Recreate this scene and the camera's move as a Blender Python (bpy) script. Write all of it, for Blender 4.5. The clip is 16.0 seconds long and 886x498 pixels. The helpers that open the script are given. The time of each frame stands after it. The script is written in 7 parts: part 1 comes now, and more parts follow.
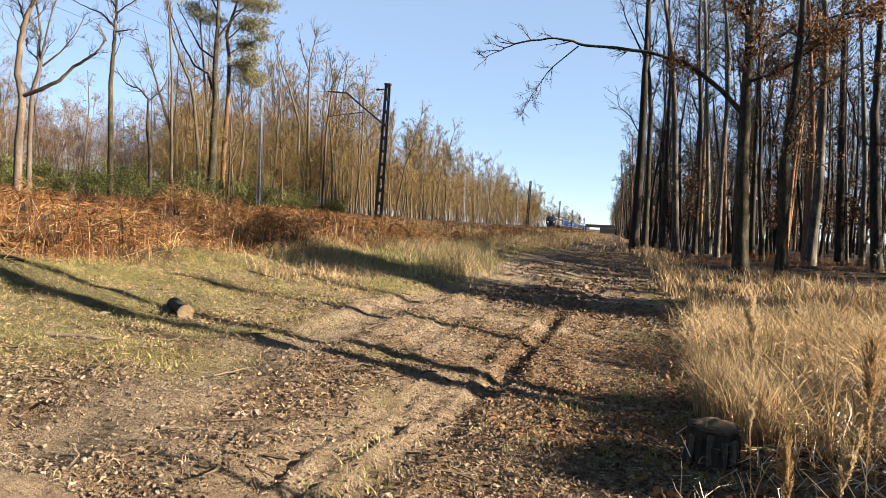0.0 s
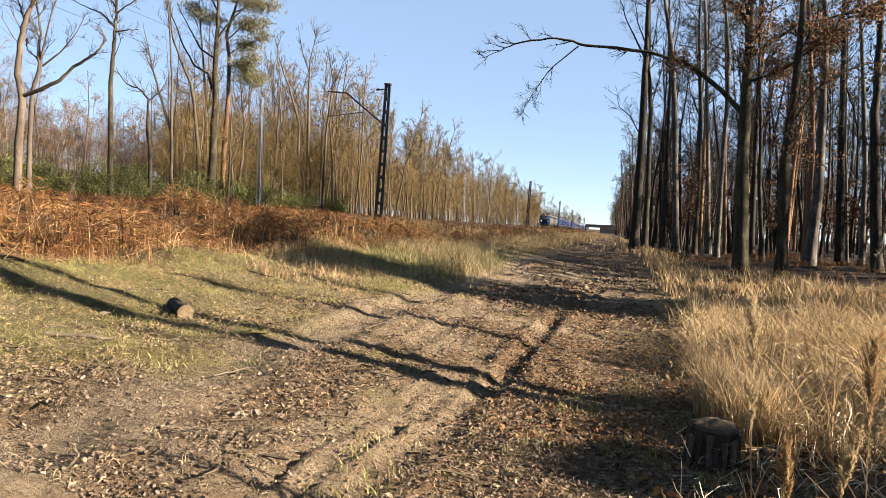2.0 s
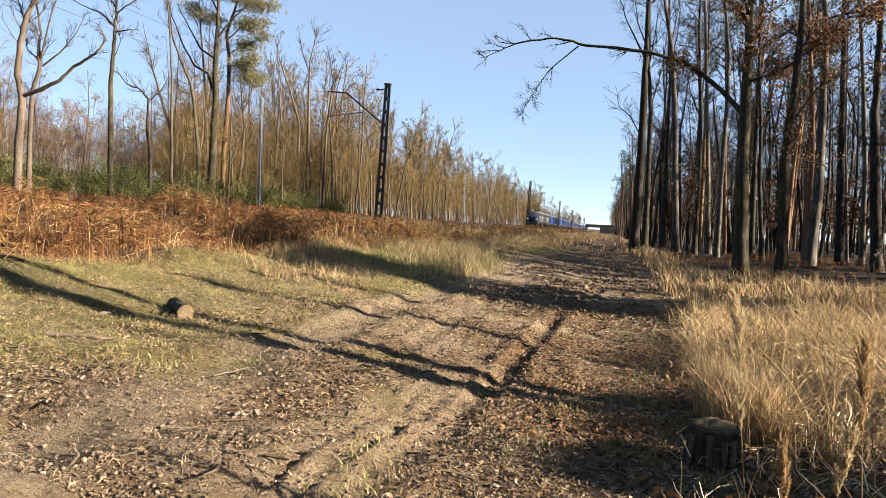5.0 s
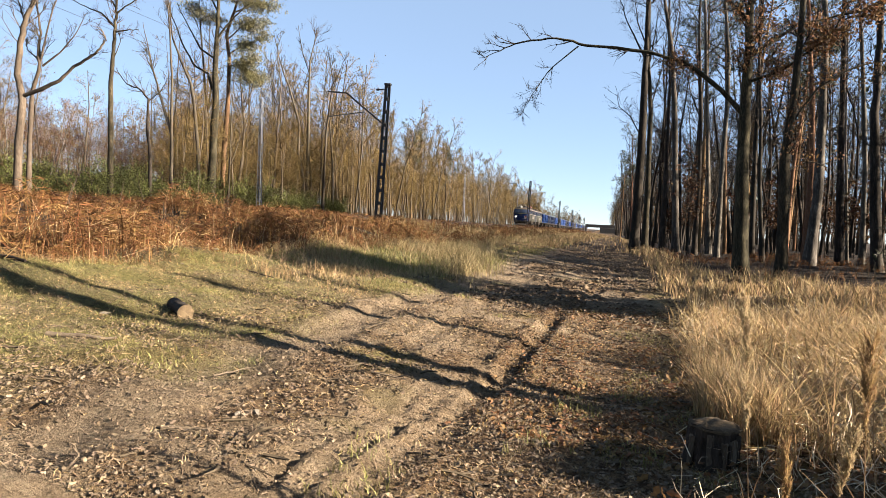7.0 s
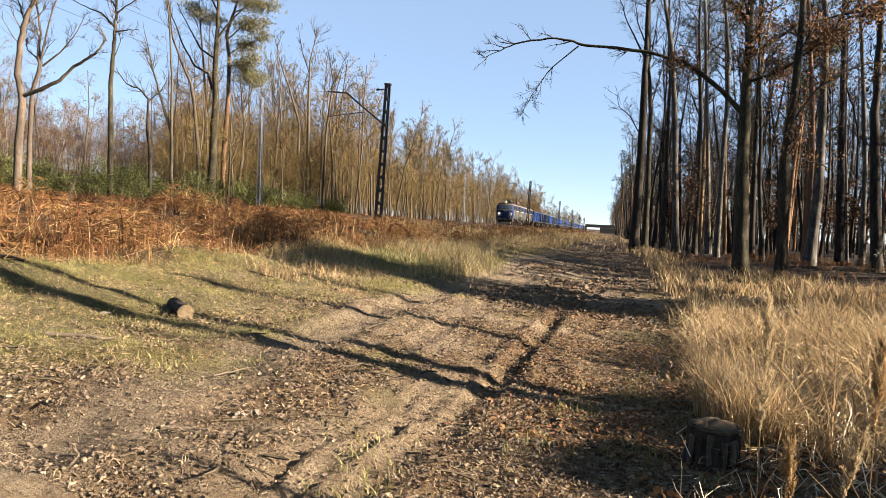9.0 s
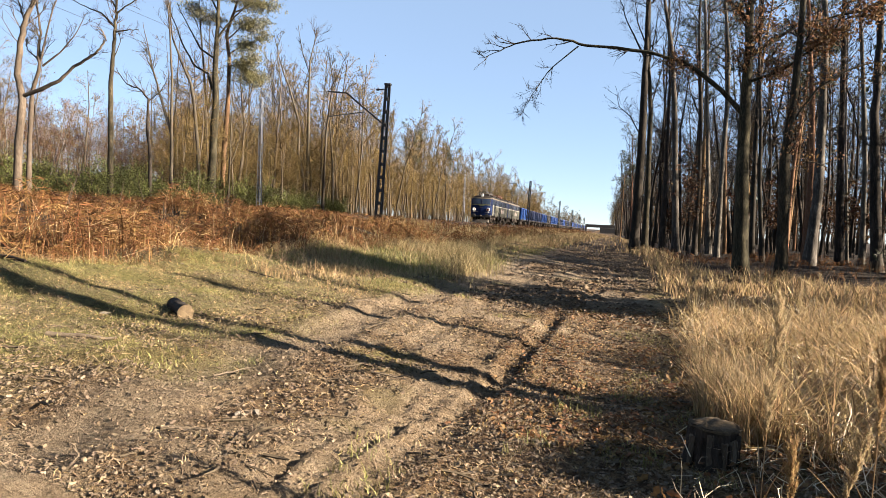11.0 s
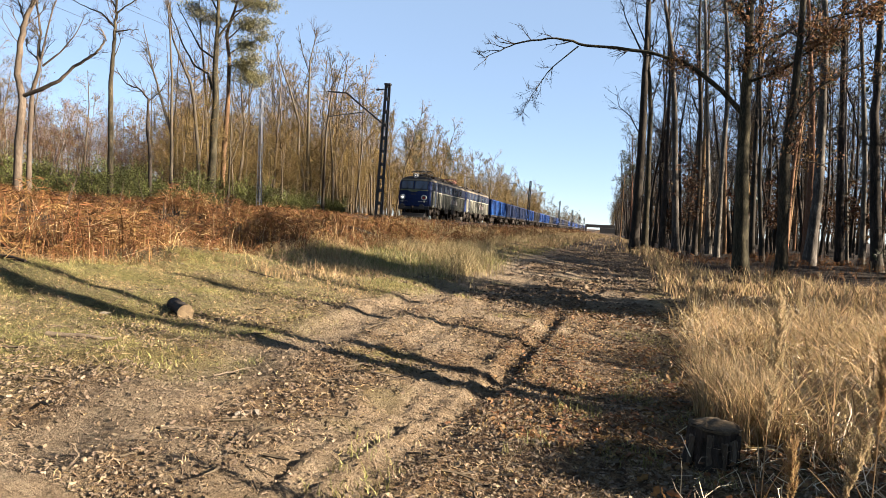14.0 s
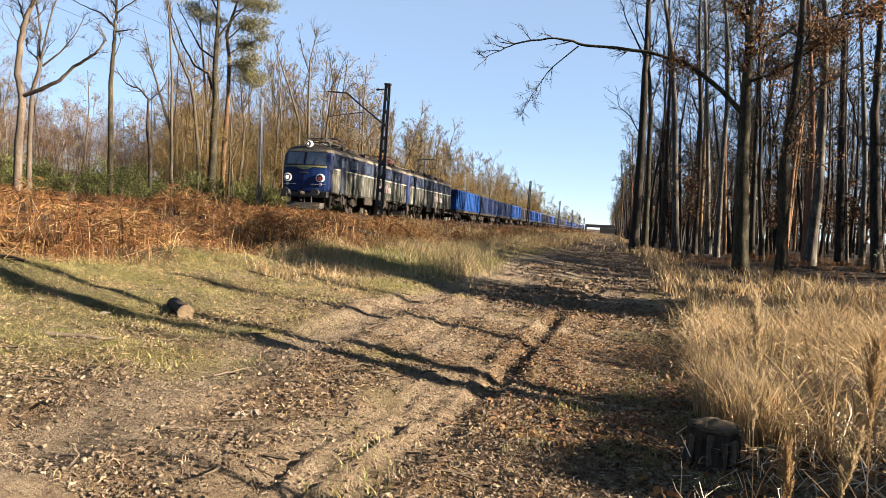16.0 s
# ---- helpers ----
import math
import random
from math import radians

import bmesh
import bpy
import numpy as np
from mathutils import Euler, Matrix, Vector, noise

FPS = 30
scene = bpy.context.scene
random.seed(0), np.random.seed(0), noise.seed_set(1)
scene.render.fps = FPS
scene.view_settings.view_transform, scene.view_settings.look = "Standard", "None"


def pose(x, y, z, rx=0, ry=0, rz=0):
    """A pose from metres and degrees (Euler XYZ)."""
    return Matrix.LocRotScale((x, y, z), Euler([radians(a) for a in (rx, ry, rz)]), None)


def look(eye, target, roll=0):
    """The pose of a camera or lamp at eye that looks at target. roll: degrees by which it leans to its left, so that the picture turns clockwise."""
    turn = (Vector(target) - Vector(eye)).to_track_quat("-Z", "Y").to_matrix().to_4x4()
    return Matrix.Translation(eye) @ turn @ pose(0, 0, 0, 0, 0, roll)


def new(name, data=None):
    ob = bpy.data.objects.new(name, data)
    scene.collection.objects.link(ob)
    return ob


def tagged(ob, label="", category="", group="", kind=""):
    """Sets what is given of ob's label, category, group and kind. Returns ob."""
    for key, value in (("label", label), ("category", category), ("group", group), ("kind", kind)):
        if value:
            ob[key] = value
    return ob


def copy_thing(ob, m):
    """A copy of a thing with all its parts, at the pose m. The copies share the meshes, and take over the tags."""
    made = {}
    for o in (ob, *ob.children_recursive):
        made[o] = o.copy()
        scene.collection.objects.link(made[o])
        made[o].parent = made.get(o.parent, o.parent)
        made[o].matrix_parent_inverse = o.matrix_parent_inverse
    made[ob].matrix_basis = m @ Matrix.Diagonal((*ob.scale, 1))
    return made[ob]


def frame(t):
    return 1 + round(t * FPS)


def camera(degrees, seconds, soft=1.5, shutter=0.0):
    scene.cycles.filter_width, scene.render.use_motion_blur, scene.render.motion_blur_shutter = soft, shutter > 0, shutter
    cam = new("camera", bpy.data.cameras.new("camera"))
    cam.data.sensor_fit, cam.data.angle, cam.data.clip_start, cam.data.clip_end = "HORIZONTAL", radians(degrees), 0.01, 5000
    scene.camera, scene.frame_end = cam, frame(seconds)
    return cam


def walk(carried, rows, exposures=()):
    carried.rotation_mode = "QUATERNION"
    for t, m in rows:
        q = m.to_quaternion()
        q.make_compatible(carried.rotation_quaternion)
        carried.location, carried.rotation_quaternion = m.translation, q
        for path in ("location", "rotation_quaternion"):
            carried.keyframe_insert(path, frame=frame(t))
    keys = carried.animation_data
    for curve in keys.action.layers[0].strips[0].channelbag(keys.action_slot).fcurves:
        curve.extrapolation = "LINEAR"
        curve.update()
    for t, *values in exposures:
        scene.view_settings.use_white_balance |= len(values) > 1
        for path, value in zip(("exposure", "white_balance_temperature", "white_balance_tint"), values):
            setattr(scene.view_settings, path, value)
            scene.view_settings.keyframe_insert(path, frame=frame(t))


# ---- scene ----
EYE = (0.0, 0.0, 1.6)
cam = camera(65.81, 16.0, soft=0.65)
# the camera stands still, turned 13.2 degrees from the track and 2.3 degrees down
AIM = (EYE[0] - 0.22845477, EYE[1] + 0.97270579, EYE[2] - 0.04064319)
walk(cam, [(0.0, look(EYE, AIM, 2.866)), (16.0, look(EYE, AIM, 2.866))], exposures=[(0.0, 2.96, 6750, 14), (16.0, 2.96, 6750, 14)])

# ---- world and sun ----
SUN_AZ, SUN_EL = radians(92), radians(20)
SUN_WAY = Vector((math.sin(SUN_AZ) * math.cos(SUN_EL), math.cos(SUN_AZ) * math.cos(SUN_EL), math.sin(SUN_EL)))
world = bpy.data.worlds.new("sky")
scene.world = world
world.use_nodes = True
wn = world.node_tree.nodes
sky = wn.new("ShaderNodeTexSky")
sky.sky_type, sky.sun_disc = "NISHITA", False
sky.sun_elevation, sky.sun_rotation = SUN_EL, SUN_AZ
sky.air_density, sky.dust_density, sky.ozone_density = 0.65, 0.0, 1.9
wn["Background"].inputs["Strength"].default_value = 0.05
haze = wn.new("ShaderNodeMixRGB")  # thin even haze over the clear sky
haze.inputs[0].default_value, haze.inputs[2].default_value = 0.72, (1.03, 1.5, 2.1, 1.0)
world.node_tree.links.new(sky.outputs["Color"], haze.inputs[1])
world.node_tree.links.new(haze.outputs[0], wn["Background"].inputs["Color"])
sun_data = bpy.data.lights.new("sun", "SUN")
sun_data.energy, sun_data.angle, sun_data.color = 5.0, radians(0.55), (1.0, 0.87, 0.7)
sun = new("sun", sun_data)
sun.matrix_world = look(SUN_WAY * 300, (0, 0, 0))

# ---- materials ----


def nodes_of(name):
    m = bpy.data.materials.new(name)
    m.use_nodes = True
    nt = m.node_tree
    return m, nt, nt.nodes["Principled BSDF"]


def add(nt, kind, **inputs):
    n = nt.nodes.new(kind)
    for key, v in inputs.items():
        n.inputs[key.replace("_", " ")].default_value = v
    return n


def ramp_of(nt, fac, stops):
    r = nt.nodes.new("ShaderNodeValToRGB")
    el = r.color_ramp.elements
    while len(el) < len(stops):
        el.new(0.5)
    for e, (p, c) in zip(el, stops):
        e.position, e.color = p, (*c, 1)
    nt.links.new(fac, r.inputs["Fac"])
    return r.outputs["Color"]


def mix_of(nt, fac, a, b, blend="MIX"):
    n = nt.nodes.new("ShaderNodeMix")
    n.data_type, n.blend_type = "RGBA", blend
    for sock, v in ((n.inputs[0], fac), (n.inputs[6], a), (n.inputs[7], b)):
        if isinstance(v, (int, float)):
            sock.default_value = v
        elif isinstance(v, tuple):
            sock.default_value = (*v, 1)
        else:
            nt.links.new(v, sock)
    return n.outputs[2]


def rough_mat(name, stops, scale, rough=0.85, bump=0.3, stretch=(1, 1, 1), fine=6.0, metal=0.0, vary=0.0, island=0.0, spread=0.02, translucent=0.0):
    """Grain at two scales, a bump from the finer one, and a change of tone from object to object or piece to piece."""
    m, nt, p = nodes_of(name)
    co = nt.nodes.new("ShaderNodeTexCoord")
    mp = nt.nodes.new("ShaderNodeMapping")
    mp.inputs["Scale"].default_value = stretch
    nt.links.new(co.outputs["Object"], mp.inputs["Vector"])
    big = add(nt, "ShaderNodeTexNoise", Scale=scale, Detail=6.0, Roughness=0.62)
    small = add(nt, "ShaderNodeTexNoise", Scale=scale * fine, Detail=4.0, Roughness=0.6)
    for n in (big, small):
        nt.links.new(mp.outputs["Vector"], n.inputs["Vector"])
    blend = nt.nodes.new("ShaderNodeMath")
    blend.operation = "MULTIPLY_ADD"
    nt.links.new(small.outputs["Fac"], blend.inputs[0])
    blend.inputs[1].default_value = 0.45
    sub = nt.nodes.new("ShaderNodeMath")
    sub.operation = "MULTIPLY"
    nt.links.new(big.outputs["Fac"], sub.inputs[0])
    sub.inputs[1].default_value = 0.55
    nt.links.new(sub.outputs[0], blend.inputs[2])
    col = ramp_of(nt, blend.outputs[0], stops)
    for amount, kind, sock in ((vary, "ShaderNodeObjectInfo", "Random"), (island, "ShaderNodeNewGeometry", "Random Per Island")):
        if amount:
            src = nt.nodes.new(kind)
            mr = add(nt, "ShaderNodeMapRange", To_Min=1 - amount, To_Max=1 + amount)
            nt.links.new(src.outputs[sock], mr.inputs["Value"])
            hs = nt.nodes.new("ShaderNodeHueSaturation")
            nt.links.new(mr.outputs[0], hs.inputs["Value"])
            mr2 = add(nt, "ShaderNodeMapRange", To_Min=0.5 - spread, To_Max=0.5 + spread)
            wob = nt.nodes.new("ShaderNodeMath")
            wob.operation = "FRACT"
            mul = nt.nodes.new("ShaderNodeMath")
            mul.operation = "MULTIPLY"
            mul.inputs[1].default_value = 7.31
            nt.links.new(src.outputs[sock], mul.inputs[0])
            nt.links.new(mul.outputs[0], wob.inputs[0])
            nt.links.new(wob.outputs[0], mr2.inputs["Value"])
            nt.links.new(mr2.outputs[0], hs.inputs["Hue"])
            nt.links.new(col, hs.inputs["Color"])
            col = hs.outputs["Color"]
    nt.links.new(col, p.inputs["Base Color"])
    p.inputs["Roughness"].default_value, p.inputs["Metallic"].default_value = rough, metal
    if rough > 0.7:
        p.inputs["Specular IOR Level"].default_value = 0.2
    if bump:
        b = add(nt, "ShaderNodeBump", Strength=bump, Distance=0.02)
        nt.links.new(blend.outputs[0], b.inputs["Height"])
        nt.links.new(b.outputs[0], p.inputs["Normal"])
    if translucent:
        tr = nt.nodes.new("ShaderNodeBsdfTranslucent")
        nt.links.new(col, tr.inputs["Color"])
        mx = nt.nodes.new("ShaderNodeMixShader")
        mx.inputs[0].default_value = translucent
        nt.links.new(p.outputs[0], mx.inputs[1])
        nt.links.new(tr.outputs[0], mx.inputs[2])
        nt.links.new(mx.outputs[0], nt.nodes["Material Output"].inputs["Surface"])
    return m


# OAK_BARK and MOSSY_BARK are toned dark; forest shade is in their colour
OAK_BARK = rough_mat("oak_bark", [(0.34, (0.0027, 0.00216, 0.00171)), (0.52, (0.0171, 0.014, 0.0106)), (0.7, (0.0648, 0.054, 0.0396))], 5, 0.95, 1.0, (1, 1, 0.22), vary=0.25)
PALE_BARK = rough_mat("pale_bark", [(0.3, (0.0173, 0.0138, 0.0102)), (0.5, (0.0438, 0.0355, 0.0254)), (0.72, (0.0827, 0.0686, 0.0508))], 4, 0.95, 0.7, (1, 1, 0.3), vary=0.25)
# paler bark copy for sunlit trunks, the sunlight put into its tone
GREY_BARK = rough_mat("pale_grey_bark", [(0.36, (0.011, 0.0097, 0.008)), (0.52, (0.05, 0.045, 0.037)), (0.7, (0.18, 0.165, 0.14))], 4, 0.95, 0.8, (1, 1, 0.25), vary=0.25)
MOSSY_BARK = rough_mat("mossy_bark", [(0.34, (0.004, 0.0035, 0.0024)), (0.5, (0.021, 0.018, 0.0105)), (0.7, (0.08, 0.068, 0.041))], 5, 0.95, 1.0, (1, 1, 0.25), vary=0.2)
PINE_BARK = rough_mat("pine_bark", [(0.3, (0.0233, 0.0133, 0.00836)), (0.5, (0.0864, 0.05, 0.0267)), (0.7, (0.14, 0.0864, 0.0466))], 6, 0.95, 1.0, (1, 1, 0.35), vary=0.2)
TWIG = rough_mat("twig", [(0.3, (0.019, 0.0145, 0.00911)), (0.7, (0.0571, 0.0438, 0.0274))], 3, 0.9, 0, vary=0.25)
# darker copy of TWIG that carries the shade of the forest
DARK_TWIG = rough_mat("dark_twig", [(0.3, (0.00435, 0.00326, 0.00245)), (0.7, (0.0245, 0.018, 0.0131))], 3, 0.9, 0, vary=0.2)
THICKET = rough_mat("thicket_twigs", [(0.3, (0.042, 0.029, 0.0095)), (0.7, (0.115, 0.081, 0.03))], 0.4, 0.9, 0, island=0.35)
TAN_BRACKEN = rough_mat("tan_bracken", [(0.32, (0.042, 0.02, 0.007)), (0.5, (0.115, 0.062, 0.022)), (0.68, (0.19, 0.118, 0.048))], 0.5, 0.85, 0, island=0.45, translucent=0.25)
DRY_LEAF = rough_mat("dry_oak_leaf", [(0.3, (0.0641, 0.0335, 0.0138)), (0.7, (0.153, 0.0859, 0.0394))], 8, 0.75, 0.2, island=0.4, translucent=0.3)
NEEDLES = rough_mat("pine_needles", [(0.3, (0.0114, 0.019, 0.00533)), (0.7, (0.0381, 0.0457, 0.0133))], 2, 0.6, 0, island=0.3, translucent=0.15)
SHRUB = rough_mat("shrub_leaves", [(0.3, (0.026, 0.033, 0.0085)), (0.7, (0.095, 0.102, 0.03))], 1.5, 0.85, 0, island=0.45, translucent=0.25)
# lighter, yellower copy of NEEDLES with sunlight put into the colour
PINE_GOLD = rough_mat("sunlit_pine_needles", [(0.3, (0.04, 0.042, 0.012)), (0.7, (0.13, 0.115, 0.042))], 2, 0.6, 0, island=0.35, translucent=0.2)
GREEN_GRASS = rough_mat("short_grass", [(0.3, (0.06, 0.064, 0.014)), (0.5, (0.135, 0.128, 0.036)), (0.7, (0.215, 0.185, 0.08))], 0.9, 0.7, 0, island=0.45, translucent=0.3)
DRY_GRASS = rough_mat("dry_grass", [(0.3, (0.129, 0.0846, 0.0387)), (0.5, (0.237, 0.168, 0.0861)), (0.7, (0.318, 0.247, 0.155))], 0.7, 0.75, 0, island=0.6, translucent=0.3)
TUSSOCK = rough_mat("pale_tussock", [(0.3, (0.1, 0.075, 0.034)), (0.5, (0.2, 0.158, 0.08)), (0.7, (0.29, 0.24, 0.14))], 0.9, 0.75, 0, island=0.5, translucent=0.3)
BRACKEN = rough_mat("dry_bracken", [(0.32, (0.026, 0.0105, 0.0036)), (0.5, (0.094, 0.043, 0.0145)), (0.68, (0.165, 0.09, 0.036))], 0.5, 0.85, 0, island=0.45, translucent=0.25)
LITTER = rough_mat("leaf_litter", [(0.3, (0.024, 0.0172, 0.011)), (0.5, (0.082, 0.061, 0.04)), (0.7, (0.16, 0.126, 0.088))], 4, 0.8, 0.2, island=0.5, spread=0.012)
BALLAST = rough_mat("ballast_stone", [(0.3, (0.014, 0.01, 0.0075)), (0.7, (0.052, 0.04, 0.03))], 20, 0.95, 0.6, island=0.3)
RUST_RAIL = rough_mat("rusty_rail", [(0.3, (0.01, 0.006, 0.0045)), (0.7, (0.036, 0.019, 0.012))], 6, 0.8, 0.2, metal=0.2)
RAIL_TOP = rough_mat("rail_top", [(0.3, (0.28, 0.266, 0.252)), (0.7, (0.385, 0.378, 0.364))], 4, 0.25, 0, metal=1.0)
SLEEPER = rough_mat("sleeper_concrete", [(0.3, (0.03, 0.026, 0.021)), (0.7, (0.075, 0.066, 0.055))], 3, 0.95, 0.3, vary=0.15)
MAST_DARK = rough_mat("mast_dark_paint", [(0.3, (0.00331, 0.00331, 0.00331)), (0.7, (0.0124, 0.011, 0.00966))], 4, 0.7, 0.15)
GALV = rough_mat("galvanised_steel", [(0.3, (0.0392, 0.0457, 0.0587)), (0.7, (0.074, 0.0824, 0.096))], 6, 0.5, 0.05, metal=0.35)
CONCRETE = rough_mat("concrete", [(0.3, (0.083, 0.0775, 0.0687)), (0.7, (0.138, 0.133, 0.122))], 5, 0.95, 0.2)
SOOTY_CONCRETE = rough_mat("sooty_concrete", [(0.3, (0.02, 0.019, 0.018)), (0.7, (0.075, 0.07, 0.064))], 2, 0.95, 0.2)
WIRE = rough_mat("wire", [(0.3, (0.0083, 0.0083, 0.0083)), (0.7, (0.0221, 0.0193, 0.0166))], 4, 0.6, 0, metal=0.5)

# ---- mesh tools ----


def mesh_of(name, V, faces, mats=(), index=None, smooth=False):
    """A mesh from arrays: V (n, 3); faces: a list of index arrays, (m, 3) or (m, 4); index: the material of every face."""
    V = np.asarray(V, dtype=np.float32)
    faces = [np.asarray(f, dtype=np.int32) for f in faces if len(f)]
    me = bpy.data.meshes.new(name)
    loops = np.concatenate([f.ravel() for f in faces])
    sizes = np.concatenate([np.full(len(f), f.shape[1], dtype=np.int32) for f in faces])
    me.vertices.add(len(V))
    me.vertices.foreach_set("co", V.ravel())
    me.loops.add(len(loops))
    me.loops.foreach_set("vertex_index", loops)
    me.polygons.add(len(sizes))
    starts = np.concatenate([[0], np.cumsum(sizes)[:-1]]).astype(np.int32)
    me.polygons.foreach_set("loop_start", starts)
    for m in mats:
        me.materials.append(m)
    if index is not None:
        me.polygons.foreach_set("material_index", np.asarray(index, dtype=np.int32))
    me.polygons.foreach_set("use_smooth", np.full(len(sizes), smooth, dtype=bool))
    me.update(calc_edges=True)
    me.validate()
    return me


class Pile:
    """Gathers pieces of one mesh."""

    def __init__(self):
        self.V, self.F3, self.F4, self.n = [], [], [], 0

    def put(self, V, F):
        F = np.asarray(F, dtype=np.int32) + self.n
        (self.F3 if F.shape[1] == 3 else self.F4).append(F)
        self.V.append(np.asarray(V, dtype=np.float32))
        self.n += len(V)

    def mesh(self, name, mat, smooth=False):
        faces = [np.concatenate(f) for f in (self.F3, self.F4) if f]
        return mesh_of(name, np.concatenate(self.V), faces, [mat], smooth=smooth)


def tube(pile, P, R, k, cap=False):
    """A tapered tube with k sides along the points P with radii R."""
    P, R = np.asarray(P, float), np.asarray(R, float)
    T = np.gradient(P, axis=0)
    T /= np.linalg.norm(T, axis=1)[:, None] + 1e-9
    ref = np.array([1.0, 0.1, 0.05]) if abs(T[0][2]) > 0.7 else np.array([0.05, 0.1, 1.0])
    A = np.cross(T, ref)
    A /= np.linalg.norm(A, axis=1)[:, None] + 1e-9
    B = np.cross(T, A)
    a = np.arange(k) * 2 * np.pi / k
    ring = A[:, None] * np.cos(a)[None, :, None] + B[:, None] * np.sin(a)[None, :, None]
    V = P[:, None] + ring * R[:, None, None]
    n = len(P)
    i = np.arange(n - 1)[:, None] * k
    j = np.arange(k)[None]
    j2 = (j + 1) % k
    F = np.stack([i + j, i + j2, i + k + j2, i + k + j], axis=-1).reshape(-1, 4)
    pile.put(V.reshape(-1, 3), F)
    if cap:
        pile.put(np.concatenate([V[-1], P[-1:]]), [(q, (q + 1) % k, k) for q in range(k)])
        pile.put(np.concatenate([V[0], P[:1]]), [((q + 1) % k, q, k) for q in range(k)])


def box_into(bm, x0, x1, y0, y1, z0, z1, bevel=0.0):
    """A box into a bmesh, its edges rounded by one step."""
    r = bmesh.ops.create_cube(bm, size=1.0, matrix=Matrix.Translation(((x0 + x1) / 2, (y0 + y1) / 2, (z0 + z1) / 2)) @ Matrix.Diagonal((x1 - x0, y1 - y0, z1 - z0, 1)))
    if bevel:
        edges = {e for v in r["verts"] for e in v.link_edges}
        bmesh.ops.bevel(bm, geom=list(edges), offset=bevel, segments=1, affect="EDGES")


def cyl_into(bm, r, length, at, axis="Z", seg=16, r2=None, bevel=0.0):
    turn = {"Z": Matrix(), "X": Matrix.Rotation(radians(90), 4, "Y"), "Y": Matrix.Rotation(radians(90), 4, "X")}[axis]
    c = bmesh.ops.create_cone(bm, cap_ends=True, segments=seg, radius1=r, radius2=r if r2 is None else r2, depth=length, matrix=Matrix.Translation(at) @ turn)
    if bevel:
        rims = [e for e in {e for v in c["verts"] for e in v.link_edges} if any(len(f.verts) > 4 for f in e.link_faces)]
        bmesh.ops.bevel(bm, geom=rims, offset=bevel, segments=1, affect="EDGES")


def bar_into(bm, a, b, w, d=None):
    """A straight square bar from a to b."""
    a, b = Vector(a), Vector(b)
    q = (b - a).to_track_quat("Z", "Y").to_matrix().to_4x4()
    bmesh.ops.create_cube(bm, size=1.0, matrix=Matrix.Translation((a + b) / 2) @ q @ Matrix.Diagonal((w, d or w, (b - a).length, 1)))


def part(name, bm, material, parent, label="", smooth=False):
    me = bpy.data.meshes.new(name)
    bm.to_mesh(me)
    bm.free()
    me.materials.append(material)
    if smooth:
        me.polygons.foreach_set("use_smooth", np.ones(len(me.polygons), dtype=bool))
    ob = new(name, me)
    ob.parent = parent
    return tagged(ob, label) if label else ob


def piece(name, me, parent, m=None, label=""):
    ob = new(name, me)
    ob.parent = parent
    if m is not None:
        ob.matrix_basis = m
    return tagged(ob, label) if label else ob


# ---- ground ----


def lattice(seed, n=256):
    return np.random.RandomState(seed).rand(n, n)


LAT = [lattice(s) for s in range(6)]


def vnoise(x, y, scale, seed=0):
    """Smooth value noise, 0 to 1."""
    L = LAT[seed % 6]
    u, v = x / scale + 17.3 * seed, y / scale + 9.1 * seed
    i, j = np.floor(u).astype(int), np.floor(v).astype(int)
    a, b = u - i, v - j
    a, b = a * a * (3 - 2 * a), b * b * (3 - 2 * b)
    g = lambda p, q: L[p % 256, q % 256]
    return (g(i, j) * (1 - a) + g(i + 1, j) * a) * (1 - b) + (g(i, j + 1) * (1 - a) + g(i + 1, j + 1) * a) * b


def sstep(a, b, x):
    t = np.clip((x - a) / (b - a), 0, 1)
    return t * t * (3 - 2 * t)


def rail_z(y):
    """The rails fall by 3.5 in a thousand."""
    return 1.9 - 0.0035 * np.clip(y, -200, 420)


def rut(x, y, c, w, depth, way=0.08):
    """A wheel rut with raised lips; c is its line at y = 6."""
    d = (x - (c + way * (y - 6.0) + 0.1 * np.sin(y * 0.45 + c))) / w
    return depth * (-np.exp(-d ** 4) + 0.55 * np.exp(-((np.abs(d) - 1.55) / 0.4) ** 2))


def road_part(x, y):
    c = -1.3 + 0.02 * (y - 6.0)
    return 1 - sstep(0.75, 1.2, np.abs(x - c) / (2.35 + 0.7 * (vnoise(x, y, 2.5, 3) - 0.5)))


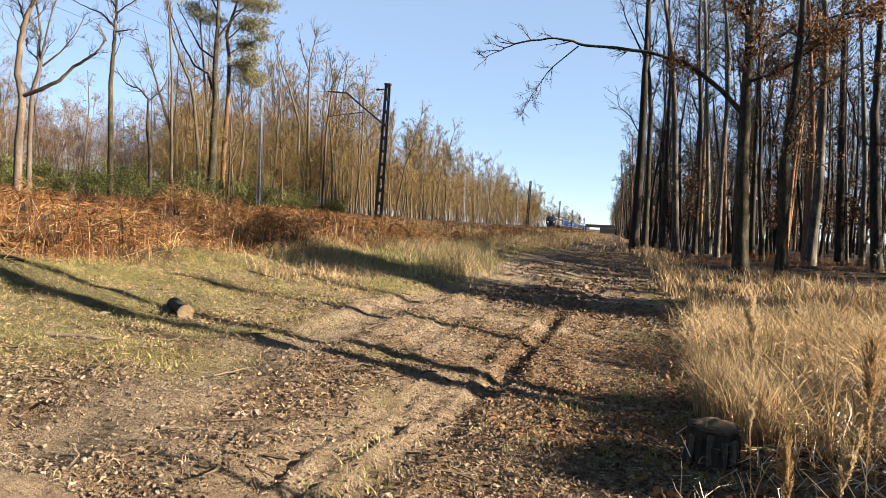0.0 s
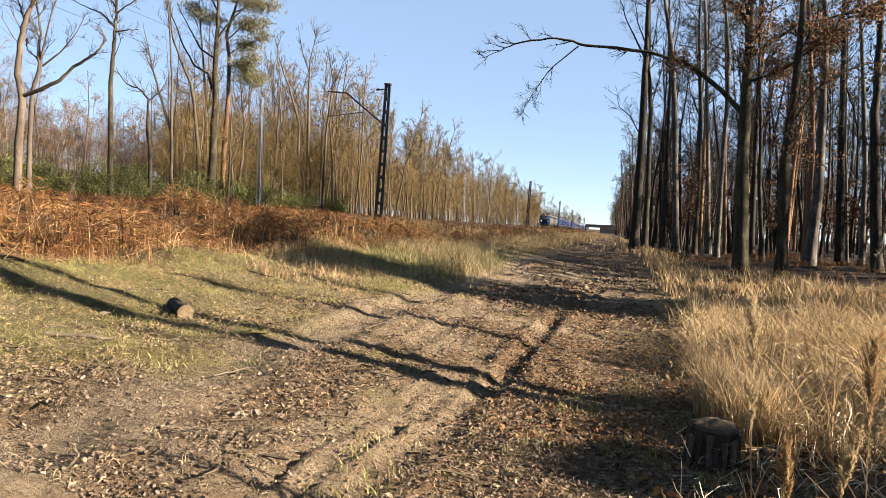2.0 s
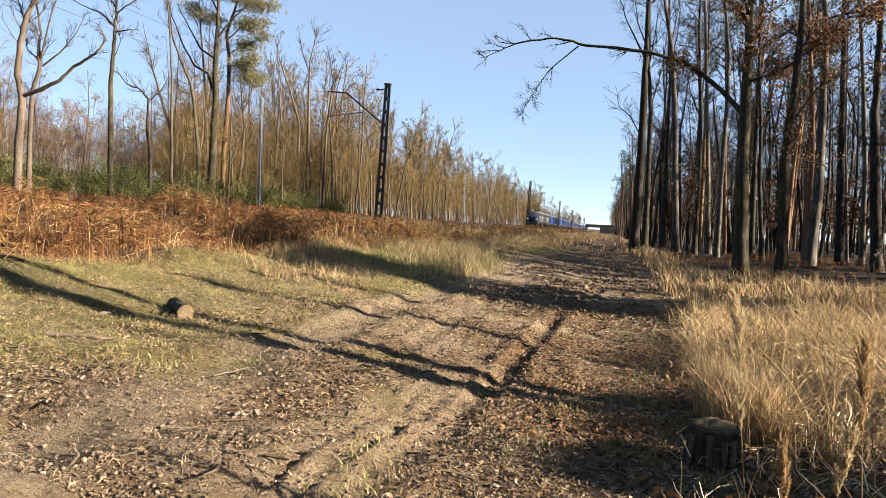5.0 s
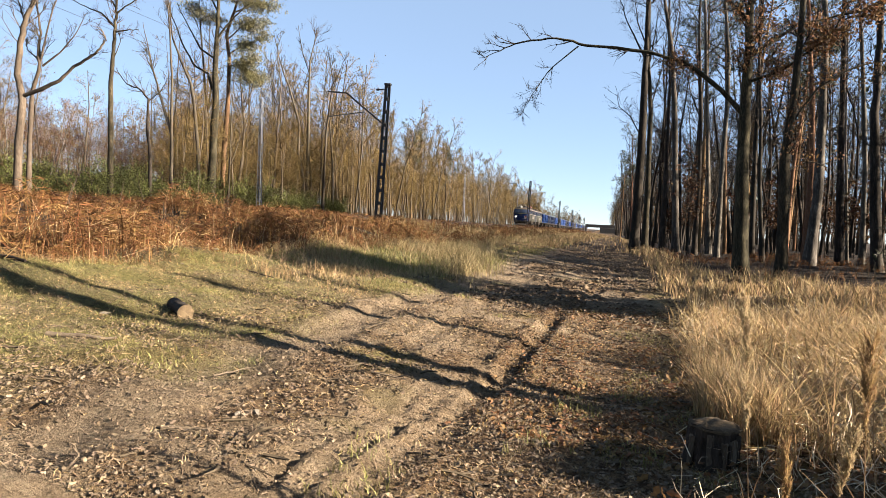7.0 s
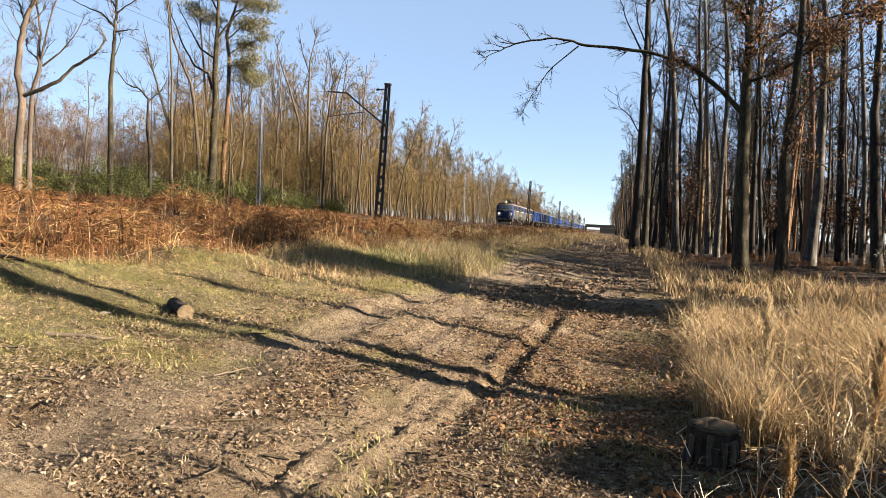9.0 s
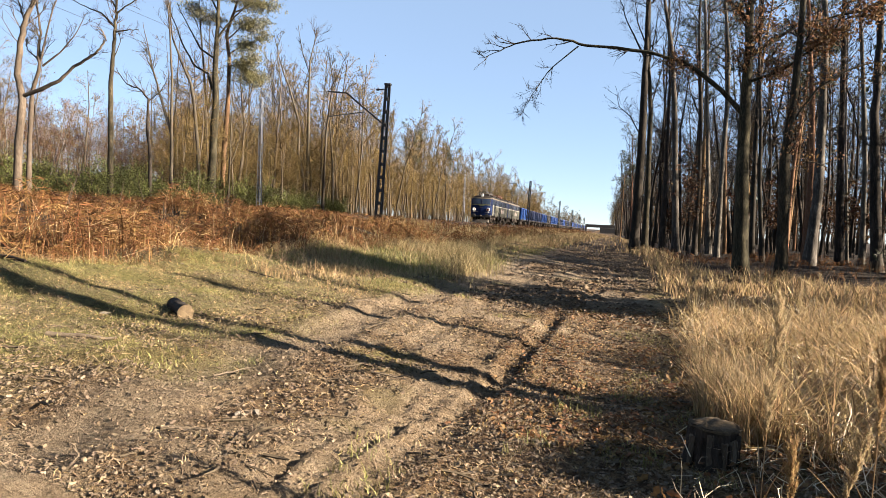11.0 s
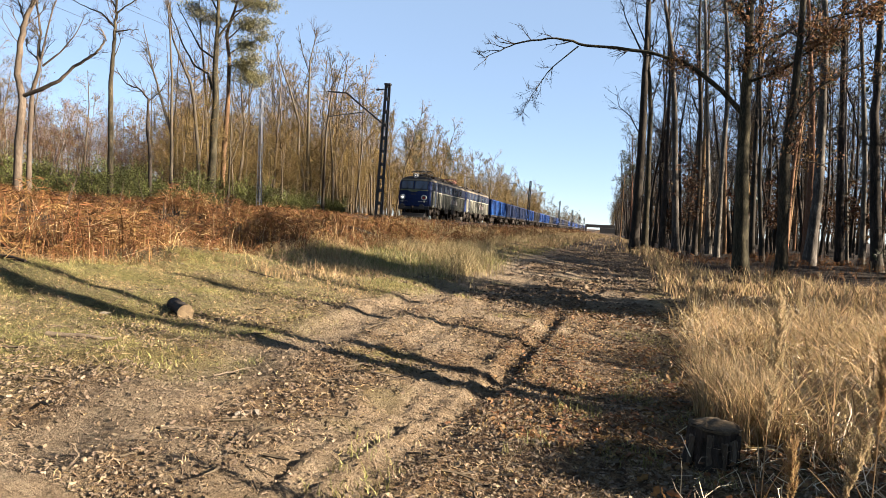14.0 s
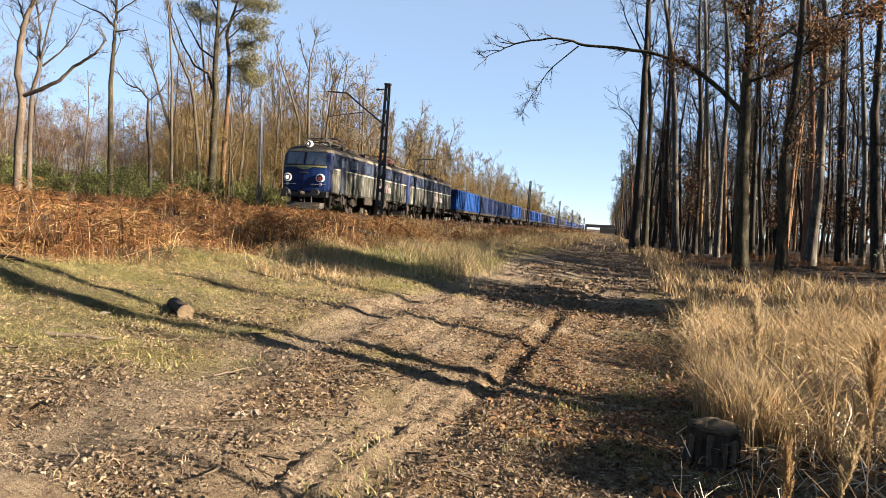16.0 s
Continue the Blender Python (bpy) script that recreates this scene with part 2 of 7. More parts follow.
def height(x, y):
    """The land rises gently from the road to the railway bank."""
    x, y = np.asarray(x, float), np.asarray(y, float)
    base = -0.003 * np.clip(y - 40, 0, 360)
    base = base + 0.1 * np.clip(-x, 0, 7.2) + 0.14 * sstep(1.2, 4.5, x) + 0.35 * sstep(9, 30, x)
    bed = rail_z(y) - 0.5
    wob = 0.9 * (vnoise(x, y, 5, 1) - 0.5)
    z = base + (bed - base) * sstep(-7.0, -12.3, x + wob)
    hill = 3.4 * sstep(-29, -62, x) * (1 - sstep(35, 150, y)) + 1.2 * sstep(-27, -45, x)
    z = z + hill
    bank = sstep(-5.6, -7.4, x) * sstep(-12.6, -11.6, x) * (1 - sstep(120, 220, y))
    z = z + bank * (0.62 * (vnoise(x, y, 2.1, 3) - 0.55) + 0.3 * (vnoise(x, y, 0.9, 5) - 0.5))
    near = 1 - sstep(60, 160, np.hypot(x, y))
    road = road_part(x, y)
    off = 1 - sstep(-12.5, -14, x) * sstep(-27, -25.5, x)
    z = z + near * off * (0.16 * (vnoise(x, y, 2.2, 0) - 0.5) + 0.11 * (vnoise(x, y, 0.85, 2) - 0.5) + 0.05 * (vnoise(x, y, 0.3, 4) - 0.5) + 0.024 * (vnoise(x, y, 0.11, 5) - 0.5))
    r = rut(x, y, -1.03, 0.12, 0.06) + rut(x, y, -2.95, 0.28, 0.05, 0.0) + 0.35 * rut(x, y, -2.1, 0.12, 0.07, 0.03)
    tread = 0.014 * np.sin((y + 0.7 * np.abs(x + 1.12)) * 38) * np.exp(-((x + 1.25 - 0.08 * (y - 6.0)) / 0.4) ** 4)
    r = r * (0.3 + 0.7 * sstep(4.6, 7.6, y)) * (1 - 0.5 * sstep(11, 16, y))
    # two thin tyre edges in the near lane
    for c in (-1.46, -1.24):
        d = (x - (c + 0.105 * (y - 5.0) + 0.02 * np.sin(y * 3 + c))) / 0.035
        r = r + sstep(6.0, 5.0, y) * 0.035 * (np.exp(-(d - 1.3) ** 2) - np.exp(-(d + 0.6) ** 2)) * (0.5 + 0.5 * vnoise(x, y, 0.35, 3))
    z = z + near * road * (r + tread)
    # churned earth between the ruts
    z = z + 0.08 * np.exp(-((x + 2.2) / 0.8) ** 2 - ((y - 4.3) / 1.6) ** 2)
    return z


def lanes(x, y):
    """The swept wheel lanes, 0 to 1."""
    far = np.exp(-((x + 2.95 + 0.1 * np.sin(y * 0.45 - 2.95)) / 0.42) ** 4)
    near = np.exp(-((x + 1.3 - 0.08 * (y - 6.0)) / 0.4) ** 4) * sstep(7.5, 5.5, y)
    return np.maximum(far, near)


def span(parts):
    return np.unique(np.concatenate(parts).round(4))


def growing(start, step, factor, end):
    out, v = [], start
    while abs(v) < abs(end):
        out.append(v)
        v += step
        step *= factor
    return np.array(out + [end])


def mossy(x, y):
    """The patch of mossy turf beside the road, 0 to 1."""
    return np.exp(-((x + 3.95) / 1.05) ** 4 - ((y - 4.9) / 0.62) ** 4)


def build_ground():
    xs = span([np.arange(-9.5, 3.6, 0.065), growing(-9.5, -0.07, 1.08, -900), growing(3.6, 0.06, 1.08, 900)])
    ys = span([np.arange(2.0, 13.0, 0.065), growing(13.0, 0.07, 1.027, 1500), growing(2.0, -0.1, 1.14, -300)])
    X, Y = np.meshgrid(xs, ys)
    Z = height(X, Y)
    nx, ny = len(xs), len(ys)
    i = np.arange(ny - 1)[:, None] * nx + np.arange(nx - 1)[None]
    F = np.stack([i, i + 1, i + nx + 1, i + nx], axis=-1).reshape(-1, 4)
    me = mesh_of("ground", np.stack([X, Y, Z], -1).reshape(-1, 3), [F], [GROUND], smooth=True)
    road = road_part(X, Y)
    n1 = vnoise(X, Y, 1.6, 1) * 0.6 + vnoise(X, Y, 0.4, 3) * 0.4
    grass = np.clip((1 - road) * (0.55 + 0.9 * (n1 - 0.3)), 0, 1) * sstep(2.5, 1.0, X) + np.clip(3.2 * (n1 - 0.64), 0, 0.7) * road
    grass = np.maximum(grass * (1 - 0.8 * sstep(24, 50, Y)), 0.8 * mossy(X, Y) * (0.3 + 0.9 * n1))
    litter = sstep(0.4, 0.7, vnoise(X, Y, 1.3, 2) * 0.6 + vnoise(X, Y, 0.3, 0) * 0.4 + 0.2 * sstep(-2.0, 0.3, X) + 0.16 * sstep(7, 3.5, Y)) * (1 - 0.85 * lanes(X, Y))
    wild = np.maximum(np.maximum(sstep(1.0, 3.2, X), sstep(-6.4, -7.6, X)), (1 - road) * sstep(24, 50, Y))
    # shade under forest and bracken is put into this dark ground mask
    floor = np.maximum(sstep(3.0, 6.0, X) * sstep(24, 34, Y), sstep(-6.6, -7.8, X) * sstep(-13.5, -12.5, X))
    # the far road is darkened by colour too, for the trees' shade
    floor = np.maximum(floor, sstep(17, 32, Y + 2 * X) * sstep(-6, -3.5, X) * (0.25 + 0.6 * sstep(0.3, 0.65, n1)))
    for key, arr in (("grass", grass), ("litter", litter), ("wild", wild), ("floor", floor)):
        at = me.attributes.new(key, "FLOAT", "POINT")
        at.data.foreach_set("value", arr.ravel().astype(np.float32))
    tagged(new("ground", me), "sandy forest ground with wheel ruts, leaf litter and grass", "ground", kind="structure")


def ground_material():
    m, nt, p = nodes_of("forest_ground")
    geo = nt.nodes.new("ShaderNodeNewGeometry")

    def noise_at(scale, detail=6.0, rough=0.65):
        n = add(nt, "ShaderNodeTexNoise", Scale=scale, Detail=detail, Roughness=rough)
        nt.links.new(geo.outputs["Position"], n.inputs["Vector"])
        return n.outputs["Fac"]

    def attr(key):
        n = nt.nodes.new("ShaderNodeAttribute")
        n.attribute_name = key
        return n.outputs["Fac"]

    fine, mid, clod, grit = noise_at(55, 8), noise_at(7), noise_at(18, 8, 0.75), noise_at(140, 5, 0.7)
    sand = ramp_of(nt, mid, [(0.3, (0.11, 0.084, 0.055)), (0.5, (0.195, 0.153, 0.103)), (0.72, (0.28, 0.23, 0.162))])
    sand = mix_of(nt, 0.7, sand, ramp_of(nt, fine, [(0.38, (0.25, 0.21, 0.18)), (0.52, (0.95, 0.92, 0.9)), (0.66, (1.0, 1.0, 1.0))]), "MULTIPLY")
    sand = mix_of(nt, 0.55, sand, ramp_of(nt, grit, [(0.36, (0.3, 0.27, 0.24)), (0.5, (0.9, 0.9, 0.88)), (0.68, (1.0, 1.0, 1.0))]), "MULTIPLY")
    vor = add(nt, "ShaderNodeTexVoronoi", Scale=21.0, Randomness=1.0)
    nt.links.new(geo.outputs["Position"], vor.inputs["Vector"])
    leaf = ramp_of(nt, vor.outputs["Color"], [(0.15, (0.0406, 0.0238, 0.013)), (0.5, (0.109, 0.0694, 0.0368)), (0.85, (0.171, 0.122, 0.0694))])
    leaf = mix_of(nt, 0.75, leaf, ramp_of(nt, clod, [(0.36, (0.12, 0.1, 0.09)), (0.55, (1.0, 1.0, 1.0))]), "MULTIPLY")
    turf = ramp_of(nt, clod, [(0.32, (0.0318, 0.0286, 0.00952)), (0.5, (0.0904, 0.0843, 0.0282)), (0.68, (0.154, 0.143, 0.0564))])
    straw = ramp_of(nt, clod, [(0.32, (0.0227, 0.0128, 0.00623)), (0.5, (0.0568, 0.0341, 0.0156)), (0.68, (0.0938, 0.0596, 0.0284))])
    col = mix_of(nt, attr("litter"), sand, leaf)
    col = mix_of(nt, attr("grass"), col, turf)
    col = mix_of(nt, attr("wild"), col, straw)
    # leaf mould, toned darker so that it also carries shade
    shade_mould = ramp_of(nt, clod, [(0.32, (0.00394, 0.00276, 0.00197)), (0.5, (0.0126, 0.0087, 0.00513)), (0.68, (0.0335, 0.0221, 0.013))])
    col = mix_of(nt, attr("floor"), col, shade_mould)
    nt.links.new(col, p.inputs["Base Color"])
    p.inputs["Roughness"].default_value = 0.97
    p.inputs["Specular IOR Level"].default_value = 0.15
    b1 = add(nt, "ShaderNodeBump", Strength=1.0, Distance=0.12)
    b2 = add(nt, "ShaderNodeBump", Strength=1.0, Distance=0.035)
    b3 = add(nt, "ShaderNodeBump", Strength=0.8, Distance=0.01)
    for b, tex in ((b1, clod), (b2, fine), (b3, grit)):
        nt.links.new(tex, b.inputs["Height"])
    nt.links.new(b1.outputs[0], b2.inputs["Normal"])
    nt.links.new(b2.outputs[0], b3.inputs["Normal"])
    nt.links.new(b3.outputs[0], p.inputs["Normal"])
    return m


GROUND = ground_material()
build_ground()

# ---- trees ----
UP = np.array([0, 0, 1.0])


def unit(v):
    return v / (np.linalg.norm(v) + 1e-9)


def limb(rng, p, d, length, r0, r1, n, wig, lift):
    """A crooked path from p along d; returns points and radii."""
    P, D, step = [np.array(p, float)], unit(np.array(d, float)), length / n
    for _ in range(n):
        D = unit(D + rng.normal(0, wig, 3) + UP * lift)
        P.append(P[-1] + D * step)
    return np.array(P), np.linspace(r0, r1, n + 1)


def aside(rng, d, angle):
    """A way that leaves d by the angle, in a random sense."""
    a = unit(np.cross(d, rng.normal(0, 1, 3)))
    return unit(d * math.cos(angle) + a * math.sin(angle))


def slivers(pile, rng, P, D, length, width, lift=0.15, spread=0.7):
    """Fine shoots, one slender triangle each, from the points P along the ways D."""
    n = len(P)
    d = unit_rows(unit_rows(D) + rng.normal(0, spread, (n, 3)) + UP * lift)
    w = unit_rows(np.cross(d, rng.normal(0, 1, (n, 3)))) * (width * rng.uniform(0.6, 1.3, (n, 1)))
    V = np.stack([P - w, P + w, P + d * (length * rng.uniform(0.4, 1.25, (n, 1)))], 1).reshape(-1, 3)
    pile.put(V, np.arange(3 * n).reshape(-1, 3))
    return V[2::3]


def tree_meshes(seed, tall=17.0, r=0.2, bare=0.4, limbs=14, reach=4.0, wig=0.06, lean=(0.0, 0), lift=0.05, twigs=3, subs=5, trunk_sides=10,
                bark=None, twig_mat=None, leaves=0, leaf_mat=None, leaf_size=0.09, forks=0, stubs=0, low_leaf=False):
    """Trunk and crown of one tree, rooted at the origin."""
    rng = np.random.RandomState(seed)
    trunk, crown, tips = Pile(), Pile(), []
    P, R = limb(rng, (0, 0, -0.3), (lean[0], lean[1], 1), tall, r, r * 0.16, 14, wig * 0.4, 0.03)
    R[0] *= 1.45
    R[1:] *= 1 - 0.05 * rng.rand(14)
    tube(trunk, P, R, trunk_sides)
    stems = [(P, R)]
    for _ in range(forks):
        i = rng.randint(4, 8)
        d = aside(rng, unit(P[i + 1] - P[i]), rng.uniform(0.25, 0.5))
        Q, S = limb(rng, P[i], d, tall * (1 - i / 14) * rng.uniform(0.75, 0.95), R[i] * 0.75, R[i] * 0.1, 9, wig * 0.7, 0.06)
        tube(trunk, Q, S, 7)
        stems.append((Q, S))
    for q in range(limbs):
        P, R = stems[q % len(stems)]
        f = bare + (0.97 - bare) * ((q + rng.rand()) / limbs) ** 0.9 if len(stems) == 1 or q % len(stems) == 0 else rng.uniform(0.25, 0.95)
        x = f * (len(P) - 1)
        i = min(int(x), len(P) - 2)
        at, here = P[i] + (P[i + 1] - P[i]) * (x - i), R[i]
        d = aside(rng, unit(P[i + 1] - P[i]), rng.uniform(0.55, 1.2))
        L = reach * (1.15 - 0.8 * f) * rng.uniform(0.65, 1.25)
        A, S = limb(rng, at, d, L, here * rng.uniform(0.32, 0.5), 0.012, 7, wig * 2.2, lift)
        tube(trunk if S[0] > 0.035 else crown, A, S, 5)
        for _ in range(subs):
            x = rng.uniform(1.2, 6.6)
            j = int(x)
            at2 = A[j] + (A[j + 1] - A[j]) * (x - j)
            d2 = aside(rng, unit(A[j + 1] - A[j]), rng.uniform(0.5, 1.0))
            B, T = limb(rng, at2, d2, L * rng.uniform(0.22, 0.5), max(S[j] * 0.5, 0.009), 0.006, 4, 0.14, lift)
            tube(crown, B, T, 3)
            tips.append(B[2])
            k = rng.randint(1, 5, twigs * 3)
            ends = slivers(crown, rng, B[k] + (B[k - 1] - B[k]) * rng.rand(twigs * 3, 1), B[k] - B[k - 1], L * 0.2, 0.007, lift)
            slivers(crown, rng, B[k] + (ends - B[k]) * rng.uniform(0.3, 0.9, (twigs * 3, 1)), ends - B[k], L * 0.1, 0.004, lift)
            tips.extend(ends)
    P, R = stems[0]
    for _ in range(stubs):
        i = rng.randint(2, 10)
        d = aside(rng, UP, rng.uniform(1.0, 1.7))
        A, S = limb(rng, P[i], d, rng.uniform(0.5, 2.6), 0.026, 0.006, 4, 0.2, -0.02)
        tube(crown, A, S, 3)
        k = rng.randint(1, 5, 12)
        tips.extend(slivers(crown, rng, A[k], A[k] - A[k - 1], 0.8, 0.008, 0.0))
    out = [("trunk", trunk.mesh("trunk", bark or OAK_BARK, smooth=True)), ("crown", crown.mesh("crown", twig_mat or TWIG))]
    if leaves:
        tp = np.array(tips)
        if low_leaf:
            tp = tp[tp[:, 2] < np.median(tp[:, 2])]
        pick = tp[rng.randint(0, len(tp), leaves)] + rng.normal(0, leaf_size * 1.6, (leaves, 3))
        out.append(("foliage", leaf_mesh("foliage", rng, pick, leaf_size, leaf_mat or DRY_LEAF)))
    return out


def leaf_mesh(name, rng, at, size, mat, flat=False):
    """Small pointed leaves, each a folded pair of triangles on either side of its rib."""
    n = len(at)
    a = unit_rows(rng.normal(0, 1, (n, 3)) * (np.array([1, 1, 0.4]) if flat else 1))
    b = unit_rows(np.cross(a, rng.normal(0, 1, (n, 3)) * (np.array([0.6, 0.6, 1]) if flat else 1)))
    c = np.cross(a, b)
    s = size * rng.uniform(0.6, 1.35, (n, 1))
    V = np.stack([at - a * s * 0.6, at + b * s * 0.34 + c * s * 0.15, at + a * s * 0.65, at - b * s * 0.34 + c * s * 0.15], 1).reshape(-1, 3)
    i = np.arange(n)[:, None] * 4
    F = np.concatenate([i + np.array([[0, 1, 2]]), i + np.array([[0, 2, 3]])])
    return mesh_of(name, V, [F], [mat])


def unit_rows(A):
    return A / (np.linalg.norm(A, axis=1)[:, None] + 1e-9)


def pine_meshes(seed, tall=20.0, r=0.19, crown_from=0.68, tufts=900, spread=2.6):
    """A Scots pine: bare trunk, flat uneven crown of needle tufts."""
    rng = np.random.RandomState(seed)
    trunk, crown, cl = Pile(), Pile(), []
    P, R = limb(rng, (0, 0, -0.3), (0.0, 0, 1), tall, r, r * 0.25, 14, 0.02, 0.05)
    tube(trunk, P, R, 10)
    for q in range(20):
        f = crown_from + (0.99 - crown_from) * rng.rand()
        i = min(int(f * 14), 13)
        A, S = limb(rng, P[i] + (P[i + 1] - P[i]) * rng.rand(), aside(rng, UP, rng.uniform(0.8, 1.5)), spread * rng.uniform(0.5, 1.2), 0.05, 0.012, 6, 0.16, 0.05)
        tube(crown, A, S, 4)
        for _ in range(5):
            j = rng.randint(2, 6)
            B, T = limb(rng, A[j], aside(rng, unit(A[j] - A[j - 1]), 0.8), rng.uniform(0.4, 1.0), 0.016, 0.008, 3, 0.15, 0.08)
            tube(crown, B, T, 3)
            cl += [B[-1], B[-2]]
    for _ in range(9):
        i = rng.randint(4, 10)
        A, S = limb(rng, P[i], aside(rng, UP, 1.5), rng.uniform(0.3, 1.5), 0.02, 0.006, 3, 0.15, -0.04)
        tube(crown, A, S, 3)
    cl = np.array(cl)
    c = cl[rng.randint(0, len(cl), tufts)] + rng.normal(0, 0.2, (tufts, 3)) * np.array([1, 1, 0.6])
    return [("trunk", trunk.mesh("trunk", PINE_BARK, smooth=True)), ("crown", crown.mesh("crown", DARK_TWIG)), ("needles", needle_mesh(rng, c))]


def needle_mesh(rng, c, k=7, mat=None):
    """Pine needles: at every tuft seven flat sprays."""
    base = np.repeat(c, k, 0)
    d = unit_rows(rng.normal(0, 1, (len(base), 3)) + np.array([0, 0, 0.35])) * rng.uniform(0.14, 0.3, (len(base), 1))
    w = unit_rows(np.cross(d, rng.normal(0, 1, d.shape))) * 0.014
    V = np.stack([base - w, base + w, base + d], 1).reshape(-1, 3)
    return mesh_of("needles", V, [np.arange(len(V)).reshape(-1, 3)], [mat or NEEDLES])


def plant(name, meshes, m, label, category="tree", group=""):
    top = new(name)
    top.matrix_basis = m
    for pn, me in meshes:
        piece(pn, me, top)
    return tagged(top, label, category, group)


def at_ground(x, y, turn=0.0, size=1.0, sink=0.0, lean=0.0):
    z = float(height(x, y)) - sink
    return Matrix.Translation((x, y, z)) @ Matrix.Rotation(radians(lean), 4, "Y") @ Matrix.Rotation(radians(turn), 4, "Z") @ Matrix.Diagonal((size, size, size, 1))


def set_pose(ob, m):
    ob.matrix_basis = m
    return ob


OAK_A = tree_meshes(1, 17, 0.22, 0.42, 16, 5.0, 0.10, bark=PALE_BARK, twig_mat=TWIG, forks=2, twigs=4)
OAK_B = tree_meshes(2, 18, 0.2, 0.35, 18, 4.4, 0.08, bark=PALE_BARK, twig_mat=TWIG, forks=1, twigs=3)
SLIM_A = tree_meshes(3, 16, 0.15, 0.35, 16, 3.2, 0.07, bark=PALE_BARK, twig_mat=TWIG, forks=1, twigs=3)
SLIM_B = tree_meshes(4, 17, 0.13, 0.3, 16, 2.8, 0.06, bark=PALE_BARK, twig_mat=TWIG, twigs=3)
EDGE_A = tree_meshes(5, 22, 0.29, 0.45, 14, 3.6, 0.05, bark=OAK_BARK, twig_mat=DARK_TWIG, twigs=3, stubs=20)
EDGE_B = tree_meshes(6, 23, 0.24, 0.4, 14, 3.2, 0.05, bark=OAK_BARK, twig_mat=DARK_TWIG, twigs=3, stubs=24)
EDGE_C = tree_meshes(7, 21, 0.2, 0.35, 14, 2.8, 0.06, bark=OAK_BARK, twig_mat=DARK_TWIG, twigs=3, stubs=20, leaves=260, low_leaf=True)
PINE_A, PINE_B = pine_meshes(9), pine_meshes(10, 19, 0.17, 0.6, 1100, 3.0)

# trees across the tracks that stand out: x, y, turn, size, lean, kind, label
LEFT_TREES = [
    (-30.0, 42.6, 100, 0.8, 1, SLIM_A, "bare grey tree behind the railway"),
    (-27.5, 66.4, 170, 0.85, 0, SLIM_A, "bare tree beside the railway"),
    (-28.5, 74.0, 60, 0.8, -3, OAK_A, "bare tree leaning over the line"),
    (-29.0, 84.0, 20, 0.7, 0, PINE_B, "pine with a rounded crown beside the railway"),
    (-27.5, 96.0, 120, 0.72, 0, PINE_B, "pine with a rounded crown beside the railway"),
    (-28.5, 104.0, 220, 0.66, 0, PINE_B, "pine with a rounded crown beside the railway"),
    (-27.0, 118.0, 310, 0.68, 0, PINE_B, "pine with a rounded crown beside the railway"),
    (-27.6, 70.0, 200, 0.7, 2, SLIM_B, "slim bare tree beside the railway"),
]


def left_trees():
    for x, y, turn, size, lean, kind, label in LEFT_TREES:
        plant("pine_tree" if kind in (PINE_A, PINE_B) else "bare_tree", kind, at_ground(x, y, turn, size, lean=lean), label, group="trees across the railway")
    rng = np.random.RandomState(21)
    kinds = [OAK_A, OAK_B, SLIM_A, SLIM_B, SLIM_A, SLIM_B, PINE_A]
    for n in range(34):
        y = 42 + 230 * (n / 34) ** 1.3 + rng.uniform(-2, 2)
        x = -min(rng.uniform(26.5, 48), 0.64 * y)
        if x > -26:
            continue
        k = kinds[rng.randint(len(kinds))]
        plant("pine_tree" if k is PINE_A else "bare_tree", k, at_ground(x, y, rng.uniform(0, 360), rng.uniform(0.62, 0.98) * (0.8 if k is PINE_A else 1), lean=rng.uniform(-2, 2)),
              "pine among bare trees in the wood" if k is PINE_A else "bare golden-lit tree in the wood across the railway", group="trees across the railway")


RIGHT_TREES = [
    (17.4, 67.4, 220, 1.0, 0, PINE_A, "tall pine in the forest"),
    (2.9, 80.0, 140, 0.66, 0, PINE_B, "pine at the far corner of the forest"),
    (2.2, 104.0, 20, 0.6, 0, PINE_B, "pine at the far corner of the forest"),
    (14.5, 56.0, 60, 0.9, 0, PINE_B, "tall pine in the forest"),
    (19.5, 54.0, 200, 0.95, 0, PINE_A, "tall pine in the forest"),
    (7.6, 60.5, 20, 1.15, 1, PINE_A, "tall pine at the forest edge"),
    (9.4, 58.5, 130, 1.1, -1, PINE_B, "tall pine in the forest"),
    (11.4, 61.5, 250, 1.15, 0, PINE_A, "tall pine in the forest"),
    (13.6, 57.5, 310, 1.12, 1, PINE_B, "tall pine in the forest"),
]


def right_trees():
    for x, y, turn, size, lean, kind, label in RIGHT_TREES:
        plant("pine_tree" if kind in (PINE_A, PINE_B) else "bare_tree", kind, at_ground(x, y, turn, size, lean=lean), label, group="trees of the forest edge")
    rng = np.random.RandomState(22)
    kinds = [EDGE_A, EDGE_B, EDGE_B, EDGE_C, PINE_A, PINE_B]
    for n in range(34):
        y = 58 + 190 * (n / 34) ** 1.2 + rng.uniform(-2, 2)
        x = 4.2 + 24 * rng.rand() ** 1.3
        k = kinds[rng.randint(len(kinds))]
        plant("pine_tree" if k in (PINE_A, PINE_B) else "bare_tree", k, at_ground(x, y, rng.uniform(0, 360), rng.uniform(0.75, 1.05), lean=rng.uniform(-1.5, 1.5)),
              "tall pine in the dark forest" if k in (PINE_A, PINE_B) else "dark bare trunk in the forest", group="trees of the forest edge")


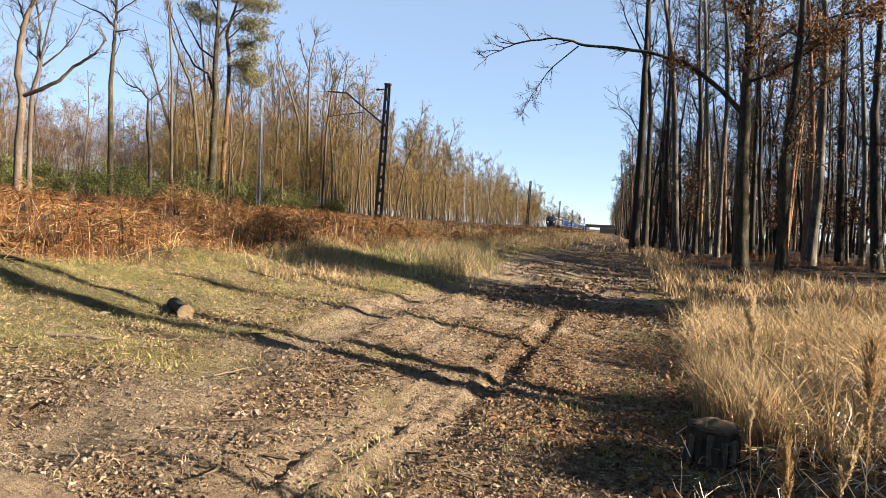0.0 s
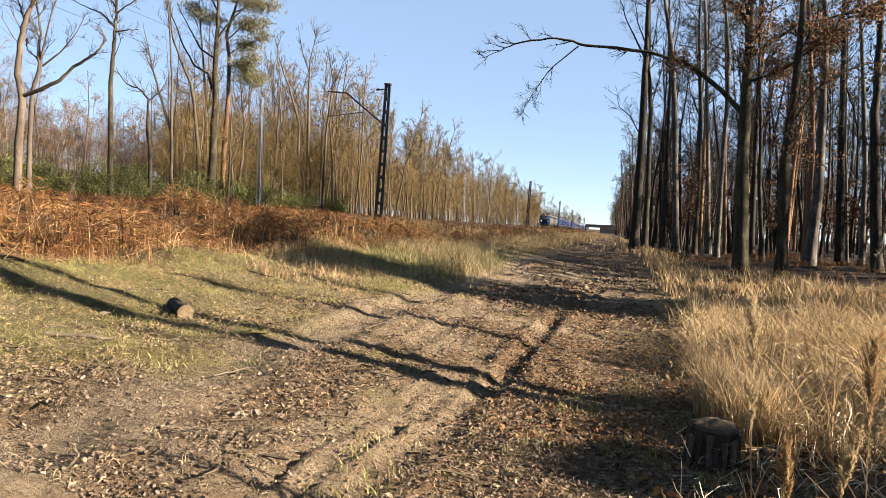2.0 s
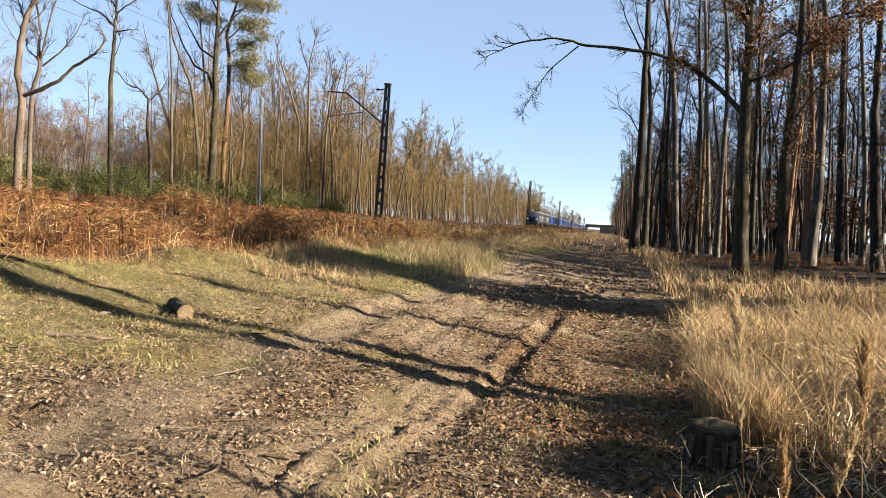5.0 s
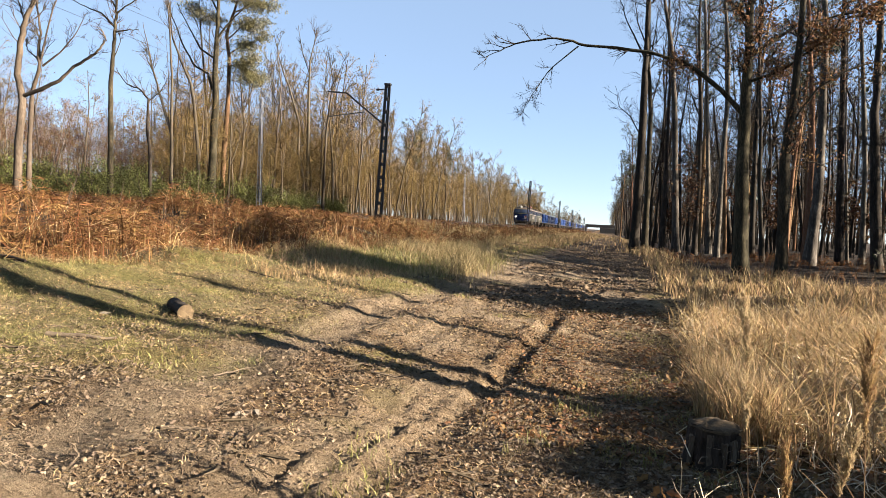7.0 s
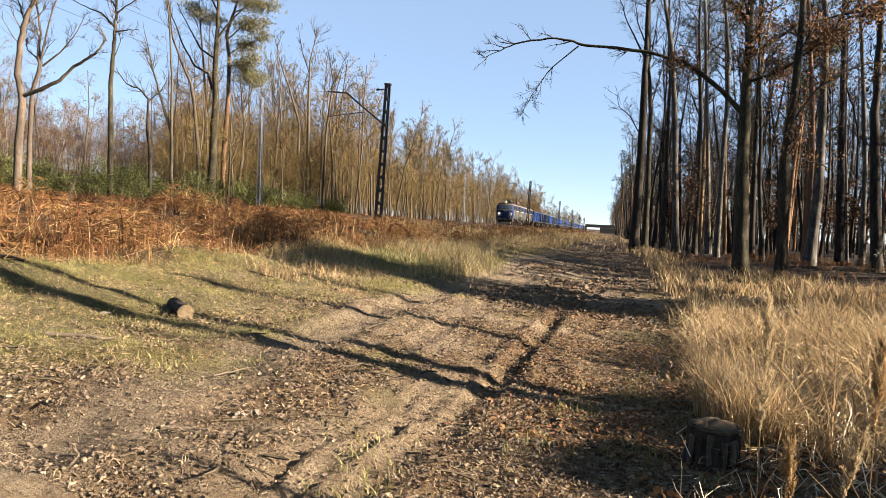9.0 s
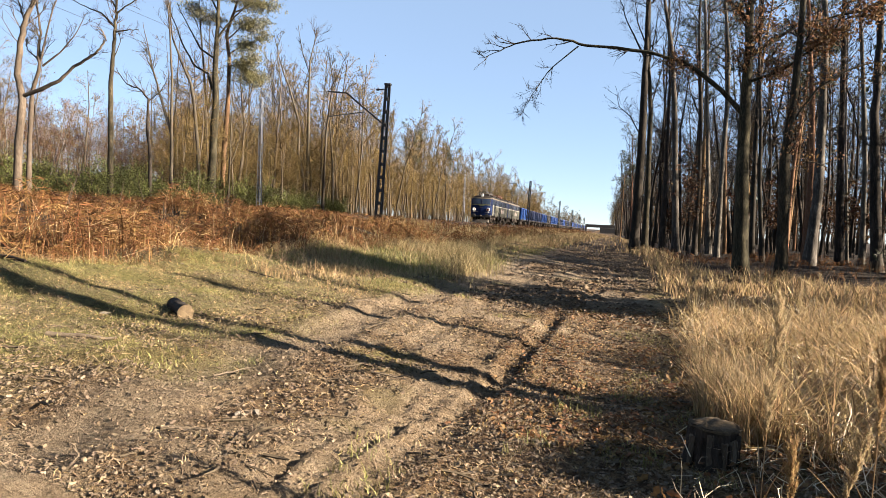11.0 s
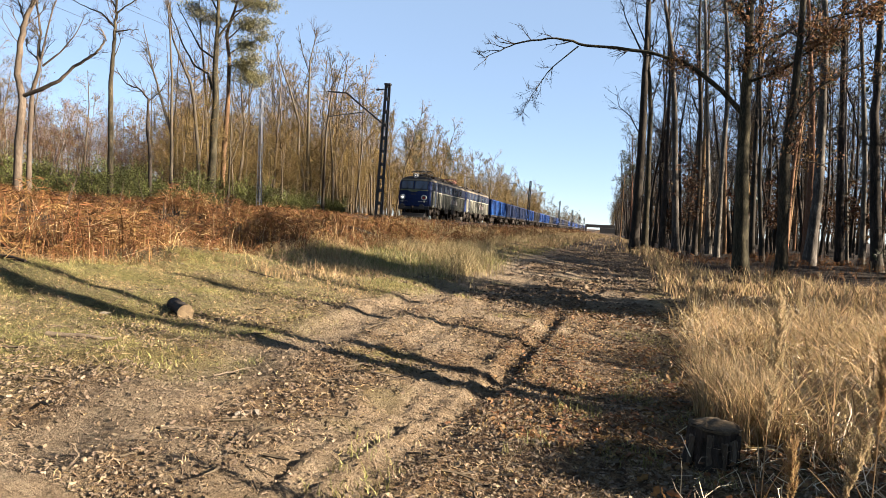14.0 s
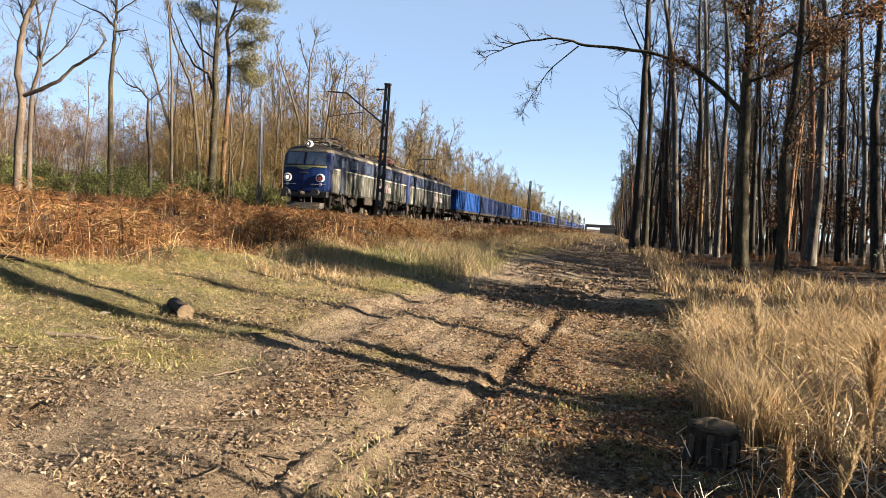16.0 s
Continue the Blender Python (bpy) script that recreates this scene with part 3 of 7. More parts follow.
# trees and pines added out of view, sunny side; their shadows cross the road
SHADOW_TREES = [(5.0, 8.3, SLIM_B, 0.75), (6.2, 10.2, SLIM_B, 0.6), (7.2, 13.0, EDGE_C, 0.8), (8.2, 14.6, EDGE_A, 0.9), (9.0, 13.8, EDGE_C, 0.8), (7.6, 15.4, EDGE_B, 0.9),
                (10.5, 12.8, PINE_B, 0.9), (11, 15.6, PINE_B, 0.8), (12, 18.5, EDGE_C, 1.0), (14, 21.5, EDGE_A, 1.0), (15, 23.5, EDGE_B, 1.0),
                (13.5, 30.5, EDGE_C, 1.0), (15, 33.0, EDGE_A, 0.9), (17, 27.5, EDGE_C, 0.9), (16, 36.5, EDGE_B, 1.0), (19, 39.5, PINE_B, 0.9), (21, 31.5, EDGE_A, 1.0), (24, 35.5, PINE_A, 0.95), (20, 19.5, EDGE_C, 0.9),
                (23, 43.0, EDGE_B, 1.0), (18, 46.5, EDGE_C, 1.0), (26, 26.0, PINE_B, 0.9), (25, 17.0, EDGE_B, 0.9),
                (41, 26.5, PINE_B, 0.95), (44, 29.5, PINE_A, 1.0), (40, 32.0, PINE_B, 1.0), (45, 35.5, PINE_A, 0.95), (42, 39.0, PINE_B, 1.0), (46, 45.0, PINE_A, 1.0), (41, 50.0, PINE_B, 0.95), (44, 57.0, PINE_A, 1.0), (42, 66.0, PINE_B, 1.0),
                (13.5, 28.5, PINE_A, 1.0), (15.0, 31.5, PINE_B, 1.05), (14.5, 35.0, PINE_A, 1.0), (16.5, 38.5, PINE_B, 1.05), (17.0, 42.5, PINE_A, 1.0), (18.5, 47.0, PINE_B, 1.0)]


# bushy pines out of view, added to cast broad shade on road and verge
def shade_conifers():
    kind = pine_meshes(14, 5.6, 0.08, 0.1, 1700, 1.5)
    for n, (x, y, size) in enumerate([(7.7, 13.1, 1.0), (8.0, 14.3, 1.05), (8.6, 14.5, 1.0), (10.8, 24.0, 1.1), (11.6, 25.4, 1.0), (13.4, 31.0, 1.1), (15.0, 34.0, 1.15), (17.0, 39.0, 1.15), (18.6, 45.0, 1.2)]):
        plant("young_pine", kind, at_ground(x, y, 77 * n, size), "unseen young bushy pine added to shade the road", group="young pines")


def shadow_trees():
    for n, (x, y, k, s) in enumerate(SHADOW_TREES):
        plant("bare_tree", k, at_ground(x, y, 67 * n, s), "unseen forest tree added beside the clearing for its shadow", group="trees of the forest edge")


def bent(points, depth=0.0, seed=0, n=4):
    """A smooth crooked path through (x, z) points in the plane across the view."""
    P = np.array([(x, depth * q, z) for q, (x, z) in enumerate(points)], float)
    u = np.linspace(0, len(P) - 1, (len(P) - 1) * n + 1)
    Q = np.stack([np.interp(u, np.arange(len(P)), P[:, c]) for c in range(3)], 1)
    return Q + np.random.RandomState(seed).normal(0, 0.03, Q.shape) * np.linspace(0, 1, len(Q))[:, None]


def sprays(rng, crown, P, first, count, length, levels=2, r=0.012, tips=None, lift=0.05):
    """Fine side shoots along a limb."""
    for _ in range(count):
        i = rng.randint(first, len(P) - 1)
        A, S = limb(rng, P[i], aside(rng, unit(P[i + 1] - P[i]), rng.uniform(0.35, 0.95)), length * rng.uniform(0.4, 1.2), r, 0.004, 5, 0.12, lift)
        tube(crown, A, S, 4 if r > 0.02 else 3)
        if tips is not None:
            tips.extend(q for q in A[2:] if q[0] > -3.4)
        k = rng.randint(1, 6, 6)
        e = slivers(crown, rng, A[k], A[k] - A[k - 1], length * 0.3, 0.004, lift + 0.1, 0.4)
        m = np.repeat(A[k] + (e - A[k]) * 0.5, 2, 0)
        slivers(crown, rng, m, np.repeat(e - A[k], 2, 0), length * 0.16, 0.0028, lift + 0.1, 0.4)
        if levels > 1:
            sprays(rng, crown, A, 1, 5, length * 0.45, levels - 1, r * 0.55, tips, lift)


def custom_tree(name, base, stems, seed, label, bark, twig_mat, group, leaf=0, spray=(16, 2.2), leaf_size=0.1, leaf_z=(4.5, 10.5), levels=2, needles=0, lift=0.05, low=1.0):
    """A tree whose main stems follow given lines of (offset, height above the datum); stems: (points, radius at the foot, radius at the tip, depth per step, sprays from)."""
    rng = np.random.RandomState(seed)
    trunk, crown, tips = Pile(), Pile(), []
    foot = float(height(base[0], base[1])) - 0.1
    for n, (pts, r0, r1, depth, first) in enumerate(stems):
        pts = [(x, z - foot) for x, z in pts]
        if n == 0:
            pts[0] = (pts[0][0], -0.15)
        P = bent(pts, depth, seed + n)
        R = np.linspace(r0, r1, len(P)) * (1 + 0.05 * rng.randn(len(P)))
        if n == 0:
            R[:2] *= (1.35, 1.12)
        tube(trunk, P, R, 12 if r0 > 0.1 else 6)
        sprays(rng, crown, P, int(first * low * len(P)), spray[0] if n == 0 else spray[0] // 2 + 2, spray[1] if n == 0 else spray[1] * 0.5, levels if r0 > 0.05 else 2, min(0.03, r0 * 0.2) if r0 > 0.1 else 0.011, tips, lift)
    top = new(name)
    top.matrix_basis = Matrix.Translation((base[0], base[1], foot))
    piece("trunk", trunk.mesh("trunk", bark, smooth=True), top)
    piece("crown", crown.mesh("crown", twig_mat), top)
    tp = np.array(tips)
    if leaf:
        low = tp[(tp[:, 2] > leaf_z[0]) & (tp[:, 2] < leaf_z[1])]
        at = low[rng.randint(0, len(low), leaf)] + rng.normal(0, 0.24, (leaf, 3))
        piece("foliage", leaf_mesh("foliage", rng, at, leaf_size, DRY_LEAF), top, label="brown withered oak leaves")
    if needles:
        high = tp[tp[:, 2] > 0.5 * tp[:, 2].max()]
        c = high[rng.randint(0, len(high), needles)] + rng.normal(0, 0.42, (needles, 3)) * np.array([1, 1, 0.5])
        piece("needles", needle_mesh(rng, c, 7, PINE_GOLD), top, label="yellow-green pine needles")
    return tagged(top, label, "tree", group)


RIGHT, LEFT = "trees of the forest edge", "trees across the railway"


def roadside_trees():
    custom_tree("bare_tree", (4.3, 5.88), [
        ([(0.0, 0), (0.02, 1.6), (0.0, 3.2), (0.05, 6.2), (0.1, 9.2), (0.1, 12.2)], 0.2, 0.06, 0.0, 0.3)],
        29, "bare tree beside the clearing", OAK_BARK, DARK_TWIG, RIGHT, spray=(10, 1.5), levels=3)
    custom_tree("bare_tree", (4.9, 6.45), [
        ([(0.0, 0), (0.03, 1.6), (0.0, 3.2), (0.06, 6.2), (0.0, 9.2), (0.1, 11.2)], 0.13, 0.04, 0.0, 0.3)],
        30, "slender bare tree beside the clearing", OAK_BARK, DARK_TWIG, RIGHT, spray=(8, 1.3))
    custom_tree("oak_tree", (5.14, 28.1), [
        ([(0.0, 0), (-0.19, 4.1), (-0.24, 6.3), (-0.24, 8.8), (-0.3, 10.5), (0.0, 16), (0.2, 20)], 0.29, 0.05, 0.0, 0.4),
        ([(-0.35, 6.3), (-1.14, 7.13), (-1.85, 7.71), (-2.58, 8.21), (-3.99, 8.59), (-6.24, 8.87), (-7.46, 9.15), (-8.85, 9.03), (-9.76, 8.68), (-10.6, 8.29)], 0.11, 0.009, -0.02, 0.25),
        ([(-6.6, 8.85), (-7.56, 8.05), (-8.34, 6.91), (-8.75, 6.06)], 0.03, 0.006, -0.02, 0.35),
        ([(-0.2, 8.4), (1.4, 9.6), (3.6, 10.2), (5.4, 11.2)], 0.09, 0.015, 0.3, 0.2),
        ([(-0.28, 7.4), (0.9, 7.8), (2.2, 8.8), (3.0, 10.6)], 0.08, 0.015, -0.5, 0.2),
        ([(-0.28, 9.7), (-1.5, 11.2), (-2.2, 13.4)], 0.08, 0.02, 0.4, 0.2)],
        31, "dark oak with one long bare limb and withered brown leaves", MOSSY_BARK, DARK_TWIG, RIGHT, leaf=3600, spray=(28, 1.9), leaf_size=0.11, leaf_z=(5.2, 10.5))
    custom_tree("oak_tree", (6.29, 26.9), [
        ([(0.0, 0), (-0.07, 2.4), (-0.15, 4.5), (0.02, 6.9), (0.1, 9.3), (0.0, 12.4), (0.3, 17.4)], 0.23, 0.045, 0.0, 0.3),
        ([(-0.1, 5.6), (0.8, 7.0), (2.0, 7.8), (3.8, 8.3)], 0.06, 0.012, 0.2, 0.2),
        ([(-0.12, 4.0), (0.7, 4.4), (1.6, 4.2), (2.6, 3.5)], 0.025, 0.006, 0.2, 0.1)],
        35, "crooked mossy oak at the forest edge", MOSSY_BARK, DARK_TWIG, RIGHT, leaf=1000, spray=(16, 1.5))


def forest_trees():
    """The trunks of the forest that stand apart."""
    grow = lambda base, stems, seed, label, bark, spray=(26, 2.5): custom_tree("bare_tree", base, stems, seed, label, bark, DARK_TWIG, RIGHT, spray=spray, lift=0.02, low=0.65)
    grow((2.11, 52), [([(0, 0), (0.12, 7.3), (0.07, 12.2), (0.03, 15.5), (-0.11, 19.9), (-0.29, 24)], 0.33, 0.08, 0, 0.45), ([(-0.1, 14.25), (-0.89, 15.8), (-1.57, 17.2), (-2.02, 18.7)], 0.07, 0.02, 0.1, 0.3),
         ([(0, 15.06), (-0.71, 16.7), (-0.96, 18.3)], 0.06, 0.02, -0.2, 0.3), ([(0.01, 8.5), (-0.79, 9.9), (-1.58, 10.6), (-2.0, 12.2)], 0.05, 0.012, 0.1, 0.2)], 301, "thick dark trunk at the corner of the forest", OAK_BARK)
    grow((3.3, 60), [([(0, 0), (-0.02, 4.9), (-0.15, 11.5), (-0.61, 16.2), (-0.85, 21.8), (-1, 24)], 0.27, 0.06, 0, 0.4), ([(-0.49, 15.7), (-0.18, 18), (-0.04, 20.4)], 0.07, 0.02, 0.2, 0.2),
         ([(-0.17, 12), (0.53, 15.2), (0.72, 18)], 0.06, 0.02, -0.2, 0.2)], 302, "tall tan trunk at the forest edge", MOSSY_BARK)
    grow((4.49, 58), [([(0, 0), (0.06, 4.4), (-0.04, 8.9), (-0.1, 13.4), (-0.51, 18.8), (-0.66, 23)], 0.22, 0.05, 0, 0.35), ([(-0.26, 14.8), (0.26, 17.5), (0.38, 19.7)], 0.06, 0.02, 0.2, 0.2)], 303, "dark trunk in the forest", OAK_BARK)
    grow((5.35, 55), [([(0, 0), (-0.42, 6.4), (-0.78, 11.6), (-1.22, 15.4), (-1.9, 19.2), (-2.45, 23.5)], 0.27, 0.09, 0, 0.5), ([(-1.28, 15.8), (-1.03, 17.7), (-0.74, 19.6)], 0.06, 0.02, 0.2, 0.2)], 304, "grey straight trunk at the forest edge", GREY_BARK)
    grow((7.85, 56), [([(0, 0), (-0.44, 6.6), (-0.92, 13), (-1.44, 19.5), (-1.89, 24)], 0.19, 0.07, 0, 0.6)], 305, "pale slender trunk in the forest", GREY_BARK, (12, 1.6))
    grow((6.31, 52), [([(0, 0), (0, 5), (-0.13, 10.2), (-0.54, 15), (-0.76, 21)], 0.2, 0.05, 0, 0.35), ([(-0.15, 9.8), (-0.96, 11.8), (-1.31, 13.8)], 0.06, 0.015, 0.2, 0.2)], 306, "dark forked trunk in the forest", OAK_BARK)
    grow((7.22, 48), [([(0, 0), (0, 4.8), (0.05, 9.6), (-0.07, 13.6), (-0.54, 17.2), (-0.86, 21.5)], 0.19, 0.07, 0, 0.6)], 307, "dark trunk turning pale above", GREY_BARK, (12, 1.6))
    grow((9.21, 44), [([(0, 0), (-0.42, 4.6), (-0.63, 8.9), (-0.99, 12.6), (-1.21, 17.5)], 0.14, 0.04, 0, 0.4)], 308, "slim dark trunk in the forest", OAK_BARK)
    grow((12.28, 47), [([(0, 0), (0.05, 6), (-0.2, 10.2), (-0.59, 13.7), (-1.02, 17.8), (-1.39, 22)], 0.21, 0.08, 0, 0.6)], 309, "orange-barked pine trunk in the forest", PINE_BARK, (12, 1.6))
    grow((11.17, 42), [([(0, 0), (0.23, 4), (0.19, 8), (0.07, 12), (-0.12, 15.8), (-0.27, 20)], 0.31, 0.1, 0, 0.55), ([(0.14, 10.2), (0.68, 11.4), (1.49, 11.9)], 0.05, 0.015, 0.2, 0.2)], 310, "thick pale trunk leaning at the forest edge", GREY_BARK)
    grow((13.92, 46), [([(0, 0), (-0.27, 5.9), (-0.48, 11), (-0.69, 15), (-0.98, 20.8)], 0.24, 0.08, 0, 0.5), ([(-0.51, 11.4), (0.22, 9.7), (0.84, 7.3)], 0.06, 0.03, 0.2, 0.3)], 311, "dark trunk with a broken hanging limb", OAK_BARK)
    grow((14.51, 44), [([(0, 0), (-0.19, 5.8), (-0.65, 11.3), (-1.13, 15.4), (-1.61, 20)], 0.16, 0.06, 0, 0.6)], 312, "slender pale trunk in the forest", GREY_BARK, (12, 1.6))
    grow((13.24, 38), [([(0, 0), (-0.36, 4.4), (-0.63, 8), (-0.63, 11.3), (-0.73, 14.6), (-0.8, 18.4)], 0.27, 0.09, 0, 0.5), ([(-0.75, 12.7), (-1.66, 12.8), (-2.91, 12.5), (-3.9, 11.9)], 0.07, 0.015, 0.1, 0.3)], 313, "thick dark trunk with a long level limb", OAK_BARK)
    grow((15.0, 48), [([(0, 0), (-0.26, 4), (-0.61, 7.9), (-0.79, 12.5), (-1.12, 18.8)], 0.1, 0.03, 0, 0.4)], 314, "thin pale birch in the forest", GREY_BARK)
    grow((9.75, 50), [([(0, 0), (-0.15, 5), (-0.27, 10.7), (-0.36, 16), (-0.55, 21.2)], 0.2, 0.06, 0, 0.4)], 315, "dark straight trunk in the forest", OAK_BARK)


def railway_trees():
    """The trees beyond the tracks that stand out against the sky."""
    grow = lambda base, stems, seed, label, bark=PALE_BARK, spray=(10, 1.8), levels=2: custom_tree("bare_tree", base, stems, seed, label, bark, TWIG, LEFT, spray=spray, levels=levels)
    grow((-25.79, 25.6), [([(0, 0), (0.02, 4.2), (0.18, 6), (-0.13, 7.2), (-0.02, 8.5), (0.22, 9.5), (0.64, 10.5), (0.95, 12.2), (1.1, 14)], 0.19, 0.06, 0, 0.5),
          ([(0.2, 6.24), (1.21, 6.57), (2.09, 6.95), (2.75, 7.54), (3.51, 7.9), (4.07, 8.33), (4.31, 8.74), (4.07, 9.13)], 0.095, 0.03, 0.02, 0.35), ([(0.23, 9.36), (-0.09, 10), (-0.52, 11)], 0.05, 0.015, 0.1, 0.2)],
         41, "pale bare oak forking low above the bracken bank", spray=(15, 1.7))
    grow((-26.17, 26.6), [([(0, 0), (0.01, 4.6), (0.08, 6.6), (0.5, 7.9), (0.31, 8.3), (0.46, 9.3), (0.28, 10.3), (0.0, 11.8)], 0.12, 0.025, 0, 0.45), ([(0.5, 8), (0.77, 9.3), (1.19, 10.7), (1.4, 11.8)], 0.05, 0.015, 0.02, 0.2),
          ([(0.63, 7.8), (1.51, 8.4), (2.24, 9.1), (2.81, 10.1)], 0.05, 0.012, 0.02, 0.2), ([(0.37, 8.1), (-0.26, 8.55), (-0.4, 9)], 0.04, 0.012, 0.02, 0.2)], 44, "slender bare oak with rising crooked limbs", spray=(14, 1.5))
    # darker bark stands for the forest's shadow on the lower trunk
    grow((-26.0, 31.8), [([(0, 0), (-0.06, 5), (-0.16, 7.7), (-0.08, 9.5), (-0.02, 10.7), (0.08, 11.9), (0.23, 14.5)], 0.16, 0.045, 0, 0.6), ([(0.01, 11), (-0.86, 11.8), (-1.94, 12.2), (-3.4, 12.8)], 0.055, 0.015, 0.02, 0.3),
          ([(0.05, 10.8), (0.74, 10.9), (1.43, 10.9)], 0.045, 0.01, 0.02, 0.3), ([(0.12, 11.8), (0.69, 12.2), (1.37, 12.6)], 0.05, 0.015, 0.02, 0.3), ([(0.08, 12), (-0.33, 12.5), (-0.7, 13.2)], 0.05, 0.015, 0.02, 0.2),
          ([(-0.11, 9.2), (0.34, 10.3), (0.17, 11.3)], 0.025, 0.008, 0.02, 0.2)], 47, "straight bare tree, lower-trunk shade put into its dark bark", MOSSY_BARK, (8, 1.3))
    # dark bark again in place of cast shade
    grow((-26.37, 35.6), [([(0, 0), (-0.05, 4.5), (-0.31, 6.1), (-0.29, 7.9), (-0.89, 8.5), (-1.83, 8.8), (-2.65, 9.8)], 0.12, 0.015, 0, 0.55), ([(-0.29, 7.8), (0.52, 8.45), (1.05, 9.3)], 0.04, 0.01, 0.02, 0.2)], 48, "thin dark tree bent over at the top", OAK_BARK, (8, 1.2))
    grow((-26.96, 38.5), [([(0, 0), (-0.11, 6.2), (-0.75, 7.9), (-1.3, 9.4), (-1.9, 11.1), (-2.51, 13.3)], 0.11, 0.015, 0, 0.5), ([(-0.15, 6.2), (-0.24, 9.4), (-0.45, 11.8), (-0.75, 14.3), (-1, 16.4)], 0.09, 0.015, 0.02, 0.4), ([(-1.3, 9.4), (-1.75, 10.4), (-2.54, 11.7)], 0.035, 0.01, 0.02, 0.2)],
         49, "leaning thin bare tree with two stems", spray=(10, 1.5))
    grow((-26.48, 41.0), [([(0, 0), (-0.33, 5.4), (-0.65, 8), (-1.02, 9.9), (-1.85, 11.5), (-2.51, 12.9), (-2.79, 14.6), (-3.19, 17)], 0.14, 0.02, 0, 0.5)], 50, "bare tree curving over towards the top", spray=(14, 1.6))
    # trunk shade is painted by the dark bark, unlike the pale neighbours
    grow((-26.57, 42.3), [([(0, 0), (0.09, 6.3), (0.16, 9), (0.02, 11.3), (0.06, 13.6), (0.09, 15.9), (0.1, 19)], 0.3, 0.06, 0, 0.5), ([(-0.13, 9.8), (-0.53, 10.9), (-1.55, 11.4), (-2.48, 12.7), (-3.3, 14.4), (-4, 16)], 0.1, 0.02, 0.02, 0.35),
          ([(-0.05, 11.9), (-1.16, 12.6), (-2.09, 14), (-3.17, 15.8)], 0.08, 0.02, 0.02, 0.3), ([(0.03, 13.2), (0.72, 14.1), (1.54, 14.9), (2.35, 15.6)], 0.08, 0.02, 0.02, 0.3), ([(0.08, 15.1), (-0.56, 16.1), (-1.05, 17.4)], 0.07, 0.02, 0.02, 0.3)],
         52, "thick bare oak with long raised limbs", MOSSY_BARK, (10, 1.9))
    custom_tree("pine_tree", (-28.19, 46.3), [([(0, 0), (0.16, 6.8), (0.3, 10.1), (0.27, 13), (-0.03, 14.6), (0.38, 16), (0.92, 17.6), (1.12, 19.2)], 0.2, 0.05, 0, 0.8), ([(0.22, 13.2), (1.35, 13.9), (2.98, 14.4)], 0.06, 0.015, 0.1, 0.3),
          ([(0.25, 12.4), (1.51, 12.3), (2.87, 12.7)], 0.05, 0.015, -0.3, 0.3), ([(0.08, 14.3), (1.06, 15.3), (2.57, 15.5)], 0.06, 0.015, 0.3, 0.3), ([(0, 14.8), (-1.3, 15.9), (-2.61, 16.4)], 0.06, 0.015, -0.1, 0.3), ([(0.42, 16.2), (1.69, 16.8), (3.14, 17)], 0.06, 0.015, 0.2, 0.3),
          ([(0.66, 17), (-0.39, 17.7), (-2, 18)], 0.06, 0.015, 0.2, 0.3), ([(0.29, 11.4), (1.47, 11), (2.29, 11.3)], 0.035, 0.012, 0.1, 0.3)], 53, "tall pine with a loose yellow-green crown", PINE_BARK, DARK_TWIG, LEFT, spray=(14, 1.5), needles=6500)
    grow((-28.29, 60.7), [([(0, 0), (0.02, 4.8), (-0.62, 7.5), (-0.63, 10.1), (-1.83, 13.6), (-2.82, 15.9), (-3.58, 18.6)], 0.17, 0.03, 0, 0.45), ([(-1.04, 11.6), (-2.5, 12.8), (-3.16, 14.4)], 0.05, 0.015, 0.02, 0.2)], 54, "bare tree with a crooked trunk", spray=(12, 1.6))
    grow((-28.44, 62.0), [([(0, 0), (-0.13, 8.7), (-0.26, 14.2), (-0.24, 16.3), (0.38, 19.6)], 0.17, 0.03, 0, 0.55), ([(-0.48, 11.2), (-1.3, 12.2), (-2.33, 13.9)], 0.06, 0.02, 0.02, 0.2), ([(-0.25, 15.2), (-1.12, 17.4), (-1.7, 19.9)], 0.06, 0.015, 0.02, 0.2)], 55, "straight bare tree opening into a fan", spray=(13, 1.8))
    grow((-25.01, 58.0), [([(0, 0), (0, 5.7), (0.02, 8.8), (0.35, 12.3), (0.49, 13.9), (0, 15.9)], 0.13, 0.025, 0, 0.5), ([(0.39, 12.6), (1.01, 14.4), (1.59, 15.9)], 0.05, 0.015, 0.02, 0.2)], 56, "slim bare tree beside the railway", spray=(14, 1.8))
    grow((-29.38, 50.0), [([(0, 0), (0.69, 5.4), (0.76, 8.6), (0.33, 11.7), (0.52, 14.2)], 0.15, 0.025, 0, 0.35), ([(0.67, 9.5), (1.34, 11.3), (1.55, 13.5)], 0.06, 0.015, 0.02, 0.2)], 57, "crooked bare tree in golden light", spray=(16, 2.0))
    grow((-27.95, 54.0), [([(0, 0), (0.12, 5.8), (0.24, 9.2), (0.41, 12.5), (-0.14, 15.4)], 0.14, 0.025, 0, 0.4), ([(0.28, 10.6), (-0.65, 12.5), (-1.06, 14.7)], 0.05, 0.015, 0.02, 0.2)], 58, "bare tree beside the pale mast", spray=(16, 2.0))


left_trees()
right_trees()
shadow_trees()
shade_conifers()
roadside_trees()
forest_trees()
railway_trees()

# ---- railway ----
TRACKS = (-16.4, -20.6)


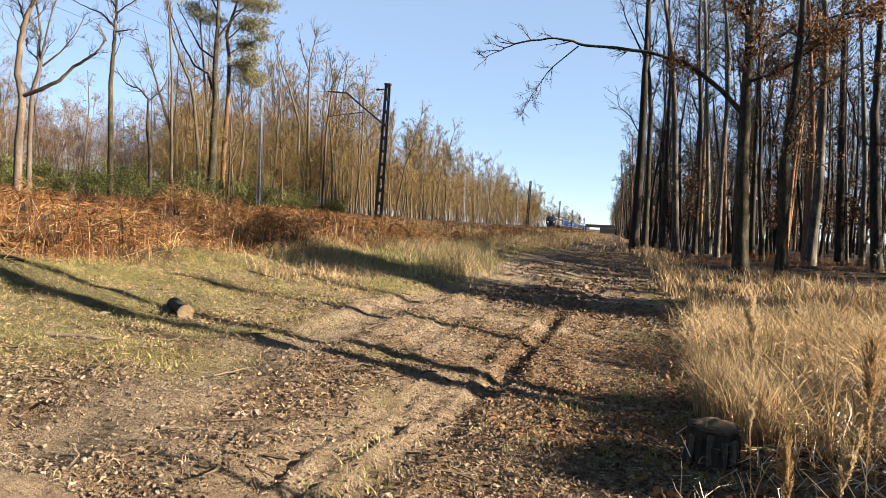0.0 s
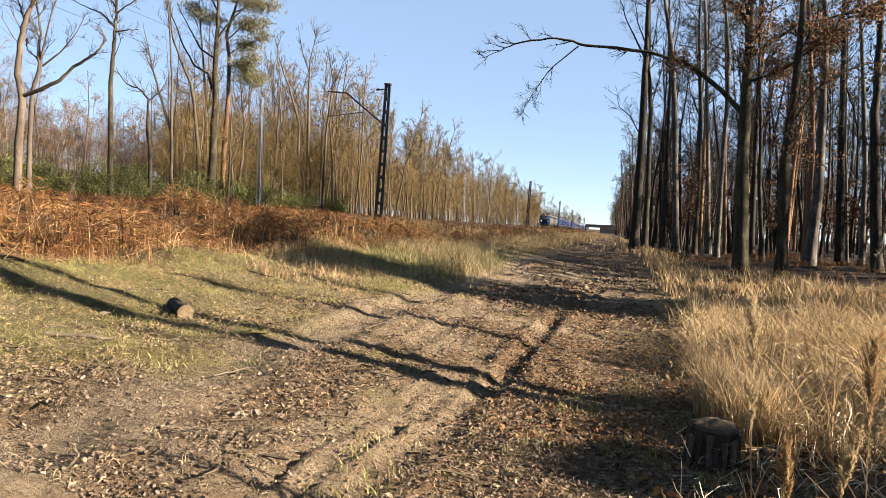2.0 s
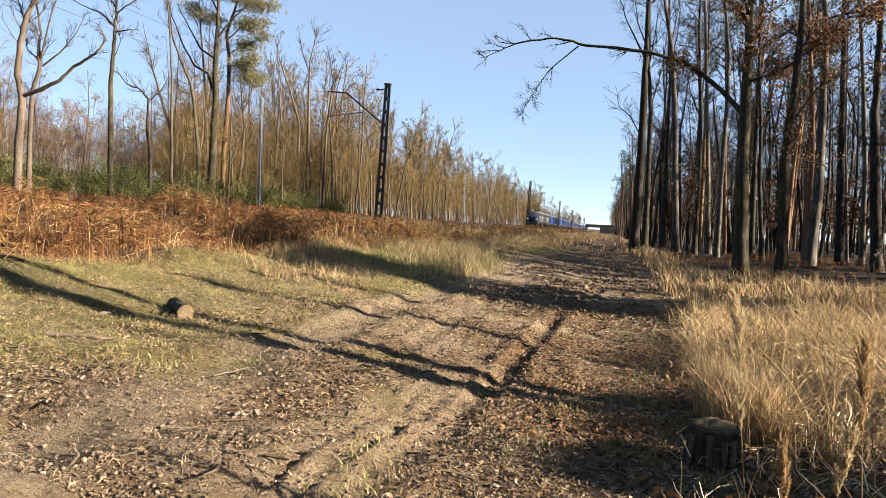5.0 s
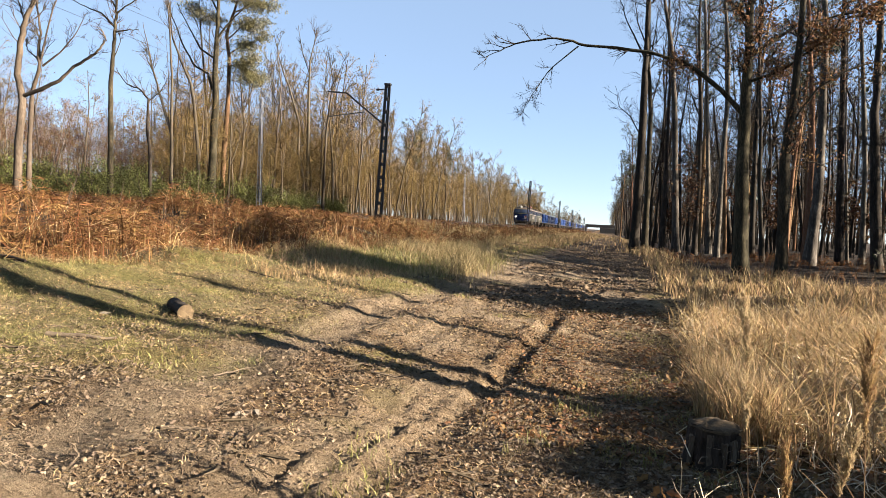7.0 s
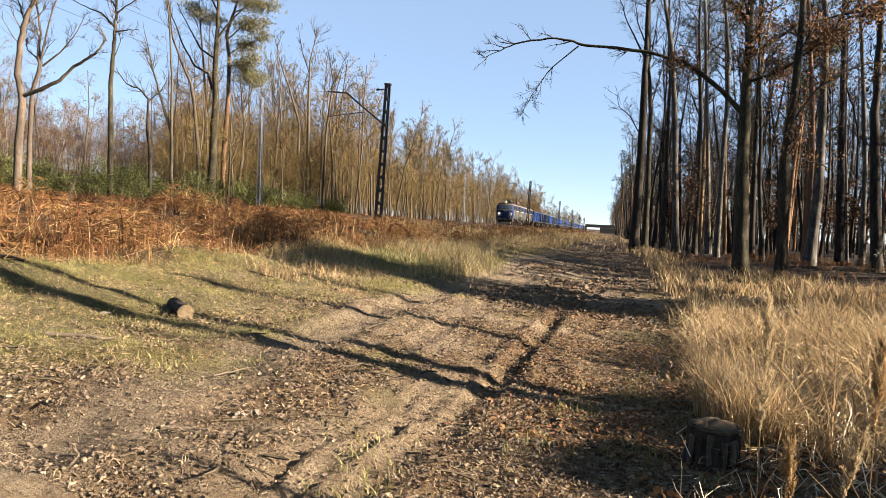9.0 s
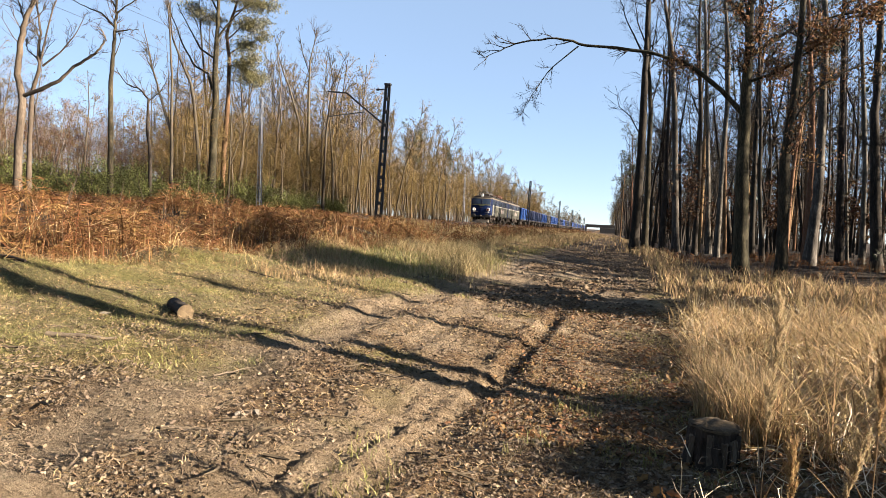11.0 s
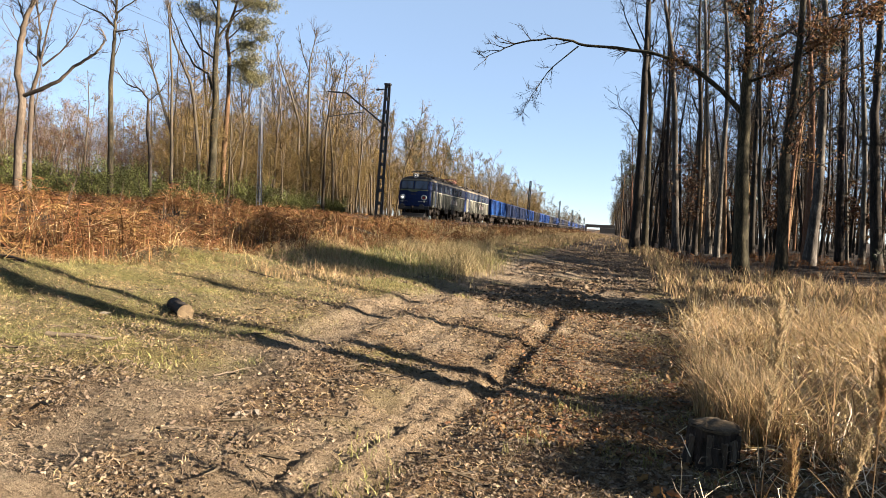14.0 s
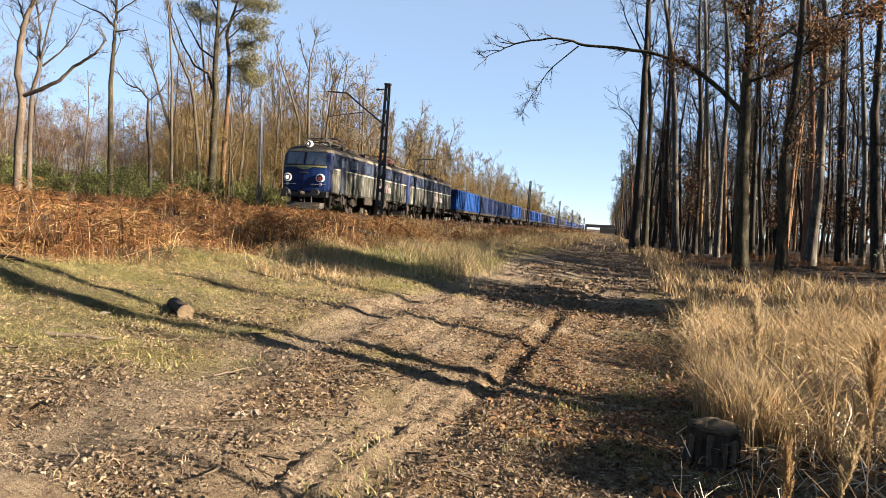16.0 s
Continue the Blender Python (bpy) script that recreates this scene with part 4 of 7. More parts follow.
def build_track(cx, label):
    ys = np.concatenate([np.arange(-60, 140, 4.0), np.arange(140, 1000, 20.0)])
    # ballast bed with sloping shoulders
    prof = [(-2.6, -0.55), (-1.75, -0.2), (1.75, -0.2), (2.6, -0.55)]
    V = np.array([[(cx + dx, y, rail_z(y) + dz) for dx, dz in prof] for y in ys]).reshape(-1, 3)
    i = np.arange(len(ys) - 1)[:, None] * 4 + np.arange(3)[None]
    F = np.stack([i, i + 4, i + 5, i + 1], -1).reshape(-1, 4)
    top = tagged(new("railway_track", mesh_of("ballast", V, [F], [BALLAST])), label, "railway track", kind="structure")
    for side in (-0.75, 0.75):
        pr = [(-0.07, -0.17), (-0.07, -0.15), (-0.012, -0.12), (-0.012, -0.04), (-0.036, -0.03), (-0.036, 0), (0.036, 0), (0.036, -0.03), (0.012, -0.04), (0.012, -0.12), (0.07, -0.15), (0.07, -0.17)]
        k = len(pr)
        V = np.array([[(cx + side + dx, y, rail_z(y) + dz) for dx, dz in pr] for y in ys]).reshape(-1, 3)
        i = np.arange(len(ys) - 1)[:, None] * k + np.arange(k - 1)[None]
        F = np.stack([i, i + k, i + k + 1, i + 1], -1).reshape(-1, 4)
        idx = np.tile([1 if q == 5 else 0 for q in range(k - 1)], len(ys) - 1)
        piece("rail", mesh_of("rail", V, [F], [RUST_RAIL, RAIL_TOP], idx), top)
    bm = bmesh.new()
    box_into(bm, -1.28, 1.28, -0.13, 0.13, -0.3, -0.165, 0.03)
    me = bpy.data.meshes.new("sleeper")
    bm.to_mesh(me)
    bm.free()
    me.materials.append(SLEEPER)
    for n in range(150):
        y = 18 + n * 0.6
        piece("sleeper", me, top, Matrix.Translation((cx, y, float(rail_z(y)))))
    return top


def dark_mast(y, x=-13.2, tall=8.05):
    """A lattice mast: two channels tied by flat plates, with a cantilever arm towards the track."""
    z = float(rail_z(y)) - 0.35
    top = set_pose(new("catenary_mast"), Matrix.Translation((x, y, z)) @ Matrix.Rotation(radians(1.6), 4, "Y"))
    for s in (-1, 1):
        bm = bmesh.new()
        b, t = 0.18, 0.1
        bar_into(bm, (s * b, 0, -0.4), (s * t, 0, tall), 0.085, 0.16)
        part("channel", bm, MAST_DARK, top)
    for n in range(11):
        h = 0.3 + n * 0.77
        w = 0.18 - 0.08 * h / tall
        bm = bmesh.new()
        box_into(bm, -w, w, -0.09, 0.09, h - 0.1, h + 0.1, 0.01)
        part("tie_plate", bm, MAST_DARK, top)
    bm = bmesh.new()
    box_into(bm, -0.2, 0.2, -0.12, 0.12, tall - 0.02, tall + 0.1, 0.02)
    part("cap", bm, MAST_DARK, top)
    bm = bmesh.new()
    bar_into(bm, (-0.12, 0, 5.75), (-2.55, 0, 7.5), 0.11, 0.09)
    bar_into(bm, (-2.5, 0, 7.5), (-3.75, 0, 7.55), 0.1, 0.08)
    part("cantilever_arm", bm, MAST_DARK, top)
    bm = bmesh.new()
    bar_into(bm, (-1.3, 0, 6.42), (-3.6, 0, 6.05), 0.05)
    bar_into(bm, (-3.2, 0, 7.5), (-3.2, 0, 6.1), 0.025)
    part("steady_arm", bm, MAST_DARK, top)
    bm = bmesh.new()
    bar_into(bm, (-0.1, 0, tall - 0.25), (-0.55, 0, tall - 0.28), 0.07)
    cyl_into(bm, 0.07, 0.16, (-0.6, 0, tall - 0.28), "X", 10)
    part("bracket", bm, MAST_DARK, top)
    bm = bmesh.new()
    box_into(bm, -0.4, 0.4, -0.35, 0.35, -0.6, 0.05, 0.03)
    part("footing", bm, CONCRETE, top)
    return tagged(top, "dark steel lattice mast with a cantilever arm beside the track", "catenary mast", "catenary masts")


def pale_mast(y, x=-23.3, tall=8.0):
    z = float(rail_z(y)) - 0.35
    top = set_pose(new("steel_mast"), Matrix.Translation((x, y, z)) @ Matrix.Rotation(radians(-0.8), 4, "Y"))
    for sx in (-1, 1):
        for sy in (-1, 1):
            bm = bmesh.new()
            bar_into(bm, (sx * 0.13, sy * 0.13, -0.1), (sx * 0.07, sy * 0.07, tall), 0.042)
            part("leg", bm, GALV, top)
    for s in (-1, 1):
        bm = bmesh.new()
        for n in range(20):
            a, b = n * tall / 20, (n + 1) * tall / 20
            wa, wb = 0.13 - 0.06 * a / tall, 0.13 - 0.06 * b / tall
            q = 1 if n % 2 else -1
            bar_into(bm, (s * wa, -q * wa, a), (s * wb, q * wb, b), 0.026, 0.014)
            bar_into(bm, (-q * wa, s * wa, a), (q * wb, s * wb, b), 0.026, 0.014)
        part("lacing", bm, GALV, top)
    bm = bmesh.new()
    box_into(bm, -0.35, 0.35, -0.35, 0.35, -0.7, 0.02, 0.03)
    part("footing", bm, CONCRETE, top)
    return tagged(top, "pale galvanised lattice mast across the tracks", "catenary mast", "catenary masts")


def wire(name, x, dz, label, sag=0.0):
    ys = np.arange(-60, 600, 6.0)
    pile = Pile()
    s = np.abs(np.sin((ys - 38.9) / 80.0 * np.pi))
    tube(pile, np.stack([np.full_like(ys, x), ys, rail_z(ys) + dz - sag * s], 1), np.full(len(ys), 0.006), 4)
    tagged(new(name, pile.mesh(name, WIRE)), label, "overhead wire", "overhead wires")


def far_bridge(y=450.0):
    """A road bridge at the far end of the track road: deck, parapets and two abutments."""
    top = set_pose(new("road_bridge"), Matrix.Translation((0, y, -1.2)))
    for name, box in (("deck", (-12.5, 12.5, -4.0, 4.0, 3.6, 4.7)), ("abutment", (-3.2, 12.5, -4.2, 4.2, -0.6, 3.6)), ("abutment", (-12.6, -11.4, -4.2, 4.2, -0.6, 3.6))):
        bm = bmesh.new()
        box_into(bm, *box, 0.12)
        part(name, bm, SOOTY_CONCRETE, top)
    for side in (-3.9, 3.9):
        bm = bmesh.new()
        box_into(bm, -12.5, 12.5, side - 0.1, side + 0.1, 4.7, 5.5, 0.03)
        part("parapet", bm, SOOTY_CONCRETE, top)
    tagged(top, "dark concrete road bridge at the far end of the track road", "bridge")


def build_railway():
    build_track(TRACKS[0], "rusty rails on ballast along the bracken bank")
    build_track(TRACKS[1], "second track of rails and ballast by the wood")
    for n in range(-1, 6):
        dark_mast(38.9 + 80.0 * n)
    for y in (43.1, 113.2, 185.0, 262.0, 340.0):
        pale_mast(y)
    far_bridge()
    wire("contact_wire", -16.4, 5.6, "thin overhead contact wire above the track")
    wire("messenger_wire", -16.4, 7.1, "sagging messenger wire above the track", 0.9)


build_railway()

# ---- woods, undergrowth, grass ----


def sapling_into(pile, rng, x, y, z, tall, r, limbs, leaves, spread=1.0, pale=None):
    """A simple far tree: trunk, limbs and shoots with three sides each; spread widens its crown."""
    P, R = limb(rng, (x, y, z - 0.2), (rng.normal(0, 0.04), rng.normal(0, 0.04), 1), tall, r, r * 0.2, 6, 0.05, 0.05)
    tube(pale or pile, P, R, 5)
    tips = []
    for _ in range(limbs):
        f = rng.uniform(0.12 if spread > 1 else 0.25, 0.98) ** 0.8 * 6
        i = min(int(f), 5)
        at = P[i] + (P[i + 1] - P[i]) * (f - i)
        L = tall * 0.22 * spread * (1.25 - f / 7) * rng.uniform(0.6, 1.2)
        A, S = limb(rng, at, aside(rng, UP, rng.uniform(0.5, 1.15 + 0.4 * (spread > 1))), L, 0.022, 0.008, 3, 0.14, 0.08)
        tube(pile, A, S, 3)
        k = rng.randint(1, 4, 13)
        e = slivers(pile, rng, A[k], A[k] - A[k - 1], L * 0.5, 0.011, 0.12)
        m = np.repeat(A[k] + (e - A[k]) * 0.55, 4, 0)
        e2 = slivers(pile, rng, m, np.repeat(e - A[k], 4, 0), L * 0.34, 0.0075, 0.08, 0.7)
        tips += list(e) + list(e2)
    if leaves and tips:
        tp = np.array(tips)
        return tp[rng.randint(0, len(tp), leaves)] + rng.normal(0, 0.16, (leaves, 3))
    return np.zeros((0, 3))


def build_wood(name, seed, spots, tall, label, mat, trunk_mat, leaves, leaf_size, leaf_mat, limbs=16, r=(0.07, 0.15), spread=1.0):
    rng = np.random.RandomState(seed)
    twigs, trunks, lv, kinds = Pile(), Pile(), [], []
    for _ in range(7):
        a, b = Pile(), Pile()
        pts = sapling_into(a, rng, 0, 0, 0, 10.0, 0.1, limbs, leaves, spread, pale=b)
        kinds.append((np.concatenate(a.V), np.concatenate(a.F4), np.concatenate(a.F3), np.concatenate(b.V), np.concatenate(b.F4), pts))
    for x, y in spots:
        tv, tf, t3, bv, bf, pts = kinds[rng.randint(7)]
        h, fat, a = rng.uniform(*tall) / 10, rng.uniform(*r) / 0.1, rng.uniform(0, 6.28)
        turn = np.array([[math.cos(a), -math.sin(a), 0], [math.sin(a), math.cos(a), 0], [0, 0, 1]]) * h
        foot = np.array([x, y, float(height(x, y))])
        twigs.F3.append(t3 + twigs.n)
        twigs.put(tv @ turn.T + foot, tf)
        # the trunk's own thickness is kept apart from its height
        mid = bv.reshape(-1, 5, 3).mean(1, keepdims=True)
        bw = (mid + (bv.reshape(-1, 5, 3) - mid) * (fat / h)).reshape(-1, 3)
        trunks.put(bw @ turn.T + foot, bf)
        lv.append((pts + rng.normal(0, 0.1, pts.shape)) @ turn.T + foot)
    top = new(name)
    piece("trunks", trunks.mesh("trunks", trunk_mat, smooth=True), top)
    piece("twigs", twigs.mesh("twigs", mat), top)
    if leaves:
        piece("withered_leaves", leaf_mesh("withered_leaves", rng, np.concatenate(lv), leaf_size, leaf_mat), top)
    tagged(top, label, "woodland", kind="stuff")


STRAW = rough_mat("pale_straw", [(0.3, (0.224, 0.179, 0.106)), (0.7, (0.37, 0.319, 0.224))], 3, 0.7, 0, island=0.3)
WOOD_LEAF = rough_mat("golden_wood_leaf", [(0.3, (0.04, 0.028, 0.009)), (0.7, (0.1, 0.07, 0.026))], 0.3, 0.85, 0, island=0.3, translucent=0.3)
BIRCH = rough_mat("birch_sapling_twigs", [(0.3, (0.034, 0.019, 0.0105)), (0.7, (0.078, 0.044, 0.025))], 0.4, 0.9, 0, island=0.25)
# leaf brown lowered to hold the shade between the trunks
DARK_LEAF = rough_mat("shaded_forest_leaf", [(0.3, (0.02, 0.0095, 0.004)), (0.7, (0.06, 0.03, 0.0125))], 0.3, 0.85, 0, island=0.35, translucent=0.25)


def woods():
    rng = np.random.RandomState(61)
    # dense golden wood across the railway
    spots = []
    while len(spots) < 460:
        x, y = -27 - 35 * rng.rand() ** 1.6, 38 + 290 * rng.rand() ** 1.4
        if -x < 0.68 * y:
            spots.append((x, y))
    build_wood("golden_wood", 62, spots, (7.0, 11.5), "dense bare golden-brown wood across the railway", THICKET, PALE_BARK, 150, 0.09, WOOD_LEAF, 14, (0.05, 0.11), 1.35)
    # the edge of the wood, twiggy down to the ground
    spots = []
    while len(spots) < 230:
        x, y = -28 - 16 * rng.rand() ** 1.3, 30 + 95 * rng.rand() ** 1.2
        if -x < 0.72 * y:
            spots.append((x, y))
    build_wood("golden_thicket", 77, spots, (4.5, 9), "golden-brown twiggy young trees at the edge of the wood", THICKET, PALE_BARK, 190, 0.09, WOOD_LEAF, 18, (0.04, 0.08), 1.7)
    # taller trees along the line
    spots = [(-26.5 - 14 * rng.rand() ** 1.3, 62 + 270 * rng.rand() ** 1.2) for _ in range(230)]
    build_wood("line_wood", 73, spots, (12, 17.5), "tall bare wood along the railway", THICKET, PALE_BARK, 100, 0.12, WOOD_LEAF, 16, (0.09, 0.16))
    # birch saplings on the rise
    spots = [(-rng.uniform(32, 62), 22 + 62 * rng.rand()) for _ in range(230)]
    build_wood("birch_thicket", 63, spots, (3.5, 7.0), "reddish birch saplings on the slope behind the shrubs", BIRCH, GREY_BARK, 0, 0.1, WOOD_LEAF, 14, (0.03, 0.06), 1.3)
    spots = []
    while len(spots) < 420:
        x, y = -rng.uniform(44, 130), 36 + 110 * rng.rand()
        if -x > 0.6 * y:
            spots.append((x, y))
    build_wood("hill_wood", 64, spots, (7, 11), "bare grey-brown wood on the hill", THICKET, PALE_BARK, 90, 0.1, WOOD_LEAF, 14, (0.06, 0.12), 1.3)
    spots = [(-rng.uniform(36, 74), 28 + 62 * rng.rand()) for _ in range(110)]
    build_wood("hill_undergrowth", 78, spots, (2.5, 5.0), "brown young growth on the rise behind the shrubs", BIRCH, PALE_BARK, 140, 0.1, WOOD_LEAF, 11, (0.02, 0.05), 1.7)
    # young growth under the golden wood
    spots = []
    while len(spots) < 380:
        x, y = -26.5 - 22 * rng.rand() ** 1.5, 40 + 260 * rng.rand() ** 1.4
        if -x < 0.72 * y:
            spots.append((x, y))
    build_wood("wood_undergrowth", 72, spots, (2.5, 6.0), "young brown growth under the wood across the railway", THICKET, PALE_BARK, 90, 0.12, WOOD_LEAF, 9, (0.02, 0.05), 1.6)
    # dark forest on the other side
    spots = []
    while len(spots) < 240:
        y = 60 + 260 * rng.rand() ** 1.4
        x = 4.4 + 28 * rng.rand() ** 1.5
        if x > 4.4 + max(0, (62 - y) * 0.7):
            spots.append((x, y))
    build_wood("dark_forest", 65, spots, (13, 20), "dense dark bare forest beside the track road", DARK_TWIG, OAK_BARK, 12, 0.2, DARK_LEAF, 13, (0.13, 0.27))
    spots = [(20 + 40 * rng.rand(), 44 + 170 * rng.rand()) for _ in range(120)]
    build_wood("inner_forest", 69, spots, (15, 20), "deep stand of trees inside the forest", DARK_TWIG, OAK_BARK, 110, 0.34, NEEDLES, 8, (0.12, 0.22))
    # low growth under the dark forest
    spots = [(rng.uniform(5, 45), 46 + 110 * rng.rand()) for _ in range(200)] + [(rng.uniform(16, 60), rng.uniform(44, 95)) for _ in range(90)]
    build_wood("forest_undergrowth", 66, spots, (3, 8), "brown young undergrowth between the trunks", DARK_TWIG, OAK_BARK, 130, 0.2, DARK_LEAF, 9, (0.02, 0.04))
    # far ends of both woods
    spots = [(-rng.uniform(25, 70), 320 + 500 * rng.rand()) for _ in range(110)] + [(5 + 30 * rng.rand() ** 2, 230 + 500 * rng.rand()) for _ in range(110)] + [(rng.uniform(-70, -26), rng.uniform(700, 900)) for _ in range(50)]
    build_wood("far_wood", 67, spots, (13, 18), "distant bare woods along the line", TWIG, PALE_BARK, 45, 0.55, WOOD_LEAF, 7)
    # unseen woods behind the viewer, added to hold back low sky light
    spots = [(rng.uniform(-45, 6), -rng.uniform(8, 60)) for _ in range(90)]
    build_wood("wood_behind", 68, spots, (12, 18), "unseen bare wood added behind the clearing to block sky light", DARK_TWIG, OAK_BARK, 60, 0.3, DARK_LEAF, 14)


def blades(name, rng, x, y, tall, width, bend, mat, label, category="grass", z=None, segs=2):
    """Curved grass blades, each a tapering strip."""
    n = len(x)
    z = height(x, y) if z is None else z
    base = np.stack([x, y, z - 0.01], 1)
    a = rng.uniform(0, 2 * np.pi, n)
    out = np.stack([np.cos(a), np.sin(a), np.zeros(n)], 1)
    b = a + rng.normal(0, 0.6, n) + np.pi / 2
    side = np.stack([np.cos(b), np.sin(b), np.zeros(n)], 1) * (width * rng.uniform(0.6, 1.3, n))[:, None]
    h = tall[:, None]
    lean = (bend * rng.uniform(0.2, 1.2, n))[:, None] * h
    rows = []
    for q in range(segs + 1):
        f = q / segs
        c = base + UP * h * (f - 0.12 * f * f * (lean / h)) + out * lean * f ** 2
        if q < segs:
            s = side * (1 - 0.75 * f)
            rows += [c - s, c + s]
        else:
            rows.append(c)
    V = np.stack(rows, 1).reshape(-1, 3)
    k = 2 * segs + 1
    i = np.arange(n)[:, None] * k
    F = []
    for q in range(segs - 1):
        F += [i + np.array([[2 * q, 2 * q + 1, 2 * q + 3]]), i + np.array([[2 * q, 2 * q + 3, 2 * q + 2]])]
    F.append(i + np.array([[2 * segs - 2, 2 * segs - 1, 2 * segs]]))
    tagged(new(name, mesh_of(name, V, [np.concatenate(F)], [mat])), label, category, kind="stuff")


def scatter(rng, n, x0, x1, y0, y1, keep, far=1.0):
    """n points of a field, thinned by keep(x, y) in 0 to 1; far > 1 draws them to the near end."""
    x = rng.uniform(x0, x1, n)
    y = y0 + (y1 - y0) * rng.rand(n) ** far
    ok = rng.rand(n) < keep(x, y)
    return x[ok], y[ok]


def clump(x, y, s, seed):
    return sstep(0.35, 0.65, vnoise(x, y, s, seed) * 0.65 + vnoise(x, y, s * 0.3, seed + 1) * 0.35)


def grass_fields():
    rng = np.random.RandomState(71)
    moss = lambda x, y: mossy(x, y) * (0.3 + 0.7 * clump(x, y, 0.5, 2))
    turf = lambda x, y: np.maximum((1 - road_part(x, y)) * (0.25 + 0.75 * clump(x, y, 0.8, 1)), moss(x, y)) * (1 - 0.65 * sstep(20, 30, y)) * sstep(-7.6 + 0.05 * np.clip(y - 14, 0, 26), -6.4 + 0.05 * np.clip(y - 14, 0, 26), x)
    x, y = scatter(rng, 190000, -8.0, -2.8, 3.9, 15, turf, 1.25)
    t = rng.uniform(0.018, 0.065, len(x)) * (0.55 + 1.1 * clump(x, y, 0.7, 3) ** 2) * (1 + 0.9 * sstep(-5.2, -7.0, x))
    blades("short_grass", rng, x, y, t, 0.0012 + 0.0002 * y, 1.6, GREEN_GRASS, "short yellow-green grass beside the road")
    x, y = scatter(rng, 70000, -8.0, -2.6, 15, 75, turf, 1.5)
    t = rng.uniform(0.05, 0.14, len(x)) * (0.7 + 1.0 * clump(x, y, 2.0, 3))
    blades("verge_grass", rng, x, y, t, 0.006 + 0.00025 * y, 0.8, GREEN_GRASS, "pale grass on the far verge of the road")
    # withered blades matted into the turf
    x, y = scatter(rng, 34000, -8.4, -2.8, 3.4, 17, lambda x, y: (1 - road_part(x, y)) * (0.3 + 0.7 * clump(x, y, 0.5, 2)), 1.3)
    tangle("withered_grass", rng, x, y, height(x, y) + rng.uniform(0.0, 0.05, len(x)) * (1 + sstep(-5.0, -7.0, x)), rng.uniform(0.025, 0.09, len(x)) * (1 + 0.8 * sstep(-5.0, -7.0, x)), 0.0006 + 0.0001 * y, DRY_GRASS, "pale withered blades matted into the short grass", 0.4, 0.6)
    # pale tussocks at the foot of the bank
    tuss = lambda x, y: clump(x, y, 1.6, 4) * (1 - road_part(x, y)) * sstep(-7.6 + 0.05 * np.clip(y - 14, 0, 26), -6.4 + 0.05 * np.clip(y - 14, 0, 26), x)
    x, y = scatter(rng, 36000, -8.2, -3.4, 10, 60, tuss, 1.5)
    t = rng.uniform(0.1, 0.38, len(x)) * sstep(-3.2, -6.0, x - 0.02 * (y - 10))
    blades("tussock_grass", rng, x, y, t + 0.05, 0.0025 + 0.00022 * y, 1.2, DRY_GRASS, "pale dry tussocks at the foot of the bank")
    x, y = scatter(rng, 30000, -9.0, 3.5, 45, 230, lambda x, y: (1 - 0.93 * road_part(x, y)) * (0.2 + 0.8 * clump(x, y, 3.0, 4)), 1.6)
    blades("far_tussocks", rng, x, y, rng.uniform(0.2, 0.6, len(x)), 0.012 + 0.0003 * y, 0.8, DRY_GRASS, "straw-coloured tussocks along the far verges")
    # a big pale clump at the bend of the verge
    x, y = scatter(rng, 30000, -6.6, -2.4, 13.5, 27, lambda x, y: (np.exp(-((x + 3.5) / 0.6) ** 2 - ((y - 17.2) / 1.7) ** 2) + np.exp(-((x + 4.6) / 0.8) ** 2 - ((y - 21.5) / 2.6) ** 2)) * (0.25 + 0.75 * clump(x, y, 0.6, 2)), 1.0)
    blades("pale_tussocks", rng, x, y, rng.uniform(0.25, 0.68, len(x)), np.full(len(x), 0.0065), 1.1, TUSSOCK, "big pale tussocks of dry grass on the verge", segs=3)
    # road tufts
    x, y = scatter(rng, 26000, -5.0, 1.4, 3.2, 14, lambda x, y: road_part(x, y) * sstep(0.72, 0.8, vnoise(x, y, 1.0, 1) * 0.7 + vnoise(x, y, 0.25, 2) * 0.3 + 0.09 * sstep(-0.9, 0.6, x)), 1.2)
    blades("road_tufts", rng, x, y, rng.uniform(0.03, 0.11, len(x)), np.full(len(x), 0.004), 0.9, GREEN_GRASS, "small green tufts on the dirt road")
    # tall dry grass
    field = lambda x, y: sstep(0.85, 1.7, x - 4.0 * np.clip(5.3 - y, 0, 2) - 0.035 * np.clip(y - 5, 0, 30) + 0.9 * (vnoise(x, y, 1.2, 2) - 0.5)) * (0.15 + 0.85 * clump(x, y, 0.9, 5)) * (1 - sstep(2.8, 4.5, x) * sstep(23, 30, y + 0.25 * x))
    x, y = scatter(rng, 21000, 0.8, 8.5, 4.4, 13, field, 1.15)
    edge = sstep(0.9, 2.6, x)
    t = rng.uniform(0.22, 0.66, len(x)) * (0.62 + 0.38 * edge) * (0.7 + 0.5 * clump(x, y, 1.3, 0))
    blades("tall_dry_grass", rng, x, y, t, 0.0036 + 0.00055 * y, 1.35, DRY_GRASS, "tall blond dry grass along the road", segs=3)
    x, y = scatter(rng, 80000, 1.2, 22, 12, 48, field, 1.5)
    t = rng.uniform(0.15, 0.5, len(x)) * (0.5 + 0.8 * clump(x, y, 1.7, 0))
    blades("dry_meadow", rng, x, y, t, 0.007 + 0.0004 * y, 0.9, DRY_GRASS, "blond dry grass before the forest", segs=2)


